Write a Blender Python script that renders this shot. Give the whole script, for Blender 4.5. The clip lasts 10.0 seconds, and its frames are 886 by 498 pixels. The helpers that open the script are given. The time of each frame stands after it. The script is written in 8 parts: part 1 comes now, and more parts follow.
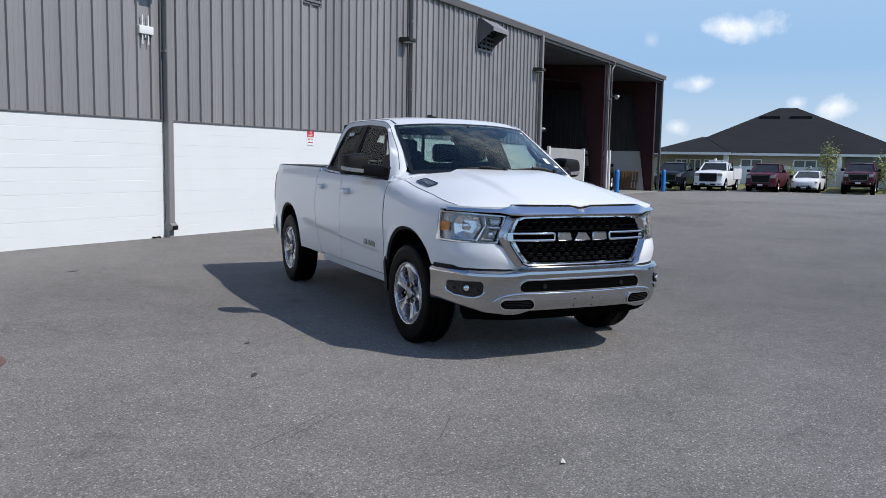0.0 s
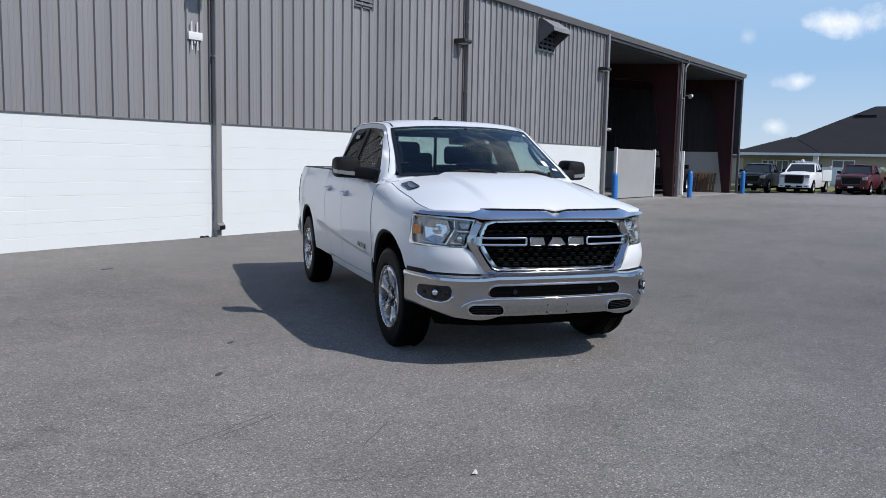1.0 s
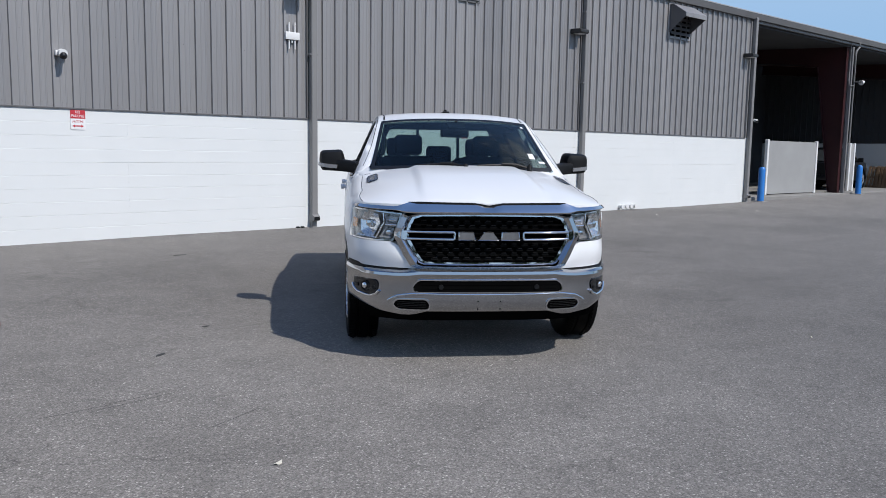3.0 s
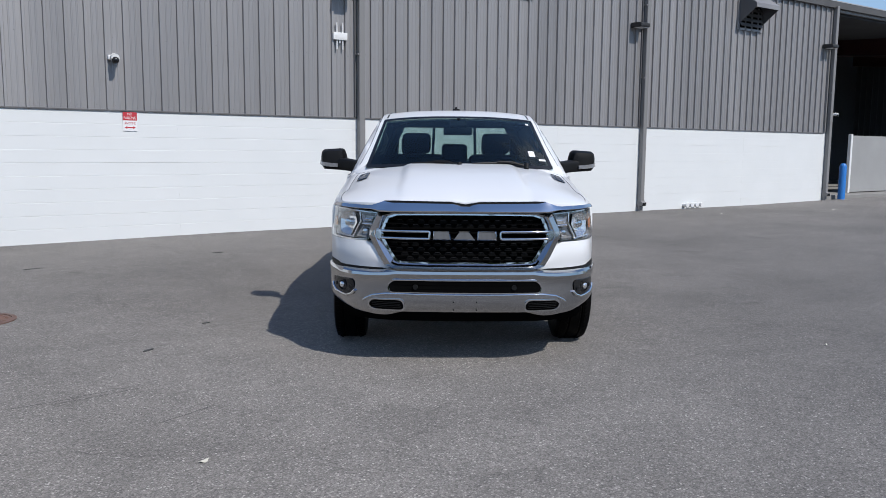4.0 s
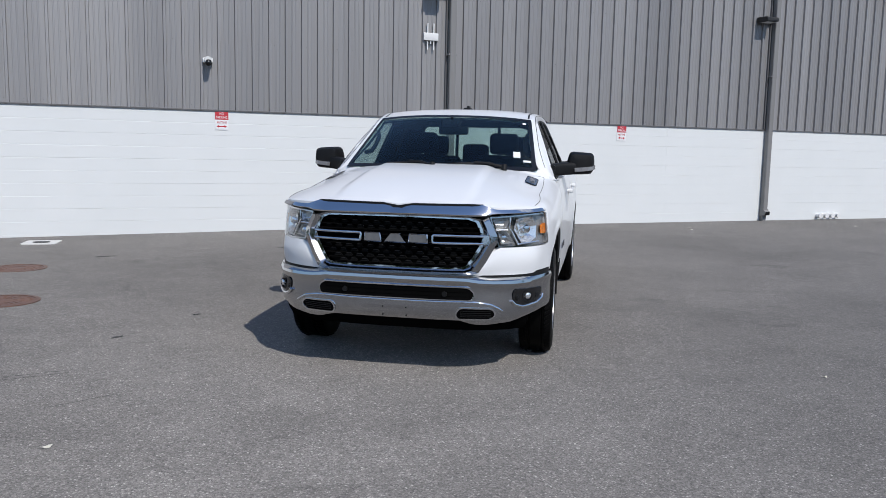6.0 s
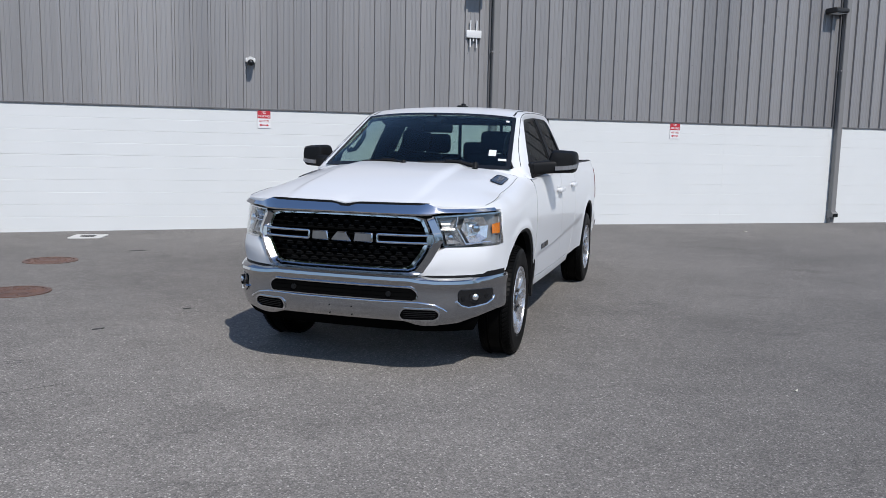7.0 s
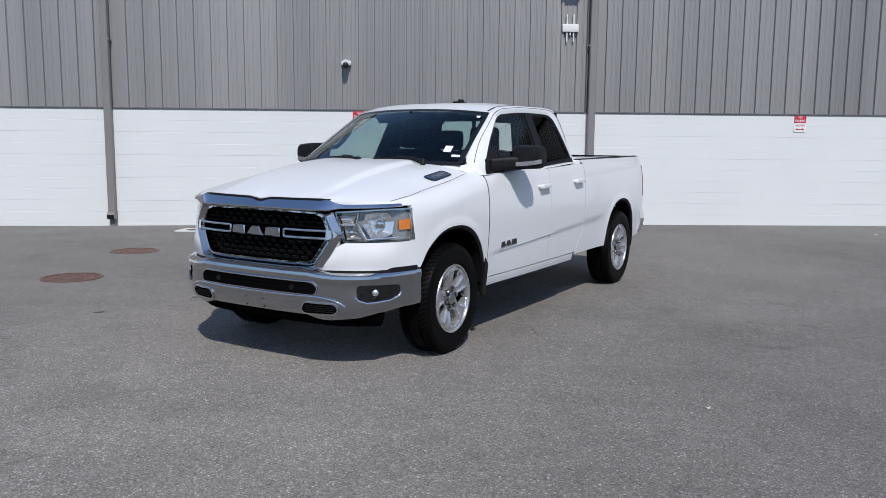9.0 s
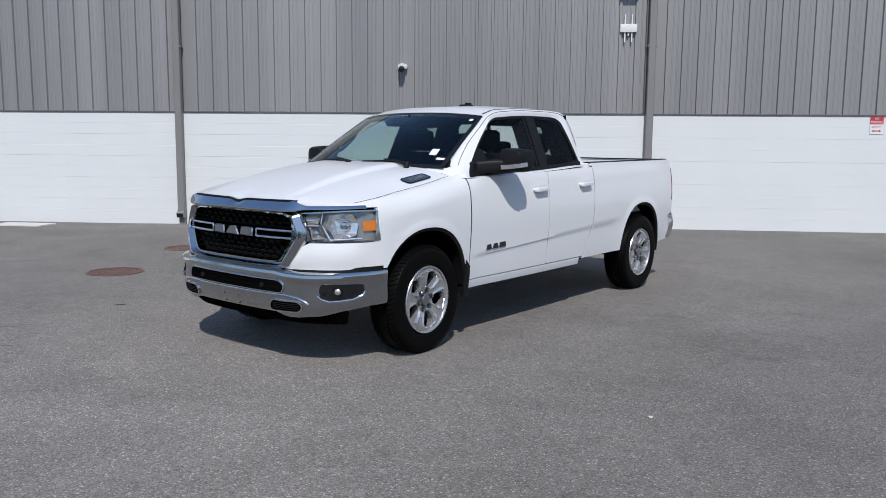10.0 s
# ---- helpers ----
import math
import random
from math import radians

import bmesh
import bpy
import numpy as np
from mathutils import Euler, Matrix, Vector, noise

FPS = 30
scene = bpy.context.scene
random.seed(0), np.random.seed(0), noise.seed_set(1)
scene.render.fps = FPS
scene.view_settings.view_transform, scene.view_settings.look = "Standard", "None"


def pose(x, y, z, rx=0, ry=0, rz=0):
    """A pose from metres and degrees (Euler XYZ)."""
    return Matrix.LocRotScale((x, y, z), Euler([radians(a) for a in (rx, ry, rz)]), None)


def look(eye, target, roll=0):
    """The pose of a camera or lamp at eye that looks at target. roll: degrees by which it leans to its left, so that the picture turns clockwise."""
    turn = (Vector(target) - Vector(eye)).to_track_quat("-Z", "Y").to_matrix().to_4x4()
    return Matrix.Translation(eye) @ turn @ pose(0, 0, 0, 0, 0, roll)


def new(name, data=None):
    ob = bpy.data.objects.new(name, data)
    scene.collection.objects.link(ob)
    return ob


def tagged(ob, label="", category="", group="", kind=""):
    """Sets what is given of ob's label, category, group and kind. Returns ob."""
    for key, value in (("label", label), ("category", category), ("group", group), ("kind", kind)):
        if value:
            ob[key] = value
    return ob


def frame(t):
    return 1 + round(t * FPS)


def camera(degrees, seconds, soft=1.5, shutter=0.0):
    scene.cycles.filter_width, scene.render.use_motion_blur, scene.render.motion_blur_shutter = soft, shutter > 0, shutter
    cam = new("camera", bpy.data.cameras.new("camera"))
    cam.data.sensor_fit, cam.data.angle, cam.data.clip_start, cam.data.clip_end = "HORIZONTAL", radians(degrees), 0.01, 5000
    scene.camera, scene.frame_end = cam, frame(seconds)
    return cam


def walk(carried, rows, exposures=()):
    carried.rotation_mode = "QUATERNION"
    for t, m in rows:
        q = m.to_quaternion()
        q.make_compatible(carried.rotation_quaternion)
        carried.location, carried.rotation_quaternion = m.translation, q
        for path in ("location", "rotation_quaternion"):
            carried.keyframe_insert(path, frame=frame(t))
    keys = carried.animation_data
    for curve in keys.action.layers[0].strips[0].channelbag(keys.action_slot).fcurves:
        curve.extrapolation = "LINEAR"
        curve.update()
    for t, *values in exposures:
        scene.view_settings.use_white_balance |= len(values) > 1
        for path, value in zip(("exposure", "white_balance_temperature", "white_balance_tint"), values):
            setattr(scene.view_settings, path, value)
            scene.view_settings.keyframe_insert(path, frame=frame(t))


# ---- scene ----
cam = camera(57.5, 10.0, 0.8)
PATH = [
    (0, (-0.15, 0.023, 1.418), (1.565, 1.031, 1.203), 1.1),
    (0.5, (0.035, -0.319, 1.429), (1.694, 0.776, 1.213), 1.1),
    (1, (0.339, -0.63, 1.45), (1.936, 0.554, 1.233), 1.1),
    (1.5, (0.609, -0.984, 1.451), (2.138, 0.286, 1.231), 1.2),
    (2, (0.938, -1.251, 1.449), (2.394, 0.101, 1.222), 1.3),
    (2.5, (1.247, -1.564, 1.461), (2.623, -0.131, 1.227), 1.2),
    (4, (2.213, -2.254, 1.478), (3.335, -0.617, 1.232), 0.5),
    (4.5, (2.54, -2.343, 1.477), (3.576, -0.651, 1.23), 0.6),
    (5, (2.885, -2.529, 1.477), (3.833, -0.785, 1.231), 0.7),
    (5.5, (3.259, -2.687, 1.473), (4.116, -0.897, 1.228), 1.0),
    (7, (4.571, -3.029, 1.494), (5.121, -1.123, 1.239), 1.2),
    (7.5, (5.013, -3.163, 1.496), (5.453, -1.229, 1.235), 1.1),
    (8, (5.448, -3.193, 1.491), (5.774, -1.237, 1.227), 0.8),
    (8.5, (5.922, -3.228, 1.494), (6.127, -1.257, 1.229), 0.6),
    (9, (6.403, -3.28, 1.497), (6.483, -1.299, 1.233), 0.5),
    (9.5, (6.858, -3.266, 1.51), (6.81, -1.284, 1.245), 0.5),
    (10, (7.324, -3.334, 1.516), (7.148, -1.359, 1.254), 0.5),
]
walk(cam, [(t, look(eye, target, roll)) for t, eye, target, roll in PATH], [(0.0, 0.12, 6520, 10), (5.0, 0.0, 6520, 10), (10.0, -0.08, 6520, 10)])

# clouds: azimuth and height in degrees, half width, half height, density
CLOUDS = [
    (11.3, 9.0, 3.6, 1.2, 1.0), (13.4, 5.5, 1.5, 0.75, 0.75), (4.8, 3.9, 1.5, 0.9, 0.9), (7.3, 4.2, 0.9, 0.7, 0.7), (14.6, 2.6, 1.2, 0.7, 0.7),
    (1.5, 6.5, 1.4, 0.6, 0.35), (16.6, 8.3, 0.8, 0.6, 0.3), (6, 49, 17, 9, 0.85), (-95, 30, 14, 4, 0.7), (-140, 22, 18, 4, 0.8), (-50, 18, 12, 3, 0.8),
]

# ---- light ----
SUN_AZ, SUN_EL = radians(-81.5), radians(48)
SUN_DIR = Vector((math.cos(SUN_AZ) * math.cos(SUN_EL), math.sin(SUN_AZ) * math.cos(SUN_EL), math.sin(SUN_EL)))
scene.view_settings.exposure = 0.0
sun_data = bpy.data.lights.new("sun", "SUN")
sun_data.energy, sun_data.angle, sun_data.color = 3.8, radians(0.55), (1.0, 0.97, 0.93)
sun = new("sun", sun_data)
sun.matrix_world = look((0, 0, 40), Vector((0, 0, 40)) - SUN_DIR)

world = bpy.data.worlds.new("sky")
scene.world = world
world.use_nodes = True
wn, wl = world.node_tree.nodes, world.node_tree.links
wn.clear()
w_out = wn.new("ShaderNodeOutputWorld")
w_bg = wn.new("ShaderNodeBackground")
w_sky = wn.new("ShaderNodeTexSky")
w_sky.sky_type, w_sky.sun_disc = "NISHITA", False
w_sky.sun_elevation, w_sky.sun_rotation = SUN_EL, radians(171.5)
w_sky.air_density, w_sky.dust_density, w_sky.ozone_density = 1.15, 0.3, 3.0
w_bg.inputs["Strength"].default_value = 0.122
w_co = wn.new("ShaderNodeTexCoord")
# a few small fair-weather clouds over the eastern horizon and scattered ones overhead
def w_math(op, a, b=None, c=None):
    n = wn.new("ShaderNodeMath")
    n.operation = op
    for i, v in enumerate((a, b, c)):
        if v is None:
            continue
        if isinstance(v, (int, float)):
            n.inputs[i].default_value = v
        else:
            wl.new(v, n.inputs[i])
    return n.outputs[0]
w_warp = wn.new("ShaderNodeTexNoise")
w_warp.inputs["Scale"].default_value, w_warp.inputs["Detail"].default_value = 16.0, 9.0
w_warp.inputs["Roughness"].default_value = 0.62
wl.new(w_co.outputs["Generated"], w_warp.inputs["Vector"])
cloud = None
for az, el, wide, high, dense in CLOUDS:
    m = wn.new("ShaderNodeMapping")
    m.vector_type = "TEXTURE"
    m.inputs["Location"].default_value = (math.cos(radians(el)) * math.cos(radians(az)), math.cos(radians(el)) * math.sin(radians(az)), math.sin(radians(el)))
    m.inputs["Rotation"].default_value = (0, 0, radians(az))
    m.inputs["Scale"].default_value = (0.5, radians(wide), radians(high))
    wl.new(w_co.outputs["Generated"], m.inputs["Vector"])
    ln = wn.new("ShaderNodeVectorMath")
    ln.operation = "LENGTH"
    wl.new(m.outputs[0], ln.inputs[0])
    v = w_math("MULTIPLY_ADD", ln.outputs["Value"], -1.0, 1.0)
    v = w_math("MULTIPLY_ADD", w_warp.outputs["Fac"], 2.6, w_math("SUBTRACT", v, 1.45))
    v = w_math("MULTIPLY", w_math("MINIMUM", w_math("MAXIMUM", v, 0.0), 1.0), dense)
    cloud = v if cloud is None else w_math("MAXIMUM", cloud, v)
w_mix = wn.new("ShaderNodeMix")
w_mix.data_type = "RGBA"
wl.new(cloud, w_mix.inputs["Factor"])
w_tint = wn.new("ShaderNodeMix")
w_tint.data_type, w_tint.blend_type = "RGBA", "MULTIPLY"
w_tint.inputs["Factor"].default_value = 1.0
w_tint.inputs["B"].default_value = (0.93, 0.98, 1.09, 1)
wl.new(w_sky.outputs[0], w_tint.inputs["A"])
# pale blue haze low over the horizon
w_sep = wn.new("ShaderNodeSeparateXYZ")
wl.new(w_co.outputs["Generated"], w_sep.inputs[0])
w_low = wn.new("ShaderNodeValToRGB")
for e, (p, c) in zip((w_low.color_ramp.elements[0], w_low.color_ramp.elements[1], w_low.color_ramp.elements.new(0.12)), ((0.0, (4.3, 5.2, 6.3)), (0.3, (1.5, 3.1, 5.9)), (0.12, (2.4, 4.0, 6.2)))):
    e.position, e.color = p, (c[0] / 8, c[1] / 8, c[2] / 8, 1)
wl.new(w_sep.outputs["Z"], w_low.inputs[0])
w_gain = wn.new("ShaderNodeVectorMath")
w_gain.operation = "SCALE"
w_gain.inputs["Scale"].default_value = 8.0
wl.new(w_low.outputs[0], w_gain.inputs[0])
w_haze = wn.new("ShaderNodeMix")
w_haze.data_type = "RGBA"
w_fade = wn.new("ShaderNodeMapRange")
w_fade.inputs["From Min"].default_value, w_fade.inputs["From Max"].default_value = 0.2, 0.5
w_fade.inputs["To Min"].default_value, w_fade.inputs["To Max"].default_value = 0.9, 0.0
wl.new(w_sep.outputs["Z"], w_fade.inputs["Value"])
wl.new(w_fade.outputs[0], w_haze.inputs["Factor"])
wl.new(w_tint.outputs["Result"], w_haze.inputs["A"])
wl.new(w_gain.outputs[0], w_haze.inputs["B"])
wl.new(w_haze.outputs["Result"], w_mix.inputs["A"])
w_mix.inputs["B"].default_value = (8.4, 8.5, 8.8, 1)
wl.new(w_mix.outputs["Result"], w_bg.inputs["Color"])
wl.new(w_bg.outputs[0], w_out.inputs[0])

# ---- materials ----
def surface(name, col, col2=None, scale=4.0, rough=0.6, metal=0.0, bump=0.0, fine=60.0, rvar=0.1, coat=0.0, vary=0.0, stretch=(1, 1, 1), spec=0.5):
    """A principled material with two scales of variation, fine relief and, for repeated pieces, a small shift per object."""
    m = bpy.data.materials.new(name)
    m.use_nodes = True
    n, l = m.node_tree.nodes, m.node_tree.links
    b = n["Principled BSDF"]
    b.inputs["Metallic"].default_value = metal
    b.inputs["Coat Weight"].default_value = coat
    b.inputs["Coat Roughness"].default_value = 0.03
    b.inputs["Specular IOR Level"].default_value = spec
    geo = n.new("ShaderNodeNewGeometry")
    mp = n.new("ShaderNodeMapping")
    mp.inputs["Scale"].default_value = stretch
    l.new(geo.outputs["Position"], mp.inputs["Vector"])
    big = n.new("ShaderNodeTexNoise")
    big.inputs["Scale"].default_value, big.inputs["Detail"].default_value = scale, 6.0
    l.new(mp.outputs[0], big.inputs["Vector"])
    small = n.new("ShaderNodeTexNoise")
    small.inputs["Scale"].default_value, small.inputs["Detail"].default_value = fine, 4.0
    l.new(mp.outputs[0], small.inputs["Vector"])
    mix = n.new("ShaderNodeMix")
    mix.data_type = "RGBA"
    mix.inputs["A"].default_value = (*col, 1)
    mix.inputs["B"].default_value = (*(col2 or [c * 0.85 for c in col]), 1)
    add = n.new("ShaderNodeMath")
    add.operation = "MULTIPLY_ADD"
    add.inputs[1].default_value = 0.35
    l.new(small.outputs["Fac"], add.inputs[0])
    sc = n.new("ShaderNodeMath")
    sc.operation = "MULTIPLY_ADD"
    sc.inputs[1].default_value, sc.inputs[2].default_value = 1.6, -0.475
    l.new(big.outputs["Fac"], sc.inputs[0])
    l.new(sc.outputs[0], add.inputs[2])
    l.new(add.outputs[0], mix.inputs["Factor"])
    colour = mix.outputs["Result"]
    if vary:
        info = n.new("ShaderNodeObjectInfo")
        hv = n.new("ShaderNodeHueSaturation")
        rm = n.new("ShaderNodeMapRange")
        rm.inputs["To Min"].default_value, rm.inputs["To Max"].default_value = 1 - vary, 1 + vary
        l.new(info.outputs["Random"], rm.inputs["Value"])
        l.new(rm.outputs[0], hv.inputs["Value"])
        l.new(colour, hv.inputs["Color"])
        colour = hv.outputs[0]
    l.new(colour, b.inputs["Base Color"])
    rr = n.new("ShaderNodeMapRange")
    rr.inputs["To Min"].default_value, rr.inputs["To Max"].default_value = max(0.0, rough - rvar), min(1.0, rough + rvar)
    l.new(big.outputs["Fac"], rr.inputs["Value"])
    l.new(rr.outputs[0], b.inputs["Roughness"])
    if bump:
        bp = n.new("ShaderNodeBump")
        bp.inputs["Strength"].default_value, bp.inputs["Distance"].default_value = 1.0, bump
        l.new(small.outputs["Fac"], bp.inputs["Height"])
        l.new(bp.outputs[0], b.inputs["Normal"])
    return m


def glass(name, tint=(0.9, 0.96, 0.94), rough=0.0, ior=1.45, thin=True, gloss=1.0):
    m = bpy.data.materials.new(name)
    m.use_nodes = True
    n, l = m.node_tree.nodes, m.node_tree.links
    n.remove(n["Principled BSDF"])
    lw = n.new("ShaderNodeLayerWeight")
    lw.inputs["Blend"].default_value = 0.5
    pw = n.new("ShaderNodeMath")
    pw.operation = "POWER"
    pw.inputs[1].default_value = 5.0
    l.new(lw.outputs["Facing"], pw.inputs[0])
    f0 = ((ior - 1) / (ior + 1)) ** 2
    fr = n.new("ShaderNodeMath")
    fr.operation = "MULTIPLY_ADD"
    fr.inputs[1].default_value, fr.inputs[2].default_value = 1 - f0, f0
    l.new(pw.outputs[0], fr.inputs[0])
    tr = n.new("ShaderNodeBsdfTransparent")
    tr.inputs["Color"].default_value = (*tint, 1)
    gl = n.new("ShaderNodeBsdfGlossy")
    gl.inputs["Roughness"].default_value = rough
    gl.inputs["Color"].default_value = (gloss, gloss, gloss, 1)
    mx = n.new("ShaderNodeMixShader")
    l.new(fr.outputs[0], mx.inputs[0])
    l.new(tr.outputs[0], mx.inputs[1])
    l.new(gl.outputs[0], mx.inputs[2])
    l.new(mx.outputs[0], n["Material Output"].inputs[0])
    return m


def asphalt_material():
    """Worn grey asphalt: pale aggregate specks in a dark binder, wide stains and tyre-darkened lanes."""
    m = bpy.data.materials.new("asphalt")
    m.use_nodes = True
    n, l = m.node_tree.nodes, m.node_tree.links
    b = n["Principled BSDF"]
    geo = n.new("ShaderNodeNewGeometry")
    def noise_tex(scale, detail=5.0, rough=0.55):
        t = n.new("ShaderNodeTexNoise")
        t.inputs["Scale"].default_value, t.inputs["Detail"].default_value, t.inputs["Roughness"].default_value = scale, detail, rough
        l.new(geo.outputs["Position"], t.inputs["Vector"])
        return t.outputs["Fac"]
    def ramp(v, *stops):
        r = n.new("ShaderNodeValToRGB")
        e = r.color_ramp.elements
        while len(e) < len(stops):
            e.new(0.5)
        for q, (p, c) in zip(e, stops):
            q.position, q.color = p, (c, c, c, 1)
        l.new(v, r.inputs[0])
        return r.outputs[0]
    def mul(a, c):
        q = n.new("ShaderNodeMix")
        q.data_type, q.blend_type = "RGBA", "MULTIPLY"
        q.inputs["Factor"].default_value = 1.0
        l.new(a, q.inputs["A"])
        l.new(c, q.inputs["B"])
        return q.outputs["Result"]
    vo = n.new("ShaderNodeTexVoronoi")
    vo.inputs["Scale"].default_value = 120.0
    l.new(geo.outputs["Position"], vo.inputs["Vector"])
    sep = n.new("ShaderNodeSeparateColor")
    l.new(vo.outputs["Color"], sep.inputs[0])
    stone = ramp(sep.outputs[0], (0.0, 0.108), (0.45, 0.141), (0.8, 0.175), (0.93, 0.215), (0.98, 0.28), (1.0, 0.38))
    gaps = ramp(vo.outputs["Distance"], (0.0, 1.0), (0.5, 1.0), (0.9, 0.55))
    wide = ramp(noise_tex(0.22, 4.0), (0.3, 0.78), (0.5, 1.0), (0.7, 1.12))
    mid = ramp(noise_tex(2.1, 6.0, 0.65), (0.25, 0.86), (0.5, 1.0), (0.75, 1.10))
    fine = ramp(noise_tex(28.0, 4.0, 0.7), (0.25, 0.82), (0.5, 1.0), (0.75, 1.19))
    blotch = ramp(noise_tex(6.5, 5.0, 0.6), (0.28, 0.92), (0.5, 1.0), (0.72, 1.07))
    streak = ramp(noise_tex(0.9, 5.0, 0.6), (0.3, 0.95), (0.5, 1.0), (0.7, 1.04))
    spots = ramp(noise_tex(1.05, 3.0, 0.5), (0.0, 0.6), (0.24, 0.72), (0.32, 1.0))
    # thin broken cracks
    wn2 = n.new("ShaderNodeTexNoise")
    wn2.inputs["Scale"].default_value, wn2.inputs["Detail"].default_value = 1.3, 6.0
    l.new(geo.outputs["Position"], wn2.inputs["Vector"])
    warp = n.new("ShaderNodeMix")
    warp.data_type, warp.blend_type = "RGBA", "LINEAR_LIGHT"
    warp.inputs["Factor"].default_value = 0.35
    l.new(geo.outputs["Position"], warp.inputs["A"])
    l.new(wn2.outputs["Color"], warp.inputs["B"])
    cr = n.new("ShaderNodeTexVoronoi")
    cr.feature = "DISTANCE_TO_EDGE"
    cr.inputs["Scale"].default_value = 0.42
    l.new(warp.outputs["Result"], cr.inputs["Vector"])
    line = ramp(cr.outputs["Distance"], (0.0, 1.0), (0.0032, 1.0), (0.0058, 0.0))
    where = ramp(noise_tex(0.75, 3.0), (0.52, 0.0), (0.60, 0.38))
    cm = n.new("ShaderNodeMix")
    cm.data_type = "RGBA"
    l.new(mul(line, where), cm.inputs["Factor"])
    cm.inputs["A"].default_value, cm.inputs["B"].default_value = (1, 1, 1, 1), (0.42, 0.42, 0.42, 1)
    # a broad paler area and a darker one: view-dependent brightness put into the colour
    def patch(cx, cy, radius, inner, outer):
        sh = n.new("ShaderNodeVectorMath")
        sh.operation = "DISTANCE"
        l.new(warp.outputs["Result"], sh.inputs[0])
        sh.inputs[1].default_value = (cx, cy, 0)
        sc = n.new("ShaderNodeMath")
        sc.operation = "DIVIDE"
        l.new(sh.outputs["Value"], sc.inputs[0])
        sc.inputs[1].default_value = radius
        r = n.new("ShaderNodeMapRange")
        r.interpolation_type = "SMOOTHSTEP"
        l.new(sc.outputs[0], r.inputs["Value"])
        r.inputs["To Min"].default_value, r.inputs["To Max"].default_value = inner, outer
        q = n.new("ShaderNodeCombineColor")
        for i in range(3):
            l.new(r.outputs[0], q.inputs[i])
        return q.outputs[0]
    stone = mul(mul(stone, patch(4.1, 1.1, 3.8, 1.27, 1.0)), patch(8.6, 0.2, 3.6, 0.90, 1.0))
    # paler towards the far lot: brightness at grazing view, put into the colour
    stone = mul(stone, patch(42.0, 2.0, 34.0, 1.55, 1.0))
    colour = mul(mul(mul(mul(mul(mul(mul(mul(stone, gaps), blotch), streak), wide), mid), fine), spots), cm.outputs["Result"])
    tintn = n.new("ShaderNodeMix")
    tintn.data_type, tintn.blend_type = "RGBA", "MULTIPLY"
    tintn.inputs["Factor"].default_value = 1.0
    tintn.inputs["B"].default_value = (1.075, 1.0, 0.92, 1)
    l.new(colour, tintn.inputs["A"])
    l.new(tintn.outputs["Result"], b.inputs["Base Color"])
    b.inputs["Roughness"].default_value = 0.86
    b.inputs["Diffuse Roughness"].default_value = 0.6
    b.inputs["Specular IOR Level"].default_value = 0.5
    bp = n.new("ShaderNodeBump")
    bp.inputs["Strength"].default_value, bp.inputs["Distance"].default_value = 0.6, 0.004
    inv = n.new("ShaderNodeMath")
    inv.operation = "MULTIPLY_ADD"
    inv.inputs[1].default_value, inv.inputs[2].default_value = -1.0, 1.0
    l.new(vo.outputs["Distance"], inv.inputs[0])
    l.new(inv.outputs[0], bp.inputs["Height"])
    l.new(bp.outputs[0], b.inputs["Normal"])
    return m


ASPHALT = asphalt_material()
GRASS = surface("grass", (0.10, 0.13, 0.04), (0.20, 0.19, 0.08), 0.6, 0.9, bump=0.02, fine=30)
CONCRETE = surface("concrete", (0.27, 0.26, 0.245), (0.20, 0.195, 0.185), 1.5, 0.85, bump=0.002, fine=90)
BLOCK_WHITE = surface("white_painted_block", (0.69, 0.70, 0.695), (0.65, 0.665, 0.66), 1.3, 0.72, bump=0.0009, fine=55, rvar=0.08)
SIDING = surface("grey_metal_siding", (0.250, 0.243, 0.244), (0.335, 0.326, 0.324), 1.6, 0.46, 0.35, bump=0.0012, fine=34, vary=0.05, stretch=(1, 1, 0.03))
TRIM_GREY = surface("dark_grey_trim", (0.10, 0.098, 0.10), (0.13, 0.128, 0.13), 2.0, 0.45, fine=40)
PIPE_GREY = surface("grey_painted_downspout", (0.19, 0.185, 0.183), (0.22, 0.215, 0.21), 1.2, 0.42, fine=40)
ROOF_METAL = surface("pale_roof_metal", (0.45, 0.45, 0.45), (0.38, 0.38, 0.38), 1.0, 0.45, 0.3, fine=40)
# siding grey darkened: the shade inside the bays is put into this colour
SIDING_SHADED = surface("siding_with_shade", (0.040, 0.042, 0.045), (0.055, 0.057, 0.06), 1.0, 0.6, fine=40)
# roof lining far below its own grey, to hold the shade under the roof
SOFFIT_SHADED = surface("roof_lining_with_shade", (0.052, 0.054, 0.057), (0.044, 0.046, 0.049), 0.8, 0.8, fine=30)
MAROON = surface("maroon_steel", (0.045, 0.009, 0.010), (0.032, 0.007, 0.008), 1.4, 0.5, fine=40)
BLACK = surface("black_plastic", (0.007, 0.007, 0.0075), (0.010, 0.010, 0.0105), 6.0, 0.5, fine=120, bump=0.0003, spec=0.2)
DARK_METAL = surface("dark_metal", (0.03, 0.03, 0.032), (0.05, 0.048, 0.046), 5.0, 0.55, 0.4, fine=80)
BLUE_POST = surface("blue_plastic_sleeve", (0.02, 0.16, 0.50), (0.03, 0.2, 0.56), 2.0, 0.4, fine=50)
WHITE_PLASTIC = surface("white_plastic", (0.75, 0.75, 0.74), (0.66, 0.66, 0.65), 6.0, 0.45, fine=80)
PANEL_GREY = surface("grey_partition", (0.33, 0.33, 0.325), (0.27, 0.27, 0.265), 1.0, 0.7, fine=40)
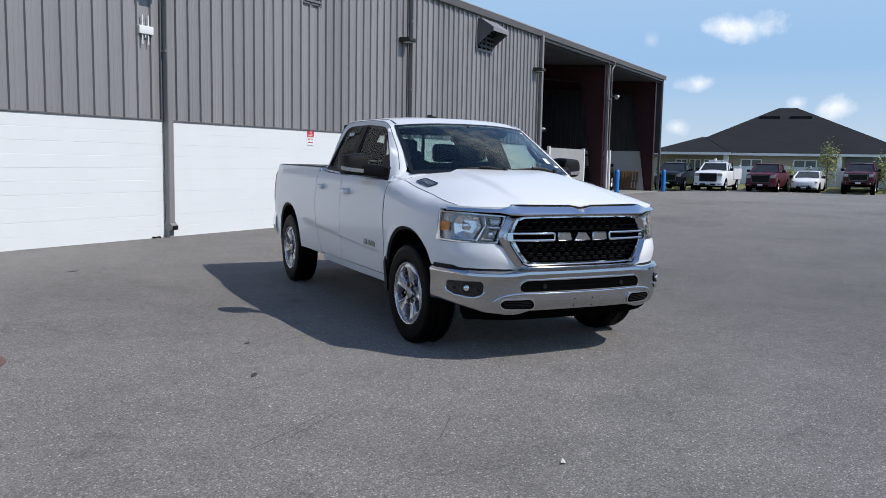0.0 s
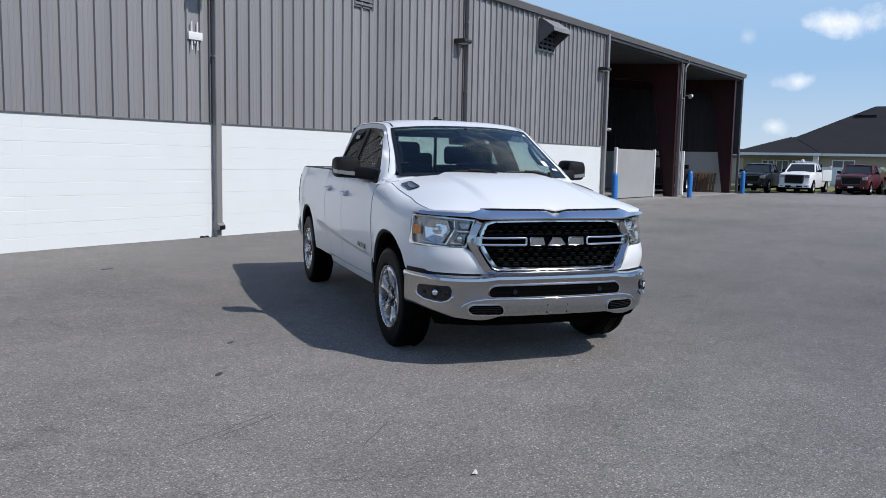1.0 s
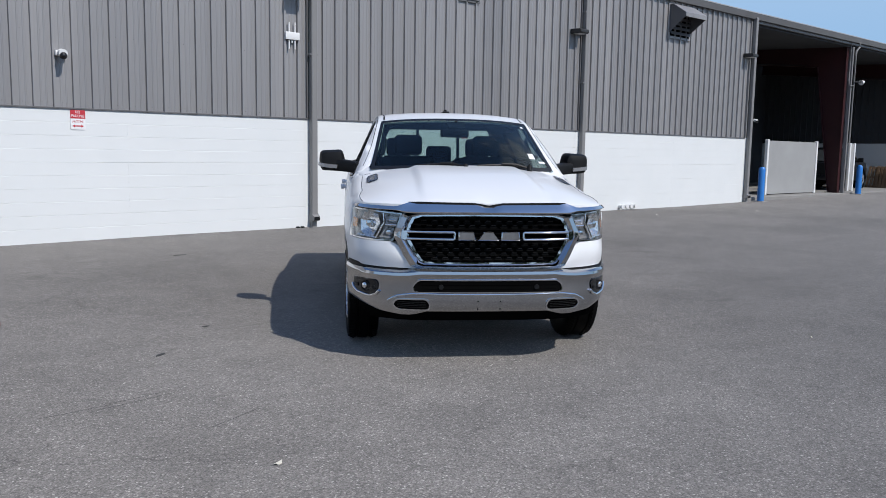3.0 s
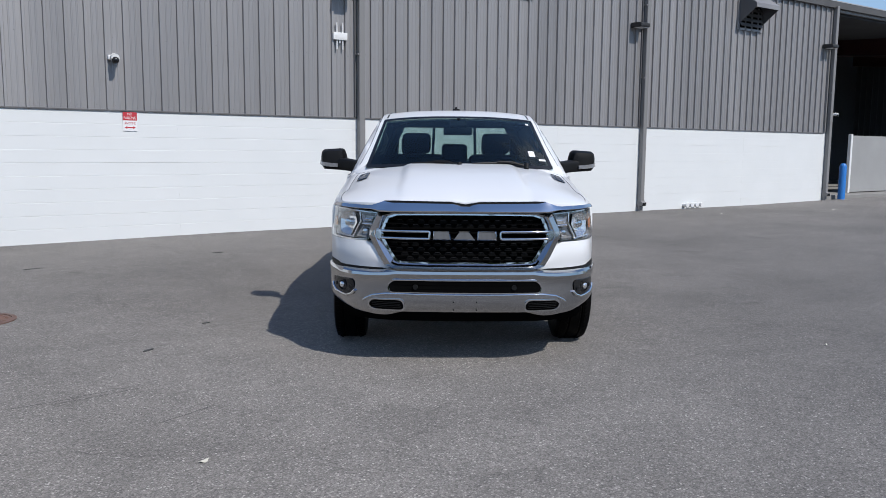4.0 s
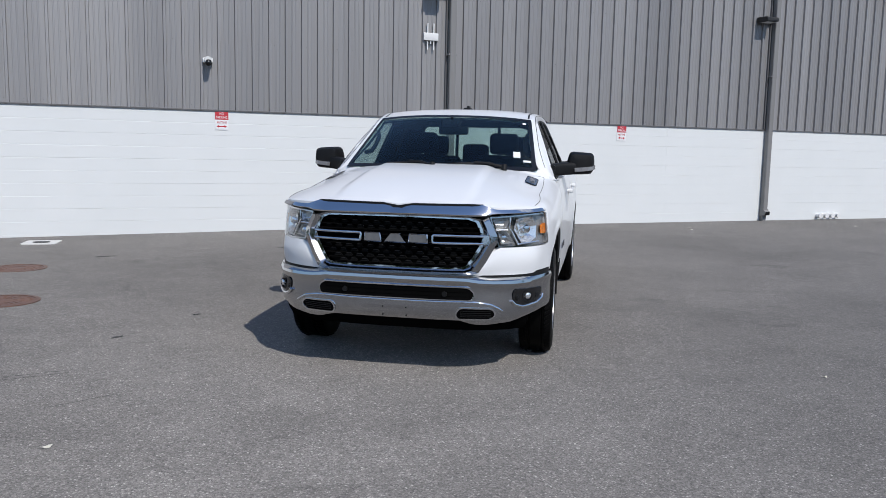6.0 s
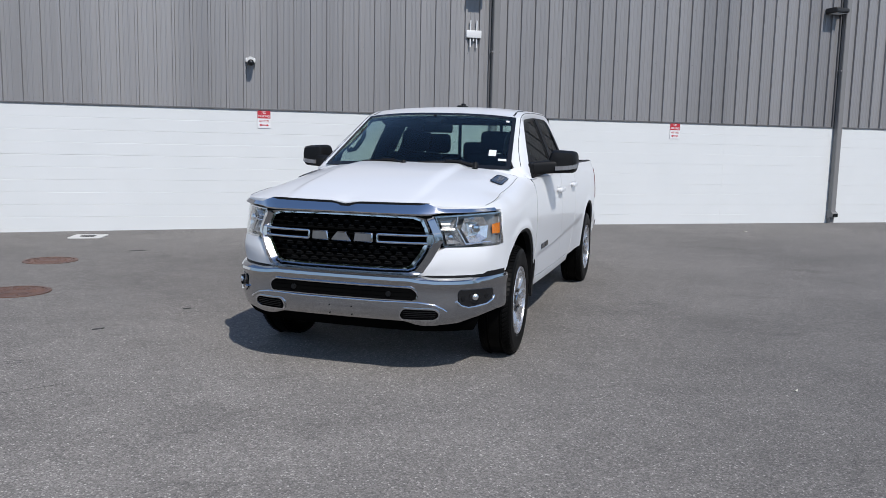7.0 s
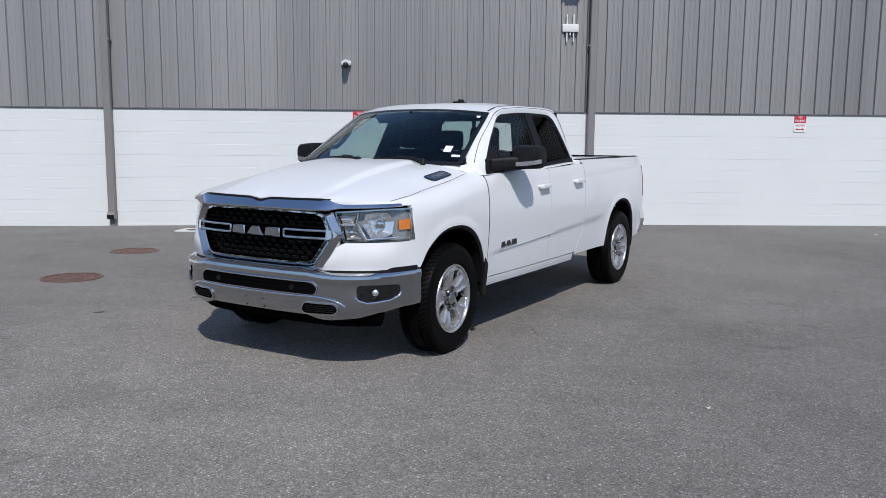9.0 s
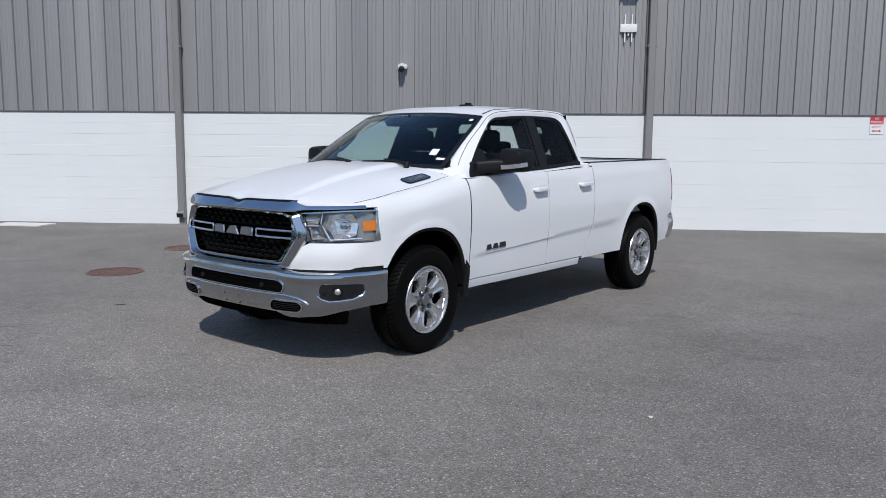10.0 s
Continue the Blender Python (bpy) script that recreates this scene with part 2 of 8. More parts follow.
RUST = surface("rusty_cast_iron", (0.085, 0.050, 0.042), (0.24, 0.135, 0.10), 7.0, 0.6, 0.3, bump=0.004, fine=40, rvar=0.3)
PALLET_WOOD = surface("pallet_wood", (0.23, 0.14, 0.075), (0.15, 0.09, 0.05), 3.0, 0.8, fine=30, stretch=(1, 1, 0.2))


# ---- mesh helpers ----
def box(bm, x0, x1, y0, y1, z0, z1, bevel=0.0, seg=1):
    r = bmesh.ops.create_cube(bm, size=1.0, matrix=Matrix.Translation(((x0 + x1) / 2, (y0 + y1) / 2, (z0 + z1) / 2)) @ Matrix.Diagonal((abs(x1 - x0), abs(y1 - y0), abs(z1 - z0), 1)))
    if bevel:
        es = list({e for v in r["verts"] for e in v.link_edges})
        bmesh.ops.bevel(bm, geom=es, offset=bevel, segments=seg, affect="EDGES", profile=0.6)


def rod(bm, p, q, r, n=12, r2=None):
    p, q = Vector(p), Vector(q)
    m = Matrix.Translation((p + q) / 2) @ (q - p).to_track_quat("Z", "Y").to_matrix().to_4x4()
    bmesh.ops.create_cone(bm, cap_ends=True, segments=n, radius1=r, radius2=r if r2 is None else r2, depth=(q - p).length, matrix=m)


def prism(bm, pts, axis, a, b):
    """Extrudes the outline pts, given in the two other axes, along an axis from a to b."""
    def at(u, v, w):
        return {"x": (w, u, v), "y": (u, w, v), "z": (u, v, w)}[axis]
    v0 = [bm.verts.new(at(u, v, a)) for u, v in pts]
    v1 = [bm.verts.new(at(u, v, b)) for u, v in pts]
    bm.faces.new(v0)
    bm.faces.new(list(reversed(v1)))
    k = len(pts)
    for i in range(k):
        bm.faces.new((v0[i], v1[i], v1[(i + 1) % k], v0[(i + 1) % k]))


def mesh_of(name, bm, mat, smooth=0.0):
    bmesh.ops.recalc_face_normals(bm, faces=bm.faces)
    me = bpy.data.meshes.new(name)
    bm.to_mesh(me)
    bm.free()
    for m in (mat if isinstance(mat, (list, tuple)) else [mat]):
        me.materials.append(m)
    if smooth:
        me.polygons.foreach_set("use_smooth", [True] * len(me.polygons))
        me.set_sharp_from_angle(angle=radians(smooth))
    return me


def part(name, bm, mat, parent=None, label="", smooth=0.0, at=None):
    ob = new(name, mesh_of(name, bm, mat, smooth))
    if at is not None:
        ob.matrix_basis = at
    if parent is not None:
        ob.parent = parent
    if label:
        ob["label"] = label
    return ob


def thing(name, label, category, m=None, group="", kind=""):
    e = new(name)
    e.empty_display_size = 0.1
    if m is not None:
        e.matrix_basis = m
    return tagged(e, label, category, group, kind)


def writing(body, size, mat, parent, m, depth=0.001, width=None, name="lettering"):
    """Letters in the built-in font as a mesh part, lying in the local xy plane."""
    cu = bpy.data.curves.new(name, "FONT")
    cu.body, cu.size, cu.align_x, cu.align_y, cu.extrude = body, size, "CENTER", "CENTER", depth
    tmp = bpy.data.objects.new("text_source", cu)
    me = bpy.data.meshes.new_from_object(tmp)
    bpy.data.objects.remove(tmp)
    bpy.data.curves.remove(cu)
    me.materials.clear()
    me.materials.append(mat)
    if width:
        xs = [v.co.x for v in me.vertices]
        k = width / (max(xs) - min(xs))
        for v in me.vertices:
            v.co.x *= k
    ob = new(name, me)
    ob.matrix_basis = m
    ob.parent = parent
    return ob


def empty_bm():
    return bmesh.new()

# ---- ground ----
WALL_Y = 11.47       # face of the metal siding
BLOCK_Y = 11.44      # face of the block base
BORDER = 2.045       # foot of the siding
EAVE = 5.83
END_X = 40.65
OPEN_X = 25.45       # where the open bays begin
BACK_Y = 19.0

bm = empty_bm()
bmesh.ops.create_grid(bm, x_segments=2, y_segments=2, size=2500, matrix=Matrix.Translation((0, 0, -0.215)))
tagged(part("ground", bm, GRASS), "flat grassy ground reaching the horizon", "ground", kind="structure")

def lot_height(x, y):
    """The lot is nearly flat: a slight dip along the west part of the wall, a slight rise towards the open bays, a fall towards the far edge."""
    dip = -0.07 * max(0.0, min(1.0, (7.0 - x) / 7.0)) * max(0.0, min(1.0, (y - 6.0) / 5.0))
    rise = 0.12 * max(0.0, min(1.0, (x - 22.0) / 12.0)) * max(0.0, min(1.0, (y - 7.0) / 4.0)) * max(0.0, min(1.0, (46.0 - x) / 4.0))
    fall = -0.11 * max(0.0, min(1.0, (x - 44.0) / 8.0))
    return dip + rise + fall

bm = empty_bm()
lx = [-60, -40, -20] + [i * 1.0 for i in range(-10, 49)] + [52, 56, 58.5]
ly = [-70, -50, -30, -15, -8, -4, 0, 2, 4, 5, 6, 7, 8, 9, 10, 10.6, 11.2, 11.62, 12.6]
grid = [[bm.verts.new((x, y, lot_height(x, y))) for y in ly] for x in lx]
for i in range(len(lx) - 1):
    for j in range(len(ly) - 1):
        bm.faces.new((grid[i][j], grid[i + 1][j], grid[i + 1][j + 1], grid[i][j + 1]))
tagged(part("pavement", bm, ASPHALT, smooth=30), "worn grey asphalt lot with pale aggregate specks and stains", "asphalt", kind="structure")

# concrete floor of the open bays with its edge
bm = empty_bm()
box(bm, OPEN_X - 0.2, END_X + 0.1, 11.45, BACK_Y + 0.2, -0.1, 0.17, 0.015)
tagged(part("floor", bm, CONCRETE), "bare concrete slab floor of the open bays", "floor", kind="structure")

# ---- metal building ----
RIB = ((0.0, 0.0), (0.009, -0.042), (0.046, -0.042), (0.055, 0.0), (0.108, 0.0), (0.118, -0.005), (0.130, -0.005), (0.140, 0.0), (0.186, 0.0), (0.196, -0.005), (0.208, -0.005), (0.218, 0.0))
def siding_profile(x0, x1, y, pitch=0.2795):
    """Ribbed sheet outline seen from above: trapezoid ribs every pitch, two small stiffeners in each pan. Outward is -y."""
    pts = []
    x = x0
    while x < x1 - 1e-6:
        pts += [(x + dx, y + dy) for dx, dy in RIB if x + dx <= x1]
        x += pitch
    pts.append((x1, y))
    return pts


def siding_sheet(pts, z0, z1, thick=0.02, axis_x=True):
    b = empty_bm()
    rows = []
    for z in (z0, z1):
        rows.append([b.verts.new((u, v, z) if axis_x else (v, u, z)) for u, v in pts])
    for i in range(len(pts) - 1):
        b.faces.new((rows[0][i], rows[0][i + 1], rows[1][i + 1], rows[1][i]))
    return b


wall_siding = thing("wall_south", "grey ribbed metal wall over a white painted block base", "wall", kind="structure")
PITCH = 0.2795
SHEET = PITCH * 3
HIGH = EAVE - 0.08 - BORDER
WEST_X = -12.0
# each bay: its ends, its first rib, the pitch at its start and how the pitch changes from rib to rib
for x0, x1, first, pitch, change in ((WEST_X, 1.03, 0.80 - 0.297 * 43, 0.297, 0.0), (1.03, 9.65, 1.36, 0.2935, -0.0006), (9.65, 17.5, 9.895, 0.2775, 0.0), (17.5, OPEN_X, 17.74, 0.272, 0.0)):
    ribs = []
    x, k = first, 0
    while x < x1 - 0.09:
        ribs.append(x)
        x += pitch + change * k
        k += 1
    edges = [x0] + [r - 0.02 for r in ribs[3::3]] + [x1]
    for e0, e1 in zip(edges, edges[1:]):
        pts = [(e0, WALL_Y)]
        for r in ribs:
            if e0 - 0.01 <= r < e1 - 0.01:
                pts += [(r + dx, WALL_Y + dy) for dx, dy in RIB if e0 < r + dx < e1]
        pts.append((e1, WALL_Y))
        ob = new("siding_panel", mesh_of("siding_panel", siding_sheet(pts, BORDER, BORDER + HIGH), SIDING))
        ob.parent = wall_siding

bm = empty_bm()
box(bm, WEST_X, OPEN_X, WALL_Y + 0.004, WALL_Y + 0.2, BORDER, EAVE)
part("backing", bm, SIDING_SHADED, wall_siding)
# dark drip flashing under the siding
for a, b in ((WEST_X, 0.97), (1.085, 9.59), (9.705, 17.44), (17.555, 25.35)):
    bm = empty_bm()
    prism(bm, [(WALL_Y - 0.052, BORDER - 0.014), (WALL_Y - 0.052, BORDER + 0.004), (WALL_Y - 0.002, BORDER + 0.012), (WALL_Y + 0.1, BORDER + 0.012), (WALL_Y + 0.1, BORDER - 0.01), (WALL_Y - 0.03, BORDER - 0.01)], "x", a, b)
    part("flashing", bm, TRIM_GREY, wall_siding, "dark grey metal drip flashing")
# screws in rows across the siding
bm = empty_bm()
for zz in (2.12, 3.18, 4.25, 5.3):
    for k in range(int((OPEN_X - 0.2) / (PITCH / 1.0))):
        xx = 9.895 - 0.2775 * 35 + k * 0.2775 + 0.085
        if 0 < xx < OPEN_X - 0.1:
            box(bm, xx - 0.004, xx + 0.004, WALL_Y - 0.004, WALL_Y + 0.001, zz - 0.004, zz + 0.004)
part("screws", bm, TRIM_GREY, wall_siding)

# downspouts
def downspout(x, base, top, shoe=1):
    d = thing("downspout", "grey square metal downspout fixed to the wall", "downspout", Matrix.Translation((x, WALL_Y, 0)), "downspouts along the wall")
    b = empty_bm()
    box(b, -0.065, 0.060, -0.165, -0.05, base + 0.26, top, 0.012)
    part("pipe", b, PIPE_GREY, d)
    b = empty_bm()
    prism(b, [(-0.168, base + 0.29), (-0.045, base + 0.29), (-0.04, base + 0.15), (-0.06, base + 0.13), (-0.21, base + 0.155), (-0.23, base + 0.235), (-0.168, base + 0.27)], "x", -0.068, 0.064)
    part("shoe", b, PIPE_GREY, d)
    b = empty_bm()
    box(b, -0.055, 0.055, -0.238, -0.215, base + 0.162, base + 0.232)
    part("outlet", b, BLACK, d, "black open mouth of the pipe")
    b = empty_bm()
    box(b, -0.052, 0.052, -0.14, -0.04, base - 0.02, base + 0.15, 0.008)
    part("drain_boot", b, PIPE_GREY, d)
    for zz in (3.2, 4.9):
        b = empty_bm()
        box(b, -0.085, 0.080, -0.151, -0.03, zz, zz + 0.035, 0.003)
        part("strap", b, PIPE_GREY, d)
    # dark strip west of the pipe imitates the shadow it casts on the siding
    b = empty_bm()
    box(b, -0.102, -0.070, -0.046, 0.003, BORDER + 0.012, top, 0.004)
    part("joint_trim", b, TRIM_GREY, d, "dark strip imitating the pipe's shadow on the siding")
    return d

for dx in (1.07, 9.65, 17.42, 25.5):
    downspout(dx, lot_height(dx, 11.4) - 0.02, EAVE - 0.1)

# eave gutter and roof
eave_gutter = thing("gutter", "dark grey metal eave gutter with a pale lip", "gutter", kind="structure")
bm = empty_bm()
prism(bm, [(WALL_Y - 0.14, EAVE), (WALL_Y - 0.14, EAVE + 0.03), (WALL_Y - 0.11, EAVE + 0.03), (WALL_Y - 0.09, EAVE - 0.11), (WALL_Y, EAVE - 0.11), (WALL_Y, EAVE - 0.15), (WALL_Y - 0.11, EAVE - 0.15)], "x", WEST_X, END_X + 0.15)
part("trough", bm, TRIM_GREY, eave_gutter)
RISE = 0.055
bm = empty_bm()
prism(bm, [(WALL_Y - 0.15, EAVE + 0.02), (WALL_Y - 0.15, EAVE + 0.05), (BACK_Y + 0.3, EAVE + 0.055 + RISE * (BACK_Y - WALL_Y)), (BACK_Y + 0.3, EAVE + 0.02 + RISE * (BACK_Y - WALL_Y))], "x", WEST_X, END_X + 0.2)
roof = thing("roof", "shallow pale metal roof with dark edge trim", "roof", kind="structure")
part("roof_sheet", bm, ROOF_METAL, roof)
# underside of the roof over the bays, with the shade in its colour
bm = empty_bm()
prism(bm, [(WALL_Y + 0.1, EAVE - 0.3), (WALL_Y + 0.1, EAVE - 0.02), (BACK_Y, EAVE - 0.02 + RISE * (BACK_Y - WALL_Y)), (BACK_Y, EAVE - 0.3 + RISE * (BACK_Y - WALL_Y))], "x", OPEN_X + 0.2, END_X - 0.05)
tagged(part("ceiling", bm, SOFFIT_SHADED), "insulated underside of the roof, grey darkened for shade", "ceiling", kind="structure")

# fascia beam over the open bays
bm = empty_bm()
box(bm, OPEN_X + 0.1, END_X, WALL_Y - 0.02, WALL_Y + 0.06, EAVE - 0.235, EAVE - 0.152, 0.008)
tagged(part("trim", bm, PIPE_GREY), "grey metal trim over the open bays", "trim", kind="structure")

# end wall, seen from inside: block base and siding with shade in its colour
end_wall = thing("wall_east", "end wall, white block base below ribbed siding darkened for shade", "wall", kind="structure")
bm = empty_bm()
box(bm, END_X, END_X + 0.2, WALL_Y + 0.35, BACK_Y, 0.1, BORDER + 0.1)
part("block_base", bm, BLOCK_WHITE, end_wall)
y = WALL_Y + 0.3
inner = mesh_of("siding_panel", siding_sheet([(u, v) for u, v in siding_profile(0, SHEET, 0)], 0, EAVE - 0.30 - BORDER, axis_x=False), SIDING_SHADED)
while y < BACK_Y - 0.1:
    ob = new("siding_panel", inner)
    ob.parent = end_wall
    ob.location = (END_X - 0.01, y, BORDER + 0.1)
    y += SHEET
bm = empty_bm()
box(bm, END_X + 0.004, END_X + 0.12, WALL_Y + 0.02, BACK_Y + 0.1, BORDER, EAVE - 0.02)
part("outer_sheet", bm, SIDING_SHADED, end_wall)
bm = empty_bm()
box(bm, END_X + 0.05, END_X + 0.14, WALL_Y - 0.02, WALL_Y + 0.10, 0.05, EAVE - 0.15, 0.01)
part("corner_trim", bm, TRIM_GREY, end_wall)

# back wall, its colour also darkened for the shade of the bays
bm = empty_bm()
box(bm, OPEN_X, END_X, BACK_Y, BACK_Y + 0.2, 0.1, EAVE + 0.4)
tagged(part("wall_north", bm, SIDING_SHADED), "plain back wall of the open bays, grey darkened for shade", "wall", kind="structure")
bm = empty_bm()
box(bm, OPEN_X - 0.15, OPEN_X + 0.02, WALL_Y + 0.05, BACK_Y, 0.0, EAVE)
tagged(part("wall_partition", bm, PANEL_GREY), "grey wall between the closed hall and the open bays", "wall", kind="structure")
bm = empty_bm()
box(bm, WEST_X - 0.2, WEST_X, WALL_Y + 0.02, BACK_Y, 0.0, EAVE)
tagged(part("wall_west", bm, SIDING_SHADED), "plain grey west wall of the hall", "wall", kind="structure")

# tapered rigid frames
def rigid_frame(x):
    f = thing("steel_frame", "maroon painted tapered steel portal frame", "steel frame", Matrix.Translation((x, 0, 0)), "portal frames of the open bays")
    o = WALL_Y + 0.16
    top = EAVE - 0.3
    b = empty_bm()
    prism(b, [(o + 0.008, 0.18), (o + 0.34, 0.18), (o + 1.05, top - 0.65), (o + 1.6, top - 0.62 + 0.08), (BACK_Y - 0.05, top - 0.35 + 0.35), (BACK_Y - 0.05, top + 0.40), (o + 0.008, top)], "x", -0.006, 0.006)
    part("web", b, MAROON, f)
    b = empty_bm()
    box(b, -0.11, 0.11, o - 0.012, o + 0.006, 0.18, top)
    part("outer_flange", b, MAROON, f)
    b = empty_bm()
    prism(b, [(o + 0.34, 0.18), (o + 1.05, top - 0.65), (o + 1.066, top - 0.65), (o + 0.356, 0.18)], "x", -0.11, 0.11)
    part("inner_flange", b, MAROON, f)
    b = empty_bm()
    prism(b, [(o + 1.05, top - 0.65), (BACK_Y - 0.05, top + 0.0), (BACK_Y - 0.05, top - 0.016), (o + 1.05, top - 0.666)], "x", -0.11, 0.11)
    part("rafter_flange", b, MAROON, f)
    b = empty_bm()
    box(b, -0.17, 0.17, o - 0.04, o + 0.44, 0.165, 0.19)
    part("base_plate", b, MAROON, f)
    return f

rigid_frame(32.65)
rigid_frame(40.1)

# grey cladding posts in front of the frames
for px in (25.74, 32.76):
    bm = empty_bm()
    box(bm, px - 0.045, px + 0.045, WALL_Y - 0.01, WALL_Y + 0.12, 0.15, EAVE - 0.3, 0.012)
    tagged(part("jamb", bm, PIPE_GREY), "grey metal jamb cover of the bay opening", "trim", kind="structure")

# ---- the pickup truck ----
# local axes: x to the truck's left, y rearwards from the front axle, z up
TRUCK = Matrix.Translation((5.922, 2.916, 0)) @ Matrix.Rotation(radians(-33.75), 4, "Z")
truck = thing("pickup_truck", "white four-door pickup truck with chrome grille and bumper, parked on asphalt", "pickup truck", TRUCK)

PAINT = surface("white_car_paint", (0.735, 0.74, 0.745), (0.725, 0.73, 0.735), 0.8, 0.32, coat=0.45, fine=400, rvar=0.03, spec=0.35)
CHROME = surface("chrome", (0.74, 0.745, 0.755), (0.72, 0.725, 0.735), 3.0, 0.06, 1.0, fine=60, rvar=0.012)
CHROME_SOFT = surface("satin_chrome", (0.55, 0.55, 0.555), (0.53, 0.53, 0.535), 2.0, 0.11, 1.0, fine=60, rvar=0.012)
ALLOY = surface("silver_alloy", (0.58, 0.58, 0.59), (0.52, 0.52, 0.53), 9.0, 0.27, 0.75, fine=90, rvar=0.06)
ALLOY_DARK = surface("dark_wheel_barrel", (0.03, 0.03, 0.03), (0.05, 0.045, 0.04), 9.0, 0.6, 0.4, fine=90)
RUBBER = surface("tyre_rubber", (0.0028, 0.0028, 0.0028), (0.005, 0.0049, 0.0048), 7.0, 0.46, spec=0.05, fine=130, bump=0.0004)
GLOSS_BLACK = surface("gloss_black_plastic", (0.008, 0.008, 0.009), (0.012, 0.012, 0.012), 5.0, 0.22, fine=90)
LINER = surface("black_liner", (0.003, 0.003, 0.003), (0.005, 0.005, 0.005), 5.0, 0.9, fine=90, spec=0.0)
GRILLE_BLACK = surface("grille_black", (0.004, 0.004, 0.0042), (0.006, 0.006, 0.006), 5.0, 0.7, fine=90, spec=0.05)
INTERIOR = surface("dark_grey_interior", (0.010, 0.010, 0.011), (0.015, 0.015, 0.016), 5.0, 0.8, fine=140, bump=0.0004, spec=0.06)
SEAT_CLOTH = surface("black_seat_cloth", (0.008, 0.0079, 0.0078), (0.013, 0.0128, 0.0125), 6.0, 0.9, fine=180, bump=0.0008, spec=0.06)
WINDSCREEN = glass("windscreen_glass", (0.68, 0.78, 0.76), ior=1.45)
SIDE_GLASS = glass("side_glass", (0.88, 0.91, 0.90), ior=1.12, gloss=0.4)
REAR_GLASS = glass("rear_glass", (0.80, 0.84, 0.83), ior=1.1)
LENS = glass("clear_lens", (0.98, 0.985, 0.985), ior=1.18)
PRIVACY_GLASS = glass("tinted_rear_glass", (0.66, 0.70, 0.69), ior=1.12, gloss=0.4)
REFLECTOR = surface("lamp_reflector", (0.90, 0.89, 0.89), (0.80, 0.80, 0.80), 30.0, 0.16, 0.85, fine=90)
LAMP_GREY = surface("lamp_chamber_grey", (0.36, 0.36, 0.36), (0.50, 0.50, 0.50), 25.0, 0.25, 0.6, fine=120)
AMBER = surface("amber_lens", (0.72, 0.22, 0.02), (0.60, 0.16, 0.015), 20.0, 0.25, fine=90)
RED_LENS = surface("red_lens", (0.16, 0.008, 0.008), (0.12, 0.006, 0.006), 20.0, 0.2, fine=90)
BADGE_METAL = surface("dark_chrome_badge", (0.16, 0.16, 0.165), (0.12, 0.12, 0.125), 20.0, 0.2, 1.0, fine=90)
BADGE_BLUE = surface("dark_blue_badge", (0.03, 0.05, 0.09), (0.04, 0.06, 0.1), 20.0, 0.3, fine=90)
SEAM_GREY = surface("shaded_panel_gap", (0.09, 0.09, 0.092), (0.07, 0.07, 0.072), 5.0, 0.9, fine=90, spec=0.1)
SIGNAL_CLEAR = surface("clear_signal_lens", (0.40, 0.40, 0.41), (0.30, 0.30, 0.31), 60.0, 0.2, 0.5, fine=220)
EMBLEM = surface("brushed_emblem", (0.09, 0.09, 0.09), (0.17, 0.17, 0.17), 14.0, 0.42, 0.25, fine=160, rvar=0.12, stretch=(1, 1, 0.3))
PAPER = surface("white_paper", (0.75, 0.75, 0.75), (0.7, 0.7, 0.7), 20.0, 0.8, fine=90)

FRONT_Y, REAR_Y, AXLE_Z, TYRE_R = -0.03, 3.45, 0.39, 0.39
BELT = 1.275


def lerp_table(table, v):
    if v <= table[0][0]:
        return table[0][1]
    for (a, fa), (b, fb) in zip(table, table[1:]):
        if v <= b:
            t = (v - a) / (b - a)
            return fa + (fb - fa) * t
    return table[-1][1]


def smooth_table(table, v):
    """Smooth (Catmull-Rom) reading of a table."""
    if v <= table[0][0]:
        return table[0][1]
    if v >= table[-1][0]:
        return table[-1][1]
    for i in range(len(table) - 1):
        (a, fa), (b, fb) = table[i], table[i + 1]
        if v <= b:
            t = (v - a) / (b - a)
            pa, pf = table[max(0, i - 1)]
            na, nf = table[min(len(table) - 1, i + 2)]
            ma = (fb - pf) / (b - pa) * (b - a) if b != pa else 0
            mb = (nf - fa) / (na - a) * (b - a) if na != a else 0
            return (2 * t ** 3 - 3 * t * t + 1) * fa + (t ** 3 - 2 * t * t + t) * ma + (3 * t * t - 2 * t ** 3) * fb + (t ** 3 - t * t) * mb
    return table[-1][1]


def even(a, b, n):
    return [a + (b - a) * k / n for k in range(n + 1)]


def shell(bm, grid, inward, thick):
    """A panel from a grid of points, with its thickness and closed edges. inward: a vector or a function of the point."""
    f = inward if callable(inward) else (lambda p, v=Vector(inward): v)
    a = [[bm.verts.new(p) for p in row] for row in grid]
    b = [[bm.verts.new(Vector(p) + f(Vector(p)) * thick) for p in row] for row in grid]
    n, m = len(grid), len(grid[0])
    for i in range(n - 1):
        for j in range(m - 1):
            bm.faces.new((a[i][j], a[i + 1][j], a[i + 1][j + 1], a[i][j + 1]))
            bm.faces.new((b[i][j], b[i][j + 1], b[i + 1][j + 1], b[i + 1][j]))
    rim = [(i, 0) for i in range(n)] + [(n - 1, j) for j in range(1, m)] + [(i, m - 1) for i in range(n - 2, -1, -1)] + [(0, j) for j in range(m - 2, 0, -1)]
    for (i, j), (k, l) in zip(rim, rim[1:] + rim[:1]):
        bm.faces.new((a[i][j], b[i][j], b[k][l], a[k][l]))


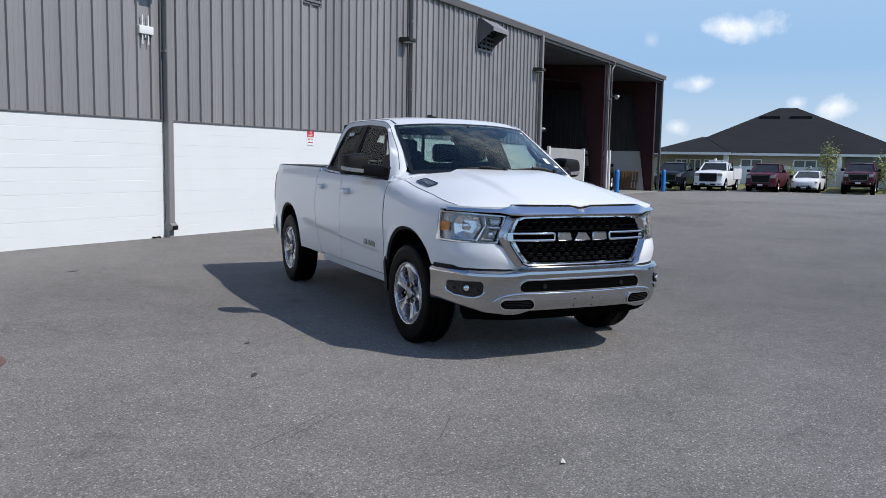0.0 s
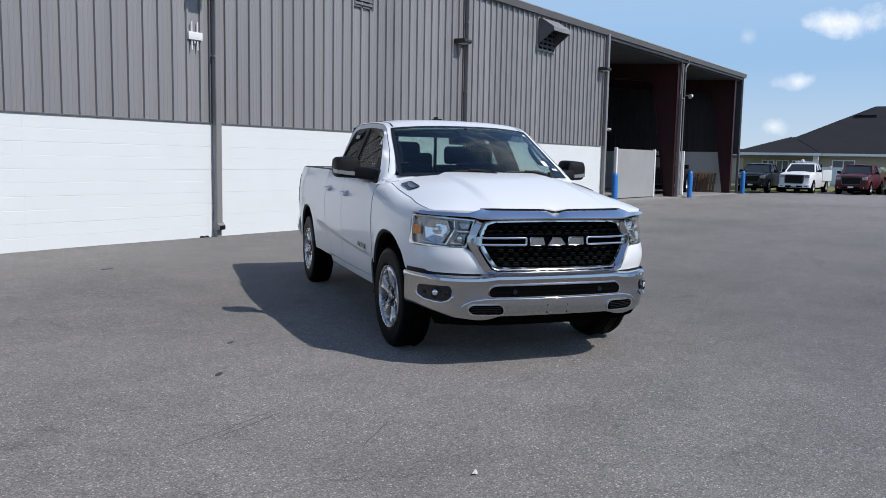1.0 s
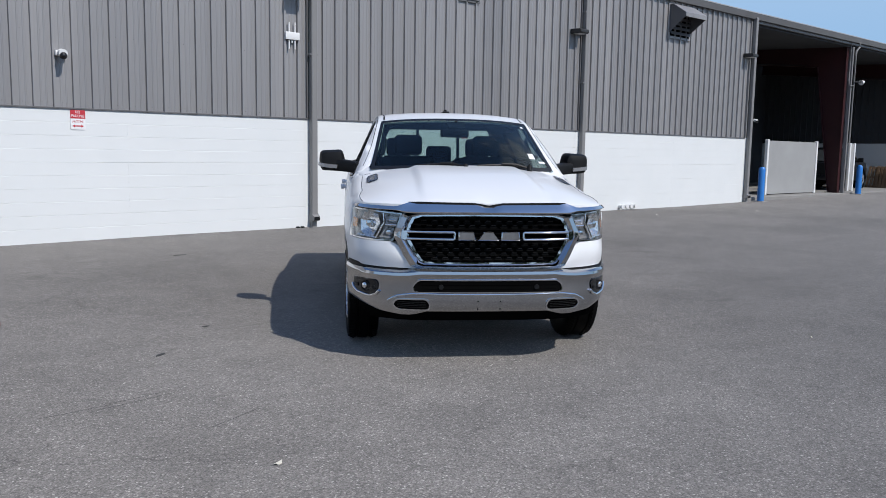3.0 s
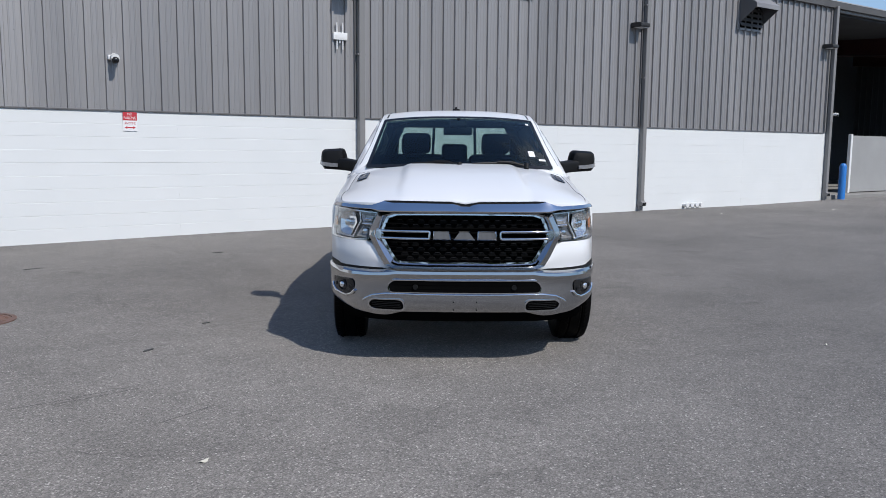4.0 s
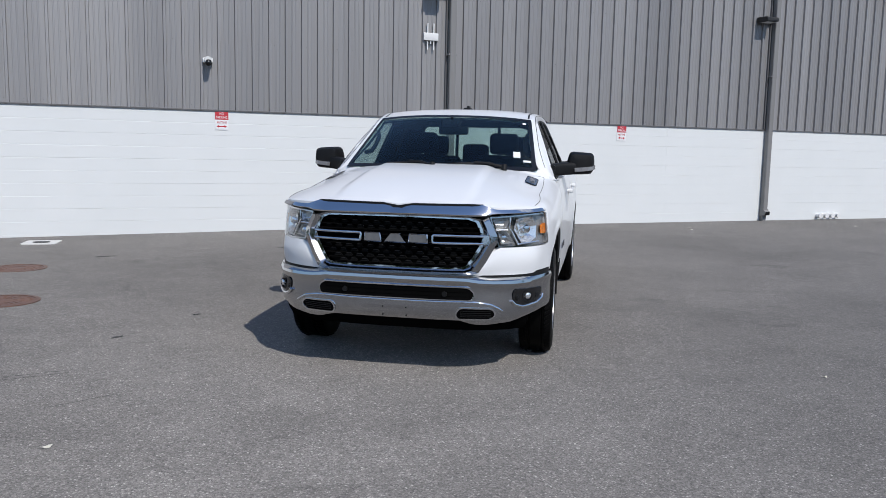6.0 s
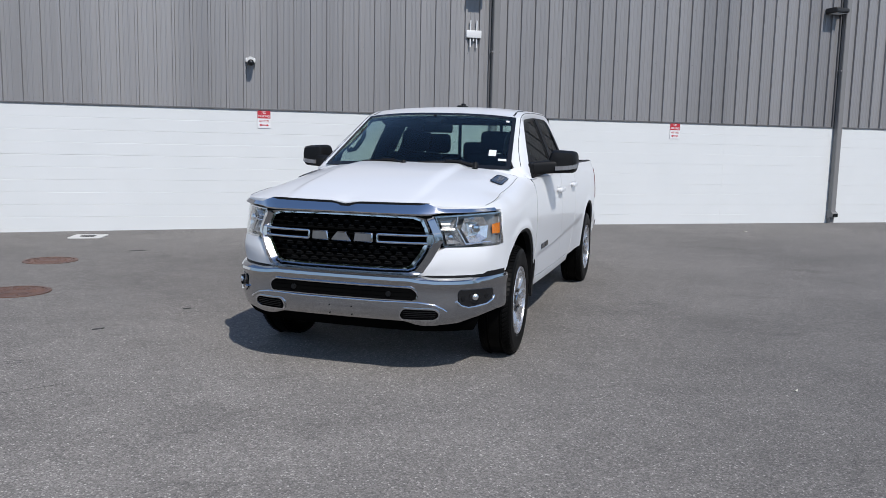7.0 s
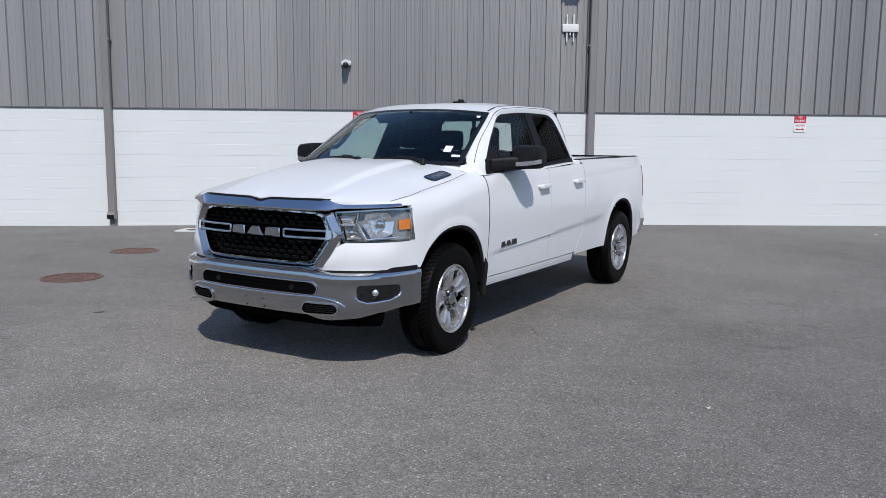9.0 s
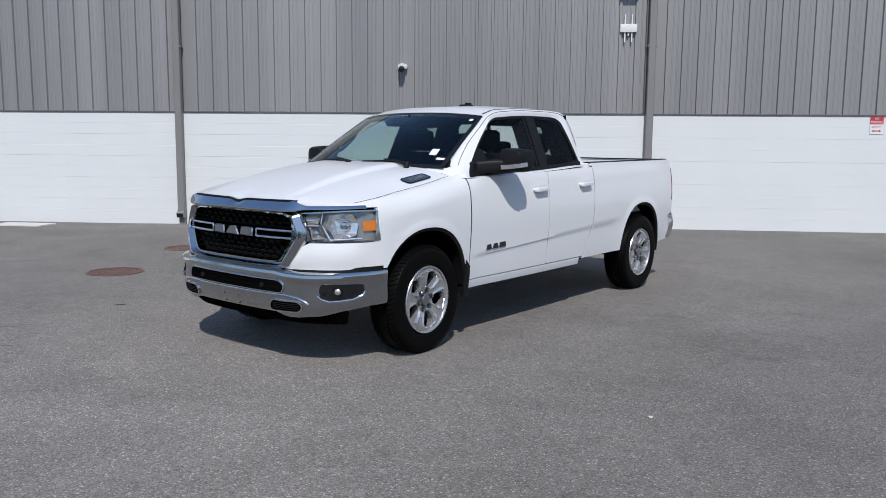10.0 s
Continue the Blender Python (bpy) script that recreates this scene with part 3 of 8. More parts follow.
def ring(bm, outer, inner, depth):
    """A frame between two loops of points with the same count, given a depth vector."""
    d = Vector(depth)
    o = [bm.verts.new(p) for p in outer]
    i = [bm.verts.new(p) for p in inner]
    ob = [bm.verts.new(Vector(p) + d) for p in outer]
    ib = [bm.verts.new(Vector(p) + d) for p in inner]
    k = len(outer)
    for a in range(k):
        c = (a + 1) % k
        bm.faces.new((o[a], o[c], i[c], i[a]))
        bm.faces.new((ob[a], ib[a], ib[c], ob[c]))
        bm.faces.new((o[a], ob[a], ob[c], o[c]))
        bm.faces.new((i[a], i[c], ib[c], ib[a]))


def plate(bm, pts, depth):
    """A flat or gently bent plate: the outline as one face, extruded by a vector."""
    d = Vector(depth)
    a = [bm.verts.new(p) for p in pts]
    b = [bm.verts.new(Vector(p) + d) for p in pts]
    bm.faces.new(a)
    bm.faces.new(list(reversed(b)))
    k = len(pts)
    for i in range(k):
        bm.faces.new((a[i], b[i], b[(i + 1) % k], a[(i + 1) % k]))


def rounded(pts, r, n=4):
    """Rounds the corners of a 2D outline."""
    out = []
    k = len(pts)
    for i in range(k):
        p, q, s = Vector(pts[i - 1]), Vector(pts[i]), Vector(pts[(i + 1) % k])
        rr = r[i] if isinstance(r, (list, tuple)) else r
        a = q + (p - q).normalized() * min(rr, (p - q).length * 0.49)
        c = q + (s - q).normalized() * min(rr, (s - q).length * 0.49)
        for j in range(n + 1):
            t = j / n
            out.append(tuple(a * (1 - t) ** 2 + q * 2 * t * (1 - t) + c * t * t))
    return out


def sweep(bm, path, r, n=8):
    """A round bar along a list of points."""
    pts = [Vector(p) for p in path]
    rows = []
    for i, p in enumerate(pts):
        d = (pts[min(i + 1, len(pts) - 1)] - pts[max(i - 1, 0)]).normalized()
        side = d.cross(Vector((0, 0, 1)))
        side = side.normalized() if side.length > 1e-3 else Vector((1, 0, 0))
        up = side.cross(d)
        rows.append([bm.verts.new(p + (side * math.cos(2 * math.pi * k / n) + up * math.sin(2 * math.pi * k / n)) * r) for k in range(n)])
    for a, b in zip(rows, rows[1:]):
        for k in range(n):
            bm.faces.new((a[k], a[(k + 1) % n], b[(k + 1) % n], b[k]))
    bm.faces.new(rows[0])
    bm.faces.new(list(reversed(rows[-1])))


def lathe(bm, profile, n=40, axis_x=True):
    """Turns a profile of (radius, x) about the x axis."""
    rows = [[bm.verts.new((x, r * math.cos(2 * math.pi * k / n), r * math.sin(2 * math.pi * k / n))) for k in range(n)] for r, x in profile]
    for a, b in zip(rows, rows[1:]):
        for k in range(n):
            bm.faces.new((a[k], a[(k + 1) % n], b[(k + 1) % n], b[k]))


# plan of the nose, as y over |x|
NOSE = [(0, -0.955), (0.3, -0.948), (0.5, -0.925), (0.65, -0.875), (0.77, -0.795), (0.86, -0.69), (0.917, -0.57), (0.946, -0.45), (0.960, -0.33), (0.968, -0.2)]
def nose(x):
    return smooth_table(NOSE, abs(x))

# plan of the body side, as half width over y
PLAN = [(-0.75, 0.812), (-0.68, 0.868), (-0.60, 0.905), (-0.45, 0.948), (-0.3, 0.966), (0.0, 0.977), (0.4, 0.975), (1.2, 0.985), (2.4, 0.98), (3.4, 0.97), (3.95, 0.96), (4.31, 0.925)]
SECTION = [(0.38, -0.04), (0.45, -0.022), (0.56, -0.01), (0.72, 0.0), (0.92, 0.008), (1.05, 0.004), (1.16, -0.008), (1.24, -0.022), (1.30, -0.045), (1.36, -0.06)]
HOOD_EDGE = [(-0.72, 1.105), (-0.5, 1.135), (-0.2, 1.175), (0.1, 1.22), (0.35, 1.262), (0.5, 1.275)]

def arch_e(y, z, yc):
    return (abs((y - yc) / 0.465) ** 2.3 + abs((max(z, 0.37) - 0.37) / 0.545) ** 2.3) ** (1 / 2.3)

def swage(y):
    return 0.655 + 0.048 * (y - 0.54)

def side_x(y, z):
    x = smooth_table(PLAN, y) + smooth_table(SECTION, z)
    # swage line rising along the doors: the panel below it lies a little further in
    zc = swage(y)
    if 0.5 < y < 2.95 and z < zc - 0.003:
        x -= 0.0055 * min(1.0, (zc - 0.003 - z) / 0.009) * min(1, (y - 0.5) / 0.1) * min(1, (2.95 - y) / 0.2)
    for yc in (FRONT_Y, REAR_Y):
        e = arch_e(y, z, yc)
        if 0.9 < e < 1.13:
            k = max(0.0, min(1.0, (1.13 - e) / 0.11))
            x += 0.007 * k * k * (3 - 2 * k)
    # rounded shoulder of the front fender
    if y < 0.6:
        top = smooth_table(HOOD_EDGE, y)
        d = top - z
        if d < 0.15:
            q = 1 - max(0.0, d) / 0.15
            x -= (1 - math.sqrt(max(0.0, 1 - q * q * 0.98))) * 0.12 * min(1.0, (0.6 - y) / 0.25) * max(0.15, min(1.0, (y + 0.75) / 0.5))
    return x

def arch_z(y, yc):
    u = abs(y - yc) / 0.465
    return 0.0 if u >= 1 else 0.37 + 0.545 * (1 - u ** 2.3) ** (1 / 2.3)

def arch_samples(yc, a, b, n=13):
    return [yc + s * 0.465 * math.sin(math.pi / 2 * k / n) for s in (-1, 1) for k in range(n + 1) if a < yc + s * 0.465 * math.sin(math.pi / 2 * k / n) < b]

def side_panel(name, s, columns, top, bottom, rows=14, shift=None, knee=None, parent=truck, mat=PAINT, thick=0.03, label=""):
    """A body side panel: columns of points between a lower and an upper line."""
    b = empty_bm()
    grid = []
    for y in columns:
        z0, z1 = bottom(y), top(y)
        row = []
        if knee and z0 < knee(y) - 0.03:
            c, n0 = knee(y), rows // 3
            zs = even(z0, c - 0.012, n0) + even(c - 0.002, z1, rows - n0)
        else:
            zs = even(z0, z1, rows + 1)
        for z in zs:
            yy = y + (shift(y, z) if shift else 0)
            row.append((s * side_x(yy, z), yy, z))
        grid.append(row)
    shell(b, grid, (-s, 0, 0), thick)
    return part(name, b, mat, parent, label, smooth=28)

ROCKER = 0.44
def fascia_top(y):
    """Lower edge of the front fender ahead of the wheel, where the fascia meets it."""
    return 0.915 - 0.22 * (y + 0.56)
def rear_seam(z):
    """How far the seam between cab and bed leans forward, by height."""
    return smooth_table([(0.42, -0.19), (0.52, -0.13), (0.66, -0.05), (0.85, -0.005), (1.0, 0.0), (1.15, 0.003), (1.28, 0.010), (1.36, 0.015)], z)

for s in (1, -1):
    # front fender
    cols = sorted(set(even(-0.70, -0.53, 6) + [-0.506, -0.502] + even(-0.47, 0.457, 15) + arch_samples(FRONT_Y, -0.40, 0.455)))
    side_panel("front_fender", s, cols, lambda y: smooth_table(HOOD_EDGE, y) - 0.003,
               lambda y: 1.084 if y < -0.505 else max(fascia_top(y) if y < -0.2 else ROCKER, arch_z(y, FRONT_Y)), 18)
    # doors
    fd = side_panel("front_door", s, even(0.463, 1.572, 18), lambda y: 1.250 + 0.022 * (y - 0.46) / 1.1, lambda y: ROCKER + 0.035, 26,
                    lambda y, z: 0.012 * math.sin((z - 0.45) * 3.2) * (1.57 - y), swage)
    rd = side_panel("rear_door", s, even(1.580, 2.385, 14), lambda y: 1.272 + 0.035 * (y - 1.58), lambda y: ROCKER + 0.035, 26,
                    lambda y, z: rear_seam(z) * ((y - 1.58) / 0.805) ** 1.5, swage)
    # dark shut lines between fender, doors and bed
    for yy, lean in ((0.458, lambda z: 0.012 * math.sin((z - 0.45) * 3.2) * 1.11), (1.576, lambda z: 0.0), (2.391, rear_seam)):
        b = empty_bm()
        half = 0.003 if yy > 2 else 0.0022
        shell(b, [[(s * (side_x(yy + lean(z), z) - 0.0025), yy + lean(z) + q, z) for z in even(ROCKER + 0.03, 1.265 if yy < 2 else 1.31, 24)] for q in (-half, half)], (-s, 0, 0), 0.02)
        part("shut_line", b, LINER if yy > 2 else SEAM_GREY, truck)
    # rocker under the doors
    side_panel("rocker_panel", s, even(0.45, 2.17, 16), lambda y: ROCKER + 0.028, lambda y: ROCKER - 0.035, 4)
    # bed side
    cols = sorted(set(even(2.397, 4.29, 24) + arch_samples(REAR_Y, 2.4, 4.29)))
    bs = side_panel("bed_side", s, cols, lambda y: 1.335 + 0.006 * (y - 2.4), lambda y: max(0.455 + 0.04 * max(0, y - 3.9), arch_z(y, REAR_Y)), 18,
                    lambda y, z: rear_seam(z) * max(0.0, 1 - (y - 2.397) / 0.45), lambda y: swage(y) if y < 2.95 else 0.0)
    # black arch lips and mud flaps
    for yc, flap in ((FRONT_Y, 0.43), (REAR_Y, 3.88)):
        b = empty_bm()
        grid = []
        for k in range(29):
            a = math.pi * (0.03 + 0.94 * k / 28)
            u = -math.cos(a)
            y = yc + 0.467 * (abs(u)) * (1 if u > 0 else -1)
            z = 0.37 + 0.545 * max(0.0, 1 - abs(u) ** 2.3) ** (1 / 2.3)
            y2, z2 = yc + (y - yc) * 0.955, 0.37 + (z - 0.37) * 0.955
            z = max(z, 0.42)
            xx = side_x(y, z) - 0.004
            grid.append([(s * xx, y, z), (s * (xx - 0.012), y2, max(z2, 0.42)), (s * (xx - 0.1), y2, max(z2, 0.42))])
        shell(b, grid, lambda p, c=yc: Vector((0, p.y - c, p.z - 0.37)).normalized(), 0.012)
        part("arch_lip", b, BLACK, truck, smooth=35)
        b = empty_bm()
        grid = [[(s * (0.955 - 0.30 * i / 4), flap + 0.012 * math.sin(j), 0.60 - 0.235 * j / 4) for j in range(5)] for i in range(5)]
        shell(b, grid, (0, 1, 0), 0.012)
        part("mud_flap", b, BLACK, truck)
        b = empty_bm()
        rows = []
        for k in range(17):
            a = math.pi * k / 16
            rows.append([(s * x, yc - 0.462 * math.cos(a), 0.40 + 0.50 * math.sin(a)) for x in (0.93, 0.80, 0.66, 0.5)])
        shell(b, rows, lambda p, c=yc: Vector((0, p.y - c, p.z - 0.4)).normalized(), 0.01)
        part("wheel_liner", b, LINER, truck, smooth=40)
    # flat outer face of the front mud flap, below the fender's rear corner
    b = empty_bm()
    shell(b, [[(s * (side_x(y, max(z, 0.44)) + 0.007), y + 0.03 * (z - 0.45), z) for z in even(0.345, 0.635 - 0.9 * (y - 0.40), 6)] for y in even(0.40, 0.462, 3)], (-s, 0, 0), 0.02)
    part("mud_flap_edge", b, BLACK, truck)
    # door handles
    for door, hy, hz in ((fd, 1.42, 1.128), (rd, 2.20, 1.146)):
        b = empty_bm()
        x0 = side_x(hy, hz)
        pts = rounded([(-0.10, -0.022), (0.10, -0.012), (0.10, 0.022), (-0.10, 0.018)], 0.018, 4)
        rows = []
        for q, sc in ((0.014, 1.0), (0.032, 1.0), (0.044, 0.88), (0.047, 0.6)):
            rows.append([b.verts.new((s * (x0 + q), hy + u * sc, hz + v * (sc if q > 0.03 else 1.0))) for u, v in pts])
        for r0, r1 in zip(rows, rows[1:]):
            for k in range(len(pts)):
                b.faces.new((r0[k], r0[(k + 1) % len(pts)], r1[(k + 1) % len(pts)], r1[k]))
        b.faces.new(rows[-1])
        part("handle", b, PAINT, door, "white painted pull handle", smooth=40)
        b = empty_bm()
        plate(b, [(s * (x0 + 0.003), hy + u * 0.95, hz - 0.003 + v * 1.7) for u, v in rounded([(-0.085, -0.022), (0.085, -0.02), (0.085, 0.022), (-0.085, 0.022)], 0.02, 4)], (s * 0.003, 0, 0))
        part("handle_recess", b, PAINT, door, smooth=30)
        for q in (-0.088, 0.085):
            b = empty_bm()
            rod(b, (s * (x0 - 0.005), hy + q, hz), (s * (x0 + 0.02), hy + q, hz), 0.014, 10)
            part("handle_mount", b, PAINT, door)
    # door badge as three plain blocks
    for k, (w, sl) in enumerate(((0.07, 0.012), (0.08, 0.02), (0.088, 0.008))):
        y0 = (0.70, 0.785, 0.88)[k] if s > 0 else (0.88, 0.785, 0.70)[k]
        b = empty_bm()
        zb = 0.685 + 0.03 * (y0 - 0.7)
        plate(b, [(s * (side_x(y0, 0.7) + 0.001), y0 + u, zb + v) for u, v in ((-w / 2, 0), (w / 2, 0.003), (w / 2 - sl, 0.043), (-w / 2 + sl, 0.04))], (s * 0.007, 0, 0))
        part("badge_block", b, BADGE_METAL, fd)
    # fuel-cap-like creases on the bed side are shallow pressed lines
    for zz in (1.075, 0.955):
        b = empty_bm()
        shell(b, [[(s * (side_x(y, zz + e) + 0.0015), y, zz + e + 0.006 * math.cos((y - 2.86) * 9)) for e in (-0.003, 0.003)] for y in even(2.74, 2.98, 6)], (-s, 0, 0), 0.004)
        part("pressed_line", b, PAINT, bs)
    # taillight
    b = empty_bm()
    shell(b, [[(s * (side_x(y, z) + 0.006 - max(0, y - 4.28) * 0.7), y, z) for z in even(0.90, 1.25, 6)] for y in (4.265, 4.285, 4.31, 4.335)], (-s, 0, 0), 0.05)
    part("taillight", b, RED_LENS, truck, "red tail light lens", smooth=30)
    # black cap on the bed rail
    b = empty_bm()
    shell(b, [[(s * (side_x(y, 1.335) - 0.012 - 0.075 * j / 3), y, 1.338 + 0.006 * (y - 2.4) + (0.007 if j in (1, 2) else 0.0)) for j in range(4)] for y in even(2.41, 4.25, 8)], (0, 0, -1), 0.012)
    part("rail_cap", b, BLACK, truck, "black plastic bed rail cap", smooth=30)
    # inner bed wall
    b = empty_bm()
    box(b, s * 0.80, s * 0.82, 2.36, 4.25, 0.80, 1.335)
    part("bed_inner_wall", b, PAINT, truck)

# hood
HOOD_C = [(0, 1.115), (0.08, 1.157), (0.25, 1.222), (0.5, 1.290), (0.75, 1.336), (1, 1.362)]
def hood_point(u, v):
    a = abs(u)
    ye = -0.70 + 1.085 * v
    ze = smooth_table(HOOD_EDGE, ye)
    w = side_x(ye, ze) - 0.004
    yf = nose(a * 0.825) + 0.028
    yr = 0.385 - 0.17 * (1 - a * a)
    x = w * u
    y = yf + (yr - yf) * v
    zc = smooth_table(HOOD_C, v)
    p = smooth_table([(0, 1.0), (0.25, 0.992), (0.40, 0.985), (0.47, 0.965), (0.50, 0.90), (0.54, 0.74), (0.57, 0.70), (0.68, 0.61), (0.8, 0.45), (0.92, 0.19), (1.0, 0.0)], a)
    z = ze + (zc - ze) * p
    # the notch in the middle of the leading edge and the drop beside the grille
    if v < 0.2:
        k = (1 - v / 0.2) ** 2
        z -= 0.012 * k * max(0.0, 1 - a / 0.10)
        z += 0.014 * k * max(0.0, min(1.0, (0.68 - a) / 0.06))
    return (x, y, z)

b = empty_bm()
us = [-1, -0.97, -0.92, -0.86, -0.8, -0.74, -0.68, -0.64, -0.6, -0.57, -0.555, -0.54, -0.52, -0.50, -0.485, -0.47, -0.44, -0.38, -0.3, -0.2, -0.12, -0.06]
us = us + [0] + [-u for u in reversed(us)]
vs = [0, 0.01, 0.03, 0.06, 0.1, 0.15, 0.2, 0.28, 0.36, 0.44, 0.52, 0.6, 0.68, 0.76, 0.84, 0.92, 1.0]
shell(b, [[hood_point(u, v) for v in vs] for u in us], (0, 0, -1), 0.03)
hood = part("hood", b, PAINT, truck, "white hood with a raised centre", smooth=40)
# dark shut line round the hood
for s in (1, -1):
    b = empty_bm()
    edge = [Vector(hood_point(s * 0.998, v)) for v in even(0.05, 0.97, 22)] + [Vector(hood_point(s * u, 0.985)) for u in (0.985, 0.96, 0.92)]
    sweep(b, [p + Vector((s * 0.0015, 0, 0.0005)) for p in edge], 0.0016, 5)
    part("hood_shut_line", b, SEAM_GREY, truck)
# hood side vents with the model number
for s in (1, -1):
    def vent_at(du, dv, lift):
        u, v = s * (0.90 + du), 0.755 + dv
        p = Vector(hood_point(u, v))
        return p + Vector((s * 0.35, 0, 1)).normalized() * lift
    out = rounded([(-0.05, -0.115), (0.05, -0.135), (0.055, 0.095), (-0.045, 0.115)], 0.03, 3)
    b = empty_bm()
    ring(b, [vent_at(u, v, 0.004) for u, v in out], [vent_at(u * 0.88, v * 0.94, 0.006) for u, v in out], (0, 0, 0.004))
    vent = part("side_vent", b, BADGE_METAL, hood, "dark framed side vent badge", smooth=30)
    b = empty_bm()
    plate(b, [vent_at(u * 0.88, v * 0.94, 0.003) for u, v in out], (0, 0, 0.003))
    part("vent_plate", b, BADGE_BLUE, hood)
    o = vent_at(0.004, -0.01, 0.010)
    up = (vent_at(-0.04, -0.01, 0.011) - o).normalized()
    ex = (vent_at(0, 0.05, 0.011) - vent_at(0, -0.05, 0.011)).normalized() * s
    nz = ex.cross(up).normalized()
    up = nz.cross(ex)
    m = Matrix((ex, up, nz)).transposed().to_4x4()
    m.translation = o
    writing("1500", 0.062, SIGNAL_CLEAR, hood, m, 0.002, 0.165, "number_lettering")

# nose parts: columns along the nose plan
def into_nose(p):
    """Direction into the body from a point of the nose."""
    a = abs(p.x)
    if a < 0.55:
        return Vector((0, 1, 0))
    q = Vector((a, p.y + 0.2)).normalized()
    return Vector((-math.copysign(q.x, p.x), -q.y, 0))

def nose_strip(name, xs, z0, z1, off, mat, rows=4, thick=0.03, parent=truck, label="", lean=0.0, bulge=0.0, mirror=True, smooth=32, profile=None):
    """A strip that wraps round the nose between two height lines; off: how far it stands in front; lean: how far its top leans back."""
    res = []
    for s in ((1, -1) if mirror else (1,)):
        b = empty_bm()
        grid = []
        for x in xs:
            a, c = (z0(x) if callable(z0) else z0), (z1(x) if callable(z1) else z1)
            row = []
            for k in range(rows + 1):
                t = k / rows
                d = (off(x) if callable(off) else off) + (bulge(x) if callable(bulge) else bulge) * math.sin(math.pi * t) - lean * t + (lerp_table(profile, t) * (1 - 0.72 * max(0.0, min(1.0, (abs(x) - 0.5) / 0.1))) if profile else 0.0)
                n = Vector((abs(x) - 0.0, nose(x) + 0.2)).normalized() if abs(x) > 0.55 else Vector((abs(x) * 0.12, -1)).normalized()
                px = abs(x) + n.x * d
                row.append(((s if x >= 0 else -s) * px, nose(x) + n.y * d, a + (c - a) * t))
            grid.append(row)
        shell(b, grid, into_nose, thick)
        res.append(part(name, b, mat, parent, label, smooth=smooth))
    return res

XS = [0.0, 0.1, 0.2, 0.3, 0.4, 0.48, 0.55, 0.61, 0.66, 0.71, 0.75, 0.79, 0.82, 0.855, 0.885, 0.910, 0.926, 0.934, 0.941]
FULL = [-x for x in reversed(XS[1:])] + XS

# white fascia under each headlight, flowing into the fender
def fascia_blend(x):
    return max(0.0, min(1.0, (abs(x) - 0.85) / 0.07))
def fascia_off(x):
    n = Vector((abs(x), nose(x) + 0.2)).normalized()
    k = fascia_blend(x)
    return 0.013 * (1 - k) + k * ((side_x(nose(x), 0.86) - abs(x)) / max(0.5, n.x) + 0.0005)
XF = [x for x in XS if x >= 0.55]
nose_strip("front_fascia", [0.480, 0.50, 0.525] + XF + [0.944, 0.947, 0.950, 0.953, 0.955, 0.957, 0.959, 0.961, 0.963, 0.965], lambda x: max(0.672, arch_z(nose(x), FRONT_Y)), lambda x: (0.853 if x < 0.926 else 0.853 + (fascia_top(nose(x)) + 0.022 - 0.853) * min(1.0, (x - 0.926) / 0.016)) if x > 0.635 else 0.69 + (x - 0.480) / 0.155 * 0.163,
           fascia_off, PAINT, 6, 0.04, bulge=lambda x: 0.016 * (1 - fascia_blend(x)), label="white painted fascia")

# chrome band over grille and headlights
# section of the band: a small rounded foot and a face that leans back
BAND_PROFILE = [(0, -0.006), (0.08, 0.0), (0.16, -0.002), (0.5, -0.026), (1.0, -0.064)]
def band_top(x):
    a = abs(x)
    return lerp_table([(0, 1.106), (0.03, 1.106), (0.065, 1.122), (0.3, 1.125), (0.50, 1.127), (0.560, 1.124), (0.60, 1.108), (0.63, 1.099), (0.66, 1.096), (0.8, 1.098), (0.94, 1.101)], a)
def band_low(x):
    a = abs(x)
    return lerp_table([(0, 1.058), (0.50, 1.054), (0.56, 1.056), (0.62, 1.070), (0.8, 1.074), (0.94, 1.081)], a)
dense = sorted(set([0, 0.03, 0.05, 0.085, 0.1, 0.15, 0.2, 0.3, 0.4, 0.44, 0.47, 0.50, 0.53, 0.56, 0.58, 0.60, 0.63, 0.66, 0.71, 0.75, 0.79, 0.82, 0.855, 0.885, 0.898, 0.906]))
nose_strip("chrome_band", [-x for x in reversed(dense[1:])] + dense, band_low, band_top, lambda x: 0.040 - 0.023 * max(0.0, min(1.0, (abs(x) - 0.5) / 0.12)), CHROME, 8, 0.012, label="polished chrome band over the grille", mirror=False, smooth=24, profile=BAND_PROFILE)
nose_strip("band_shadow_gap", [x for x in FULL if abs(x) < 0.6], lambda x: band_top(x) - 0.012, lambda x: band_top(x) + 0.003, -0.012, BLACK, 1, 0.03, mirror=False)

# grille
def front_at(x, z, off):
    """A point on the grille face, which leans back a little with height."""
    return (x, nose(x) - off + 0.10 * (z - 0.9), z)

def dense_loop(pts, n=6):
    out = []
    for i, p in enumerate(pts):
        q = pts[(i + 1) % len(pts)]
        for k in range(n):
            t = k / n
            out.append((p[0] + (q[0] - p[0]) * t, p[1] + (q[1] - p[1]) * t))
    return out

def half_loop(pts):
    """A symmetric outline from its right half, top to bottom."""
    return [(x, z) for x, z in pts] + [(-x, z) for x, z in reversed(pts)]

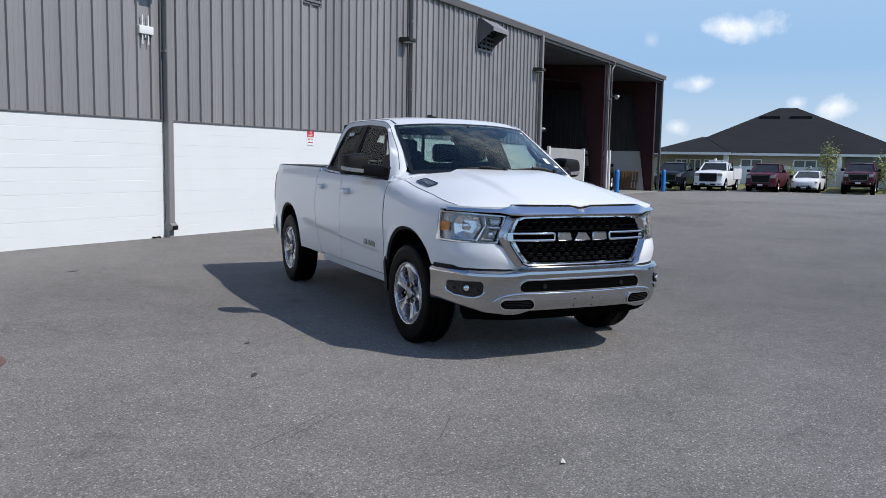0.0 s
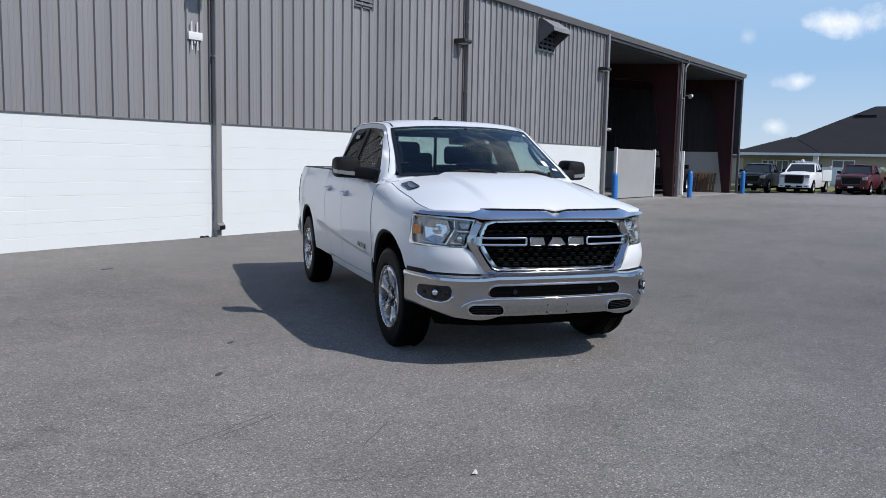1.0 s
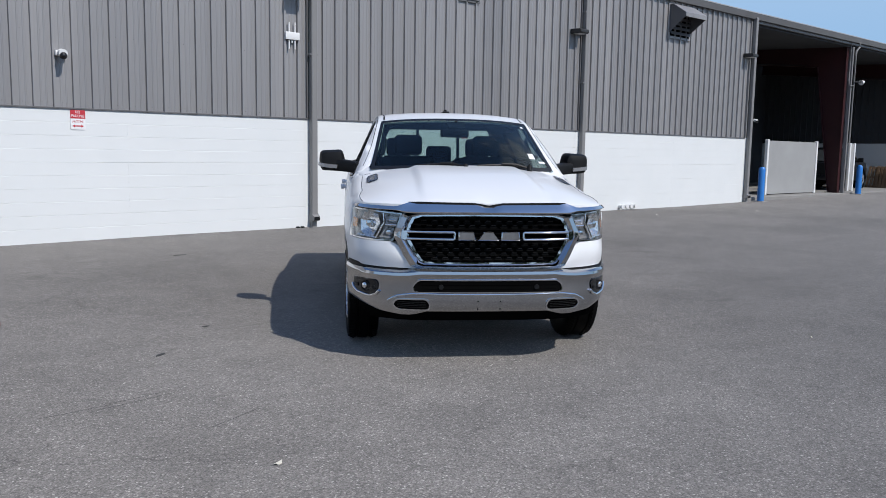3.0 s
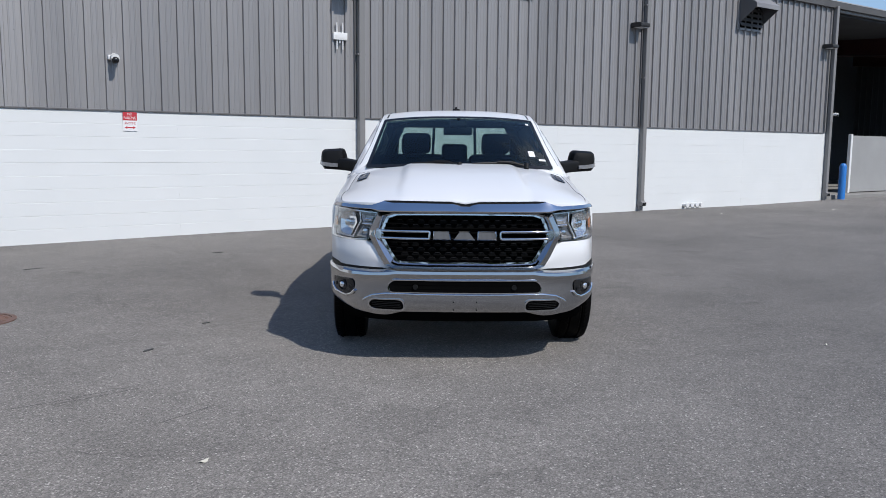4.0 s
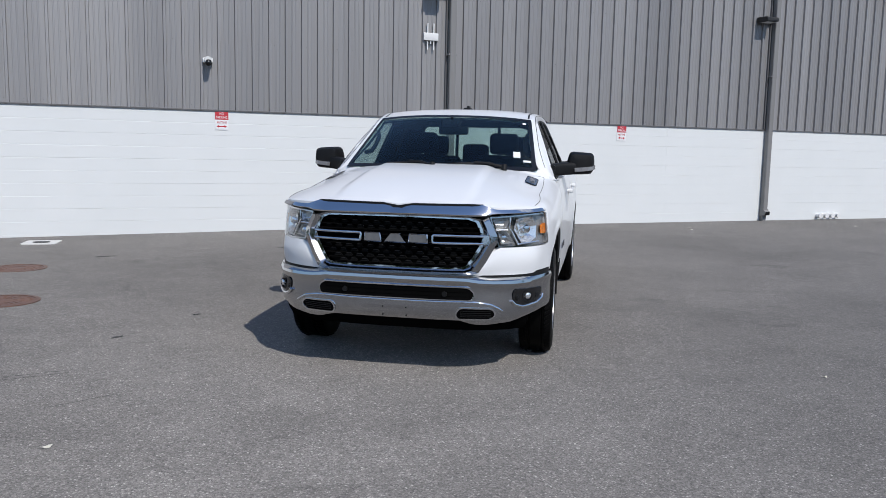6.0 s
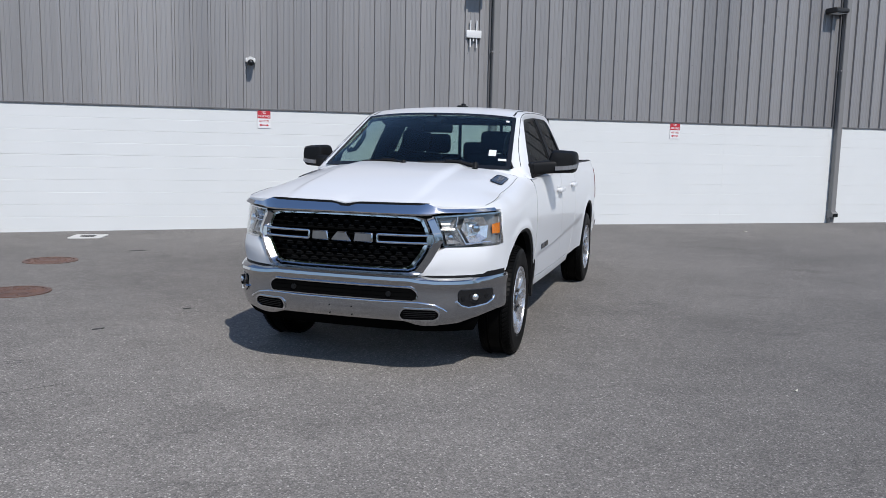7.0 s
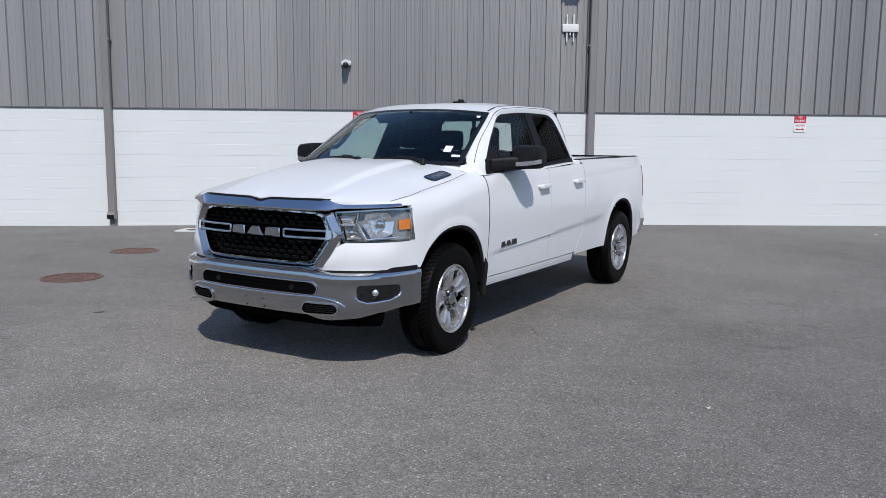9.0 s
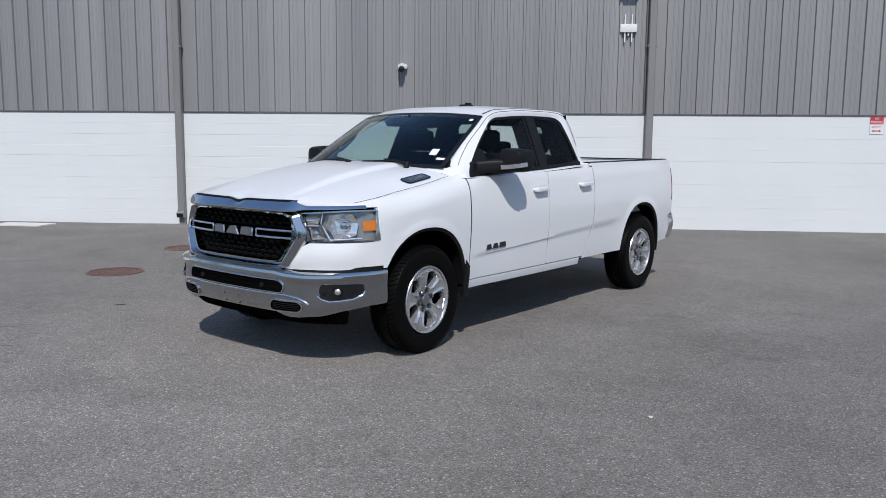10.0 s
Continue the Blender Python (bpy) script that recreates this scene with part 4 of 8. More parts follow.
G_OUT = half_loop([(0.0, 1.066), (0.30, 1.064), (0.50, 1.058), (0.590, 1.045), (0.615, 0.990), (0.645, 0.935), (0.650, 0.890), (0.632, 0.855), (0.585, 0.765), (0.540, 0.695), (0.49, 0.678), (0.25, 0.673), (0.0, 0.673)])
G_IN = half_loop([(0.0, 1.043), (0.30, 1.041), (0.47, 1.038), (0.525, 1.020), (0.550, 0.970), (0.563, 0.930), (0.565, 0.900), (0.552, 0.860), (0.505, 0.780), (0.470, 0.732), (0.435, 0.718), (0.25, 0.715), (0.0, 0.715)])
b = empty_bm()
og, ig = dense_loop(G_OUT, 3), dense_loop(G_IN, 3)
mid_loop = [((p[0] + q[0]) / 2, (p[1] + q[1]) / 2) for p, q in zip(og, ig)]
ring(b, [front_at(x, z, 0.018) for x, z in og], [front_at(x, z, 0.044) for x, z in mid_loop], (0, 0.03, 0))
ring(b, [front_at(x, z, 0.044) for x, z in mid_loop], [front_at(x, z, 0.004) for x, z in ig], (0, 0.03, 0))
bmesh.ops.remove_doubles(b, verts=b.verts, dist=0.0005)
surround = part("grille_surround", b, CHROME_SOFT, truck, "polished chrome grille surround", smooth=40)
b = empty_bm()
plate(b, [front_at(x * 1.02, z, -0.045) for x, z in ig], (0, 0.02, 0))
part("grille_backing", b, LINER, truck)
# inner bright bead of the surround
b = empty_bm()
ring(b, [front_at(x * 1.005, z + (0.004 if z > 0.88 else -0.004), 0.012) for x, z in ig], [front_at(x * 0.975, z * 1.0 + (-0.006 if z > 0.88 else 0.006), 0.012) for x, z in ig], (0, 0.05, 0))
part("surround_bead", b, CHROME, surround, smooth=35)

# mesh of the grille: staggered rows of short angled cells
def inside_grille(x, z):
    w = lerp_table([(0.718, 0.42), (0.732, 0.455), (0.78, 0.497), (0.86, 0.54), (0.90, 0.555), (0.97, 0.54), (1.02, 0.515), (1.036, 0.46)], z)
    return abs(x) < w - 0.02
cell = empty_bm()
prism(cell, [(-0.026, -0.007), (-0.016, 0.008), (0.016, 0.008), (0.026, -0.007), (0.018, -0.010), (-0.018, -0.010)], "y", 0.006, 0.03)
cell_mesh = mesh_of("grille_cell", cell, GRILLE_BLACK)
tip = empty_bm()
prism(tip, [(-0.017, -0.001), (0.017, -0.001), (0.015, 0.0035), (-0.015, 0.0035)], "y", 0.002, 0.008)
tip_mesh = mesh_of("grille_cell_tip", tip, GLOSS_BLACK)
for r in range(10):
    z = 0.742 + r * 0.0312
    if 0.868 < z < 0.935:
        continue
    for k in range(-9, 10):
        x = (k + (0.5 if r % 2 else 0.0)) * 0.074
        if not inside_grille(x, z):
            continue
        p = front_at(x, z, -0.02)
        ob = new("grille_cell", cell_mesh)
        ob.parent, ob.location = truck, p
        ob = new("grille_cell_tip", tip_mesh)
        ob.parent, ob.location = truck, (p[0], p[1] - 0.002, p[2] + 0.008)
b = empty_bm()
for r in range(11):
    z = 0.724 + r * 0.0315
    w = lerp_table([(0.718, 0.43), (0.78, 0.50), (0.86, 0.545), (0.90, 0.56), (0.97, 0.545), (1.04, 0.46)], z)
    prism(b, [(-w, z - 0.004), (w, z - 0.004), (w, z + 0.004), (-w, z + 0.004)], "y", nose(0) + 0.03, nose(0) + 0.055)
part("grille_slats", b, LINER, truck)

# crossbar: a long chrome loop on each side and three plain bright blocks between them
for s in (1, -1):
    o = rounded([(s * 0.228, 0.870), (s * 0.585, 0.872), (s * 0.585, 0.934), (s * 0.228, 0.934)], 0.016, 3)
    i = rounded([(s * 0.250, 0.886), (s * 0.575, 0.888), (s * 0.575, 0.920), (s * 0.250, 0.920)], 0.008, 3)
    b = empty_bm()
    mid_bar = [((p[0] + q[0]) / 2, (p[1] + q[1]) / 2) for p, q in zip(o, i)]
    sweep(b, [front_at(x, z, 0.024) for x, z in dense_loop(mid_bar, 2)] + [front_at(*mid_bar[0], 0.024)], 0.0095, 8)
    part("crossbar_loop", b, CHROME, truck, smooth=60)
    b = empty_bm()
    o = rounded([(s * 0.565, 0.872), (s * 0.615, 0.882), (s * 0.640, 0.905), (s * 0.615, 0.932), (s * 0.565, 0.936)], 0.012, 3)
    plate(b, [front_at(x, z, 0.040) for x, z in o], (0, 0.03, 0))
    part("crossbar_end", b, CHROME, truck, smooth=35)
for x0, x1, cut0, cut1 in ((-0.215, -0.095, 0.0, 0.012), (-0.082, 0.068, 0.040, 0.040), (0.080, 0.212, 0.004, 0.004)):
    b = empty_bm()
    o = rounded([(x0, 0.872), (x1, 0.872), (x1 - cut1, 0.932), (x0 + cut0, 0.932)], 0.006, 2)
    xm = (x0 + x1) / 2
    i = [(xm + (x - xm) * 0.9, 0.902 + (z - 0.902) * 0.8) for x, z in o]
    ring(b, [front_at(x, z, 0.030) for x, z in o], [front_at(x, z, 0.037) for x, z in i], (0, 0.02, 0))
    block = part("emblem_block", b, CHROME_SOFT, truck, "plain satin chrome emblem block", smooth=35)
    b = empty_bm()
    plate(b, [front_at(x, z, 0.0365) for x, z in i], (0, 0.012, 0))
    part("block_face", b, EMBLEM, block, "dark brushed metal face")

# headlights
def lamp_at(s, x, z, off):
    n = Vector((abs(x), nose(x) + 0.2)).normalized() if abs(x) > 0.55 else Vector((0, -1))
    lean = 0.10 * (z - 0.86)
    return (s * (abs(x) + n.x * (off - lean)), nose(x) + n.y * (off - lean), z)
def lamp_grid(s, x0, x1, n, zlo, zhi, m, off):
    grid = []
    for i in range(n + 1):
        t = i / n
        row = []
        for j in range(m + 1):
            q = j / m
            xa = x0(q) + (x1(q) - x0(q)) * t
            z = zlo(t) + (zhi(t) - zlo(t)) * q
            row.append(lamp_at(s, xa, z, off(xa) if callable(off) else off))
        grid.append(row)
    return grid
HX0 = lambda q: 0.648 - 0.045 * q
HX1 = lambda q: 0.931 + 0.005 * q + 0.003 * math.sin(math.pi * q)
HLO = lambda t: 0.861 - 0.004 * math.sin(math.pi * t) + 0.004 * t ** 4
HHI = lambda t: 1.046 + 0.024 * t - 0.006 * t ** 8
for s in (1, -1):
    b = empty_bm()
    shell(b, lamp_grid(s, HX0, HX1, 24, HLO, HHI, 8, lambda x: -0.05 + 0.040 * max(0.0, min(1.0, (x - 0.875) / 0.03))), (0, 1, 0), 0.02)
    lamp = part("headlight", b, surface("lamp_housing", (0.44, 0.44, 0.44), (0.31, 0.31, 0.31), 9.0, 0.24, 0.6, fine=60) if s == 1 else bpy.data.materials["lamp_housing"], truck, "clear headlight with chrome reflectors", smooth=30)
    b = empty_bm()
    shell(b, lamp_grid(s, HX0, HX1, 24, HLO, HHI, 8, 0.014), (0, 1, 0), 0.006)
    lens = part("lens", b, LENS, lamp, "clear plastic lens", smooth=30)
    lens.visible_shadow = False
    # dark bezel round the lamp
    loop = [(HX0(q) , HLO(0) + (HHI(0) - HLO(0)) * q) for q in (0, 0.25, 0.5, 0.75, 1)] + [(HX0(1) + (HX1(1) - HX0(1)) * t, HHI(t)) for t in (0.15, 0.35, 0.55, 0.75, 0.9, 1.0)] + [(HX1(q), HLO(1) + (HHI(1) - HLO(1)) * q) for q in (0.75, 0.5, 0.25, 0)] + [(HX0(0) + (HX1(0) - HX0(0)) * t, HLO(t)) for t in (0.9, 0.75, 0.55, 0.35, 0.15)]
    cx, cz = sum(p[0] for p in loop) / len(loop), sum(p[1] for p in loop) / len(loop)
    b = empty_bm()
    ring(b, [lamp_at(s, min(0.940, cx + (x - cx) * 1.02), cz + (z - cz) * 1.03, 0.012) for x, z in loop], [lamp_at(s, cx + (x - cx) * 0.965, cz + (z - cz) * 0.94, 0.012) for x, z in loop], (0, 0.05, 0))
    part("bezel", b, CHROME_SOFT, lamp, smooth=30)
    # faceted main bowl with its bulb cap
    def cup(loop, depth, shrink, mat, name, floor=True):
        mx, mz = sum(p[0] for p in loop) / len(loop), sum(p[1] for p in loop) / len(loop)
        inner = [(mx + (x - mx) * shrink, mz + (z - mz) * shrink) for x, z in loop]
        bb = empty_bm()
        o = [bb.verts.new(lamp_at(s, x, z, -0.006)) for x, z in loop]
        i = [bb.verts.new(lamp_at(s, x, z, -0.006 - depth)) for x, z in inner]
        for k in range(len(loop)):
            bb.faces.new((o[k], o[(k + 1) % len(loop)], i[(k + 1) % len(loop)], i[k]))
        if floor:
            bb.faces.new(i)
        return part(name, bb, mat, lamp)
    cup([(0.752, 0.968), (0.772, 1.034), (0.820, 1.042), (0.868, 1.040), (0.888, 0.985), (0.880, 0.905), (0.850, 0.884), (0.795, 0.880)], 0.035, 0.55, REFLECTOR, "reflector_bowl")
    cup([(0.632, 1.024), (0.728, 1.032), (0.708, 0.976), (0.648, 0.972)], 0.022, 0.72, LAMP_GREY, "light_pocket")
    cup([(0.655, 0.956), (0.704, 0.956), (0.752, 0.880), (0.672, 0.874)], 0.030, 0.62, LAMP_GREY, "low_beam_pocket")
    for rx, rz, rr in ((0.838, 0.965, 0.030), (0.700, 0.912, 0.026)):
        c = Vector(lamp_at(s, rx, rz, -0.022))
        turn = Vector((s * 0.55, -1, 0)).normalized().to_track_quat("X", "Z").to_matrix().to_4x4()
        b = empty_bm()
        lathe(b, [(rr, -0.012), (rr * 0.95, 0.002), (rr * 0.7, 0.010), (rr * 0.35, 0.013), (0.001, 0.014)], 12)
        b.transform(Matrix.Translation(c) @ turn)
        part("bulb_cap", b, CHROME, lamp, smooth=20)
    # bright light-guide lines between the chambers
    for pts in ([(0.738, 1.044), (0.724, 0.985), (0.740, 0.950), (0.775, 0.868)], [(0.640, 0.964), (0.715, 0.966)], [(0.775, 0.872), (0.895, 0.880)], [(0.640, 0.998), (0.690, 0.998)]):
        b = empty_bm()
        sweep(b, [lamp_at(s, x, z, -0.004) for x, z in pts], 0.006, 6)
        part("light_guide", b, REFLECTOR, lamp, smooth=50)
    b = empty_bm()
    shell(b, [[lamp_at(s, x, z, 0.004) for z in even(0.930, 0.998 + 0.3 * (x - 0.93), 4)] for x in even(0.900, 0.929, 5)], (0, 1, 0), 0.012)
    part("marker_lens", b, AMBER, lamp, "amber side marker lens")

# front bumper, polished, in bands that follow its section
BUMPER = [(0.668, 0.030), (0.664, 0.060), (0.650, 0.078), (0.632, 0.082), (0.612, 0.066), (0.590, 0.058), (0.560, 0.056), (0.520, 0.060), (0.470, 0.062), (0.420, 0.056), (0.385, 0.046), (0.368, 0.028)]
def bumper_x(x, off):
    n = Vector((abs(x), nose(x) + 0.2)).normalized() if abs(x) > 0.55 else Vector((abs(x) * 0.12, -1)).normalized()
    off *= 1 - 0.62 * max(0.0, min(1.0, (abs(x) - 0.72) / 0.2))
    sg = 1 if x >= 0 else -1
    return (sg * (abs(x) + n.x * off), nose(x) + n.y * off)
def bumper_drop(x, z):
    """The bumper's ends rise a little underneath, and its top dips beside the grille."""
    a = abs(x)
    if z < 0.47:
        z += 0.058 * max(0.0, min(1.0, (a - 0.72) / 0.20)) * (0.47 - z) / 0.1 + 0.012 * max(0.0, min(1.0, (0.5 - a) / 0.08)) * (0.47 - z) / 0.1
        z -= 0.016 * max(0.0, 1 - abs(a - 0.56) / 0.13)  * (0.47 - z) / 0.1
    if z > 0.6:
        z += 0.016 * (1 - max(0.0, min(1.0, (a - 0.46) / 0.12))) - 0.004
    return z
b = empty_bm()
bx = sorted(set([0, 0.12, 0.24, 0.36, 0.42, 0.46, 0.5, 0.54, 0.58, 0.62, 0.66, 0.70, 0.74, 0.78, 0.81, 0.84, 0.87, 0.895, 0.915, 0.93, 0.943]))
bx = [-x for x in reversed(bx[1:])] + bx
shell(b, [[(*bumper_x(x, off), bumper_drop(x, z)) for z, off in BUMPER] for x in bx], (0, 1, 0), 0.02)
bumper = part("front_bumper", b, CHROME_SOFT, truck, "polished chrome front bumper", smooth=34)

nose_strip("bumper_gap", FULL, 0.655, 0.69, 0.014, BLACK, 1, 0.03, mirror=False)

def on_bumper(x, z, lift):
    off = lerp_table(sorted(BUMPER), z) + lift
    return (*bumper_x(x, off), z)
def loop_span(loop, x):
    """Lowest and highest point of a closed outline at x."""
    zs = []
    for (x0, z0), (x1, z1) in zip(loop, loop[1:] + loop[:1]):
        if min(x0, x1) <= x <= max(x0, x1) and x0 != x1:
            zs.append(z0 + (z1 - z0) * (x - x0) / (x1 - x0))
    return min(zs), max(zs)
def bumper_patch(name, loop, lift, mat, label="", parent=None, n=3, thick=0.012):
    b = empty_bm()
    xa, xb = min(p[0] for p in loop), max(p[0] for p in loop)
    k = max(8, int((xb - xa) / 0.02))
    grid = []
    for i in range(k + 1):
        t = 0.5 - 0.5 * math.cos(math.pi * i / k)
        x = xa + 0.0005 + (xb - xa - 0.001) * t
        lo, hi = loop_span(loop, x)
        grid.append([on_bumper(x, lo + (hi - lo) * j / 4, lift) for j in range(5)])
    shell(b, grid, (0, 1, 0), thick)
    return part(name, b, mat, parent or bumper, label, smooth=25)
def bumper_ring(name, loop, grow, lift, mat, n=3):
    pts = dense_loop(loop, n)
    cx, cz = sum(p[0] for p in pts) / len(pts), sum(p[1] for p in pts) / len(pts)
    b = empty_bm()
    ring(b, [on_bumper(x + math.copysign(grow, x - cx), z + math.copysign(grow, z - cz), lift) for x, z in pts], [on_bumper(x, z, lift) for x, z in pts], (0, 0.02, 0))
    return part(name, b, mat, bumper, smooth=30)

# middle air slot: a flush patch, its black holds the shade of the recess
slot = rounded([(-0.50, 0.520), (0.50, 0.520), (0.515, 0.565), (0.475, 0.598), (-0.475, 0.598), (-0.515, 0.565)], 0.02, 3)
bumper_patch("air_intake", slot, 0.004, LINER, "flush black patch in place of the recessed lower air intake", n=4)
bumper_ring("intake_rim", slot, 0.006, 0.008, CHROME, 4)
for zz in (0.545, 0.572):
    b = empty_bm()
    shell(b, [[on_bumper(x, z, 0.007) for z in (zz - 0.003, zz + 0.003)] for x in even(-0.47, 0.47, 16)], (0, 1, 0), 0.01)
    part("intake_slat", b, LINER, bumper)
for xx in (-0.33, 0.33):
    b = empty_bm()
    p = on_bumper(xx, 0.556, 0.0)
    rod(b, (p[0], p[1] + 0.01, p[2]), (p[0], p[1] - 0.016, p[2]), 0.017, 14)
    part("parking_sensor", b, BLACK, bumper)
for s in (1, -1):
    # chrome crease that runs from the slot down round the tow-hook opening
    b = empty_bm()
    path = [(0.0, 0.503), (0.15, 0.503), (0.30, 0.504), (0.45, 0.507), (0.53, 0.505), (0.585, 0.490), (0.63, 0.466), (0.650, 0.450)]
    sweep(b, [on_bumper(s * x, z, 0.001) for x, z in path], 0.0085, 8)
    part("bumper_crease", b, CHROME, bumper, smooth=60)
    # tow-hook opening, also a flush patch with the recess's shade in its black
    hook = rounded([(s * 0.415, 0.398), (s * 0.585, 0.398), (s * 0.610, 0.430), (s * 0.585, 0.462), (s * 0.43, 0.466), (s * 0.405, 0.43)], 0.02, 3)
    bumper_patch("tow_hook_opening", hook, 0.006, LINER, "flush black patch in place of the tow hook opening")
    bumper_ring("opening_rim", hook, 0.008, 0.010, CHROME)
    for zz in (0.412, 0.424, 0.436, 0.448):
        b = empty_bm()
        shell(b, [[on_bumper(s * x, z, 0.0095) for z in (zz - 0.002, zz + 0.002)] for x in even(0.43, 0.585, 4)], (0, 1, 0), 0.006)
        part("opening_slat", b, BLACK, bumper)
    # fog light
    fog = rounded([(s * 0.715, 0.492), (s * 0.76, 0.476), (s * 0.86, 0.486), (s * 0.895, 0.515), (s * 0.895, 0.582), (s * 0.72, 0.586), (s * 0.708, 0.56)], 0.016, 3)
    bumper_patch("fog_bezel", fog, 0.006, GLOSS_BLACK, "black fog light bezel")
    b = empty_bm()
    sweep(b, [on_bumper(s * x, z, 0.010) for x, z in ((0.700, 0.515), (0.718, 0.490), (0.76, 0.472), (0.80, 0.474), (0.86, 0.482), (0.893, 0.505), (0.898, 0.53))], 0.010, 8)
    part("fog_trim", b, CHROME, bumper, smooth=60)
    c = Vector(on_bumper(s * 0.795, 0.535, 0.012))
    turn = Vector((s * 0.75, -1, 0)).normalized().to_track_quat("X", "Z").to_matrix().to_4x4()
    b = empty_bm()
    lathe(b, [(0.036, -0.02), (0.036, 0.006), (0.032, 0.006), (0.030, -0.002), (0.001, -0.004)], 20)
    b.transform(Matrix.Translation(c) @ turn)
    fl = part("fog_light", b, GLOSS_BLACK, bumper, "round fog light with a dark surround", smooth=30)
    b = empty_bm()
    lathe(b, [(0.022, -0.004), (0.020, 0.003), (0.012, 0.008), (0.001, 0.010)], 14)
    b.transform(Matrix.Translation(c + Vector((s * 0.008, 0, 0.004))) @ turn)
    part("fog_reflector", b, REFLECTOR, fl, "bright reflector", smooth=20)
    for q in (0.735, 0.862):
        b = empty_bm()
        rod(b, on_bumper(s * q, 0.532, 0.004), on_bumper(s * q, 0.532, 0.013), 0.014, 12)
        part("bezel_cap", b, BLACK, bumper)
# four plate holes
for xx in (-0.075, 0.08):
    for zz in (0.400, 0.455):
        b = empty_bm()
        p = on_bumper(xx, zz, 0.001)
        rod(b, (p[0], p[1] - 0.001, p[2]), (p[0], p[1] + 0.01, p[2]), 0.005, 8)
        part("plate_hole", b, BLACK, bumper)
# black valance and skid panel below
b = empty_bm()
shell(b, [[(*bumper_x(x, off), z) for z, off in ((0.400, 0.02), (0.345, -0.01), (0.300, -0.06), (0.285, -0.16))] for x in even(-0.84, 0.84, 18)], (0, 1, 0.2), 0.02)
part("front_valance", b, LINER, truck, "black plastic valance", smooth=30)

# cab: ring of pillars and rails round the door windows
OUTER = [(0.905, 0.43, 1.252), (0.812, 0.455, 1.345), (0.742, 0.66, 1.50), (0.704, 0.90, 1.645), (0.680, 1.05, 1.738), (0.670, 1.22, 1.785), (0.664, 1.55, 1.808), (0.664, 2.02, 1.812), (0.668, 2.23, 1.800), (0.684, 2.335, 1.755), (0.740, 2.375, 1.60), (0.80, 2.385, 1.42), (0.872, 2.365, 1.312), (0.918, 2.05, 1.297), (0.938, 1.50, 1.272), (0.948, 1.00, 1.262), (0.945, 0.52, 1.252)]
INNER = [(0.525, 1.258), (0.560, 1.330), (0.755, 1.50), (0.94, 1.632), (1.03, 1.690), (1.14, 1.724), (1.55, 1.752), (1.98, 1.753), (2.10, 1.744), (2.175, 1.705), (2.215, 1.57), (2.245, 1.40), (2.245, 1.335), (2.05, 1.318), (1.50, 1.288), (1.00, 1.272), (0.62, 1.259)]
def soft_loop(pts, n=3, k=0.32):
    """A closed outline with softened corners."""
    out = []
    m = len(pts)
    for i in range(m):
        a, p, q, c = (Vector(pts[(i + j) % m]) for j in (-1, 0, 1, 2))
        ta, tb = (q - a) * k, (c - p) * k
        reach = (q - p).length
        ta, tb = (v * min(1.0, 0.9 * reach / max(v.length, 1e-6)) for v in (ta, tb))
        for j in range(n):
            t = j / n
            out.append(tuple(p * (2 * t ** 3 - 3 * t * t + 1) + ta * (t ** 3 - 2 * t * t + t) + q * (3 * t * t - 2 * t ** 3) + tb * (t ** 3 - t * t)))
    return out
OUTER, INNER = soft_loop(OUTER), soft_loop(INNER)
def glass_x(z):
    return 0.905 - 0.40 * (z - 1.28) - 0.10 * max(0.0, z - 1.28) ** 2

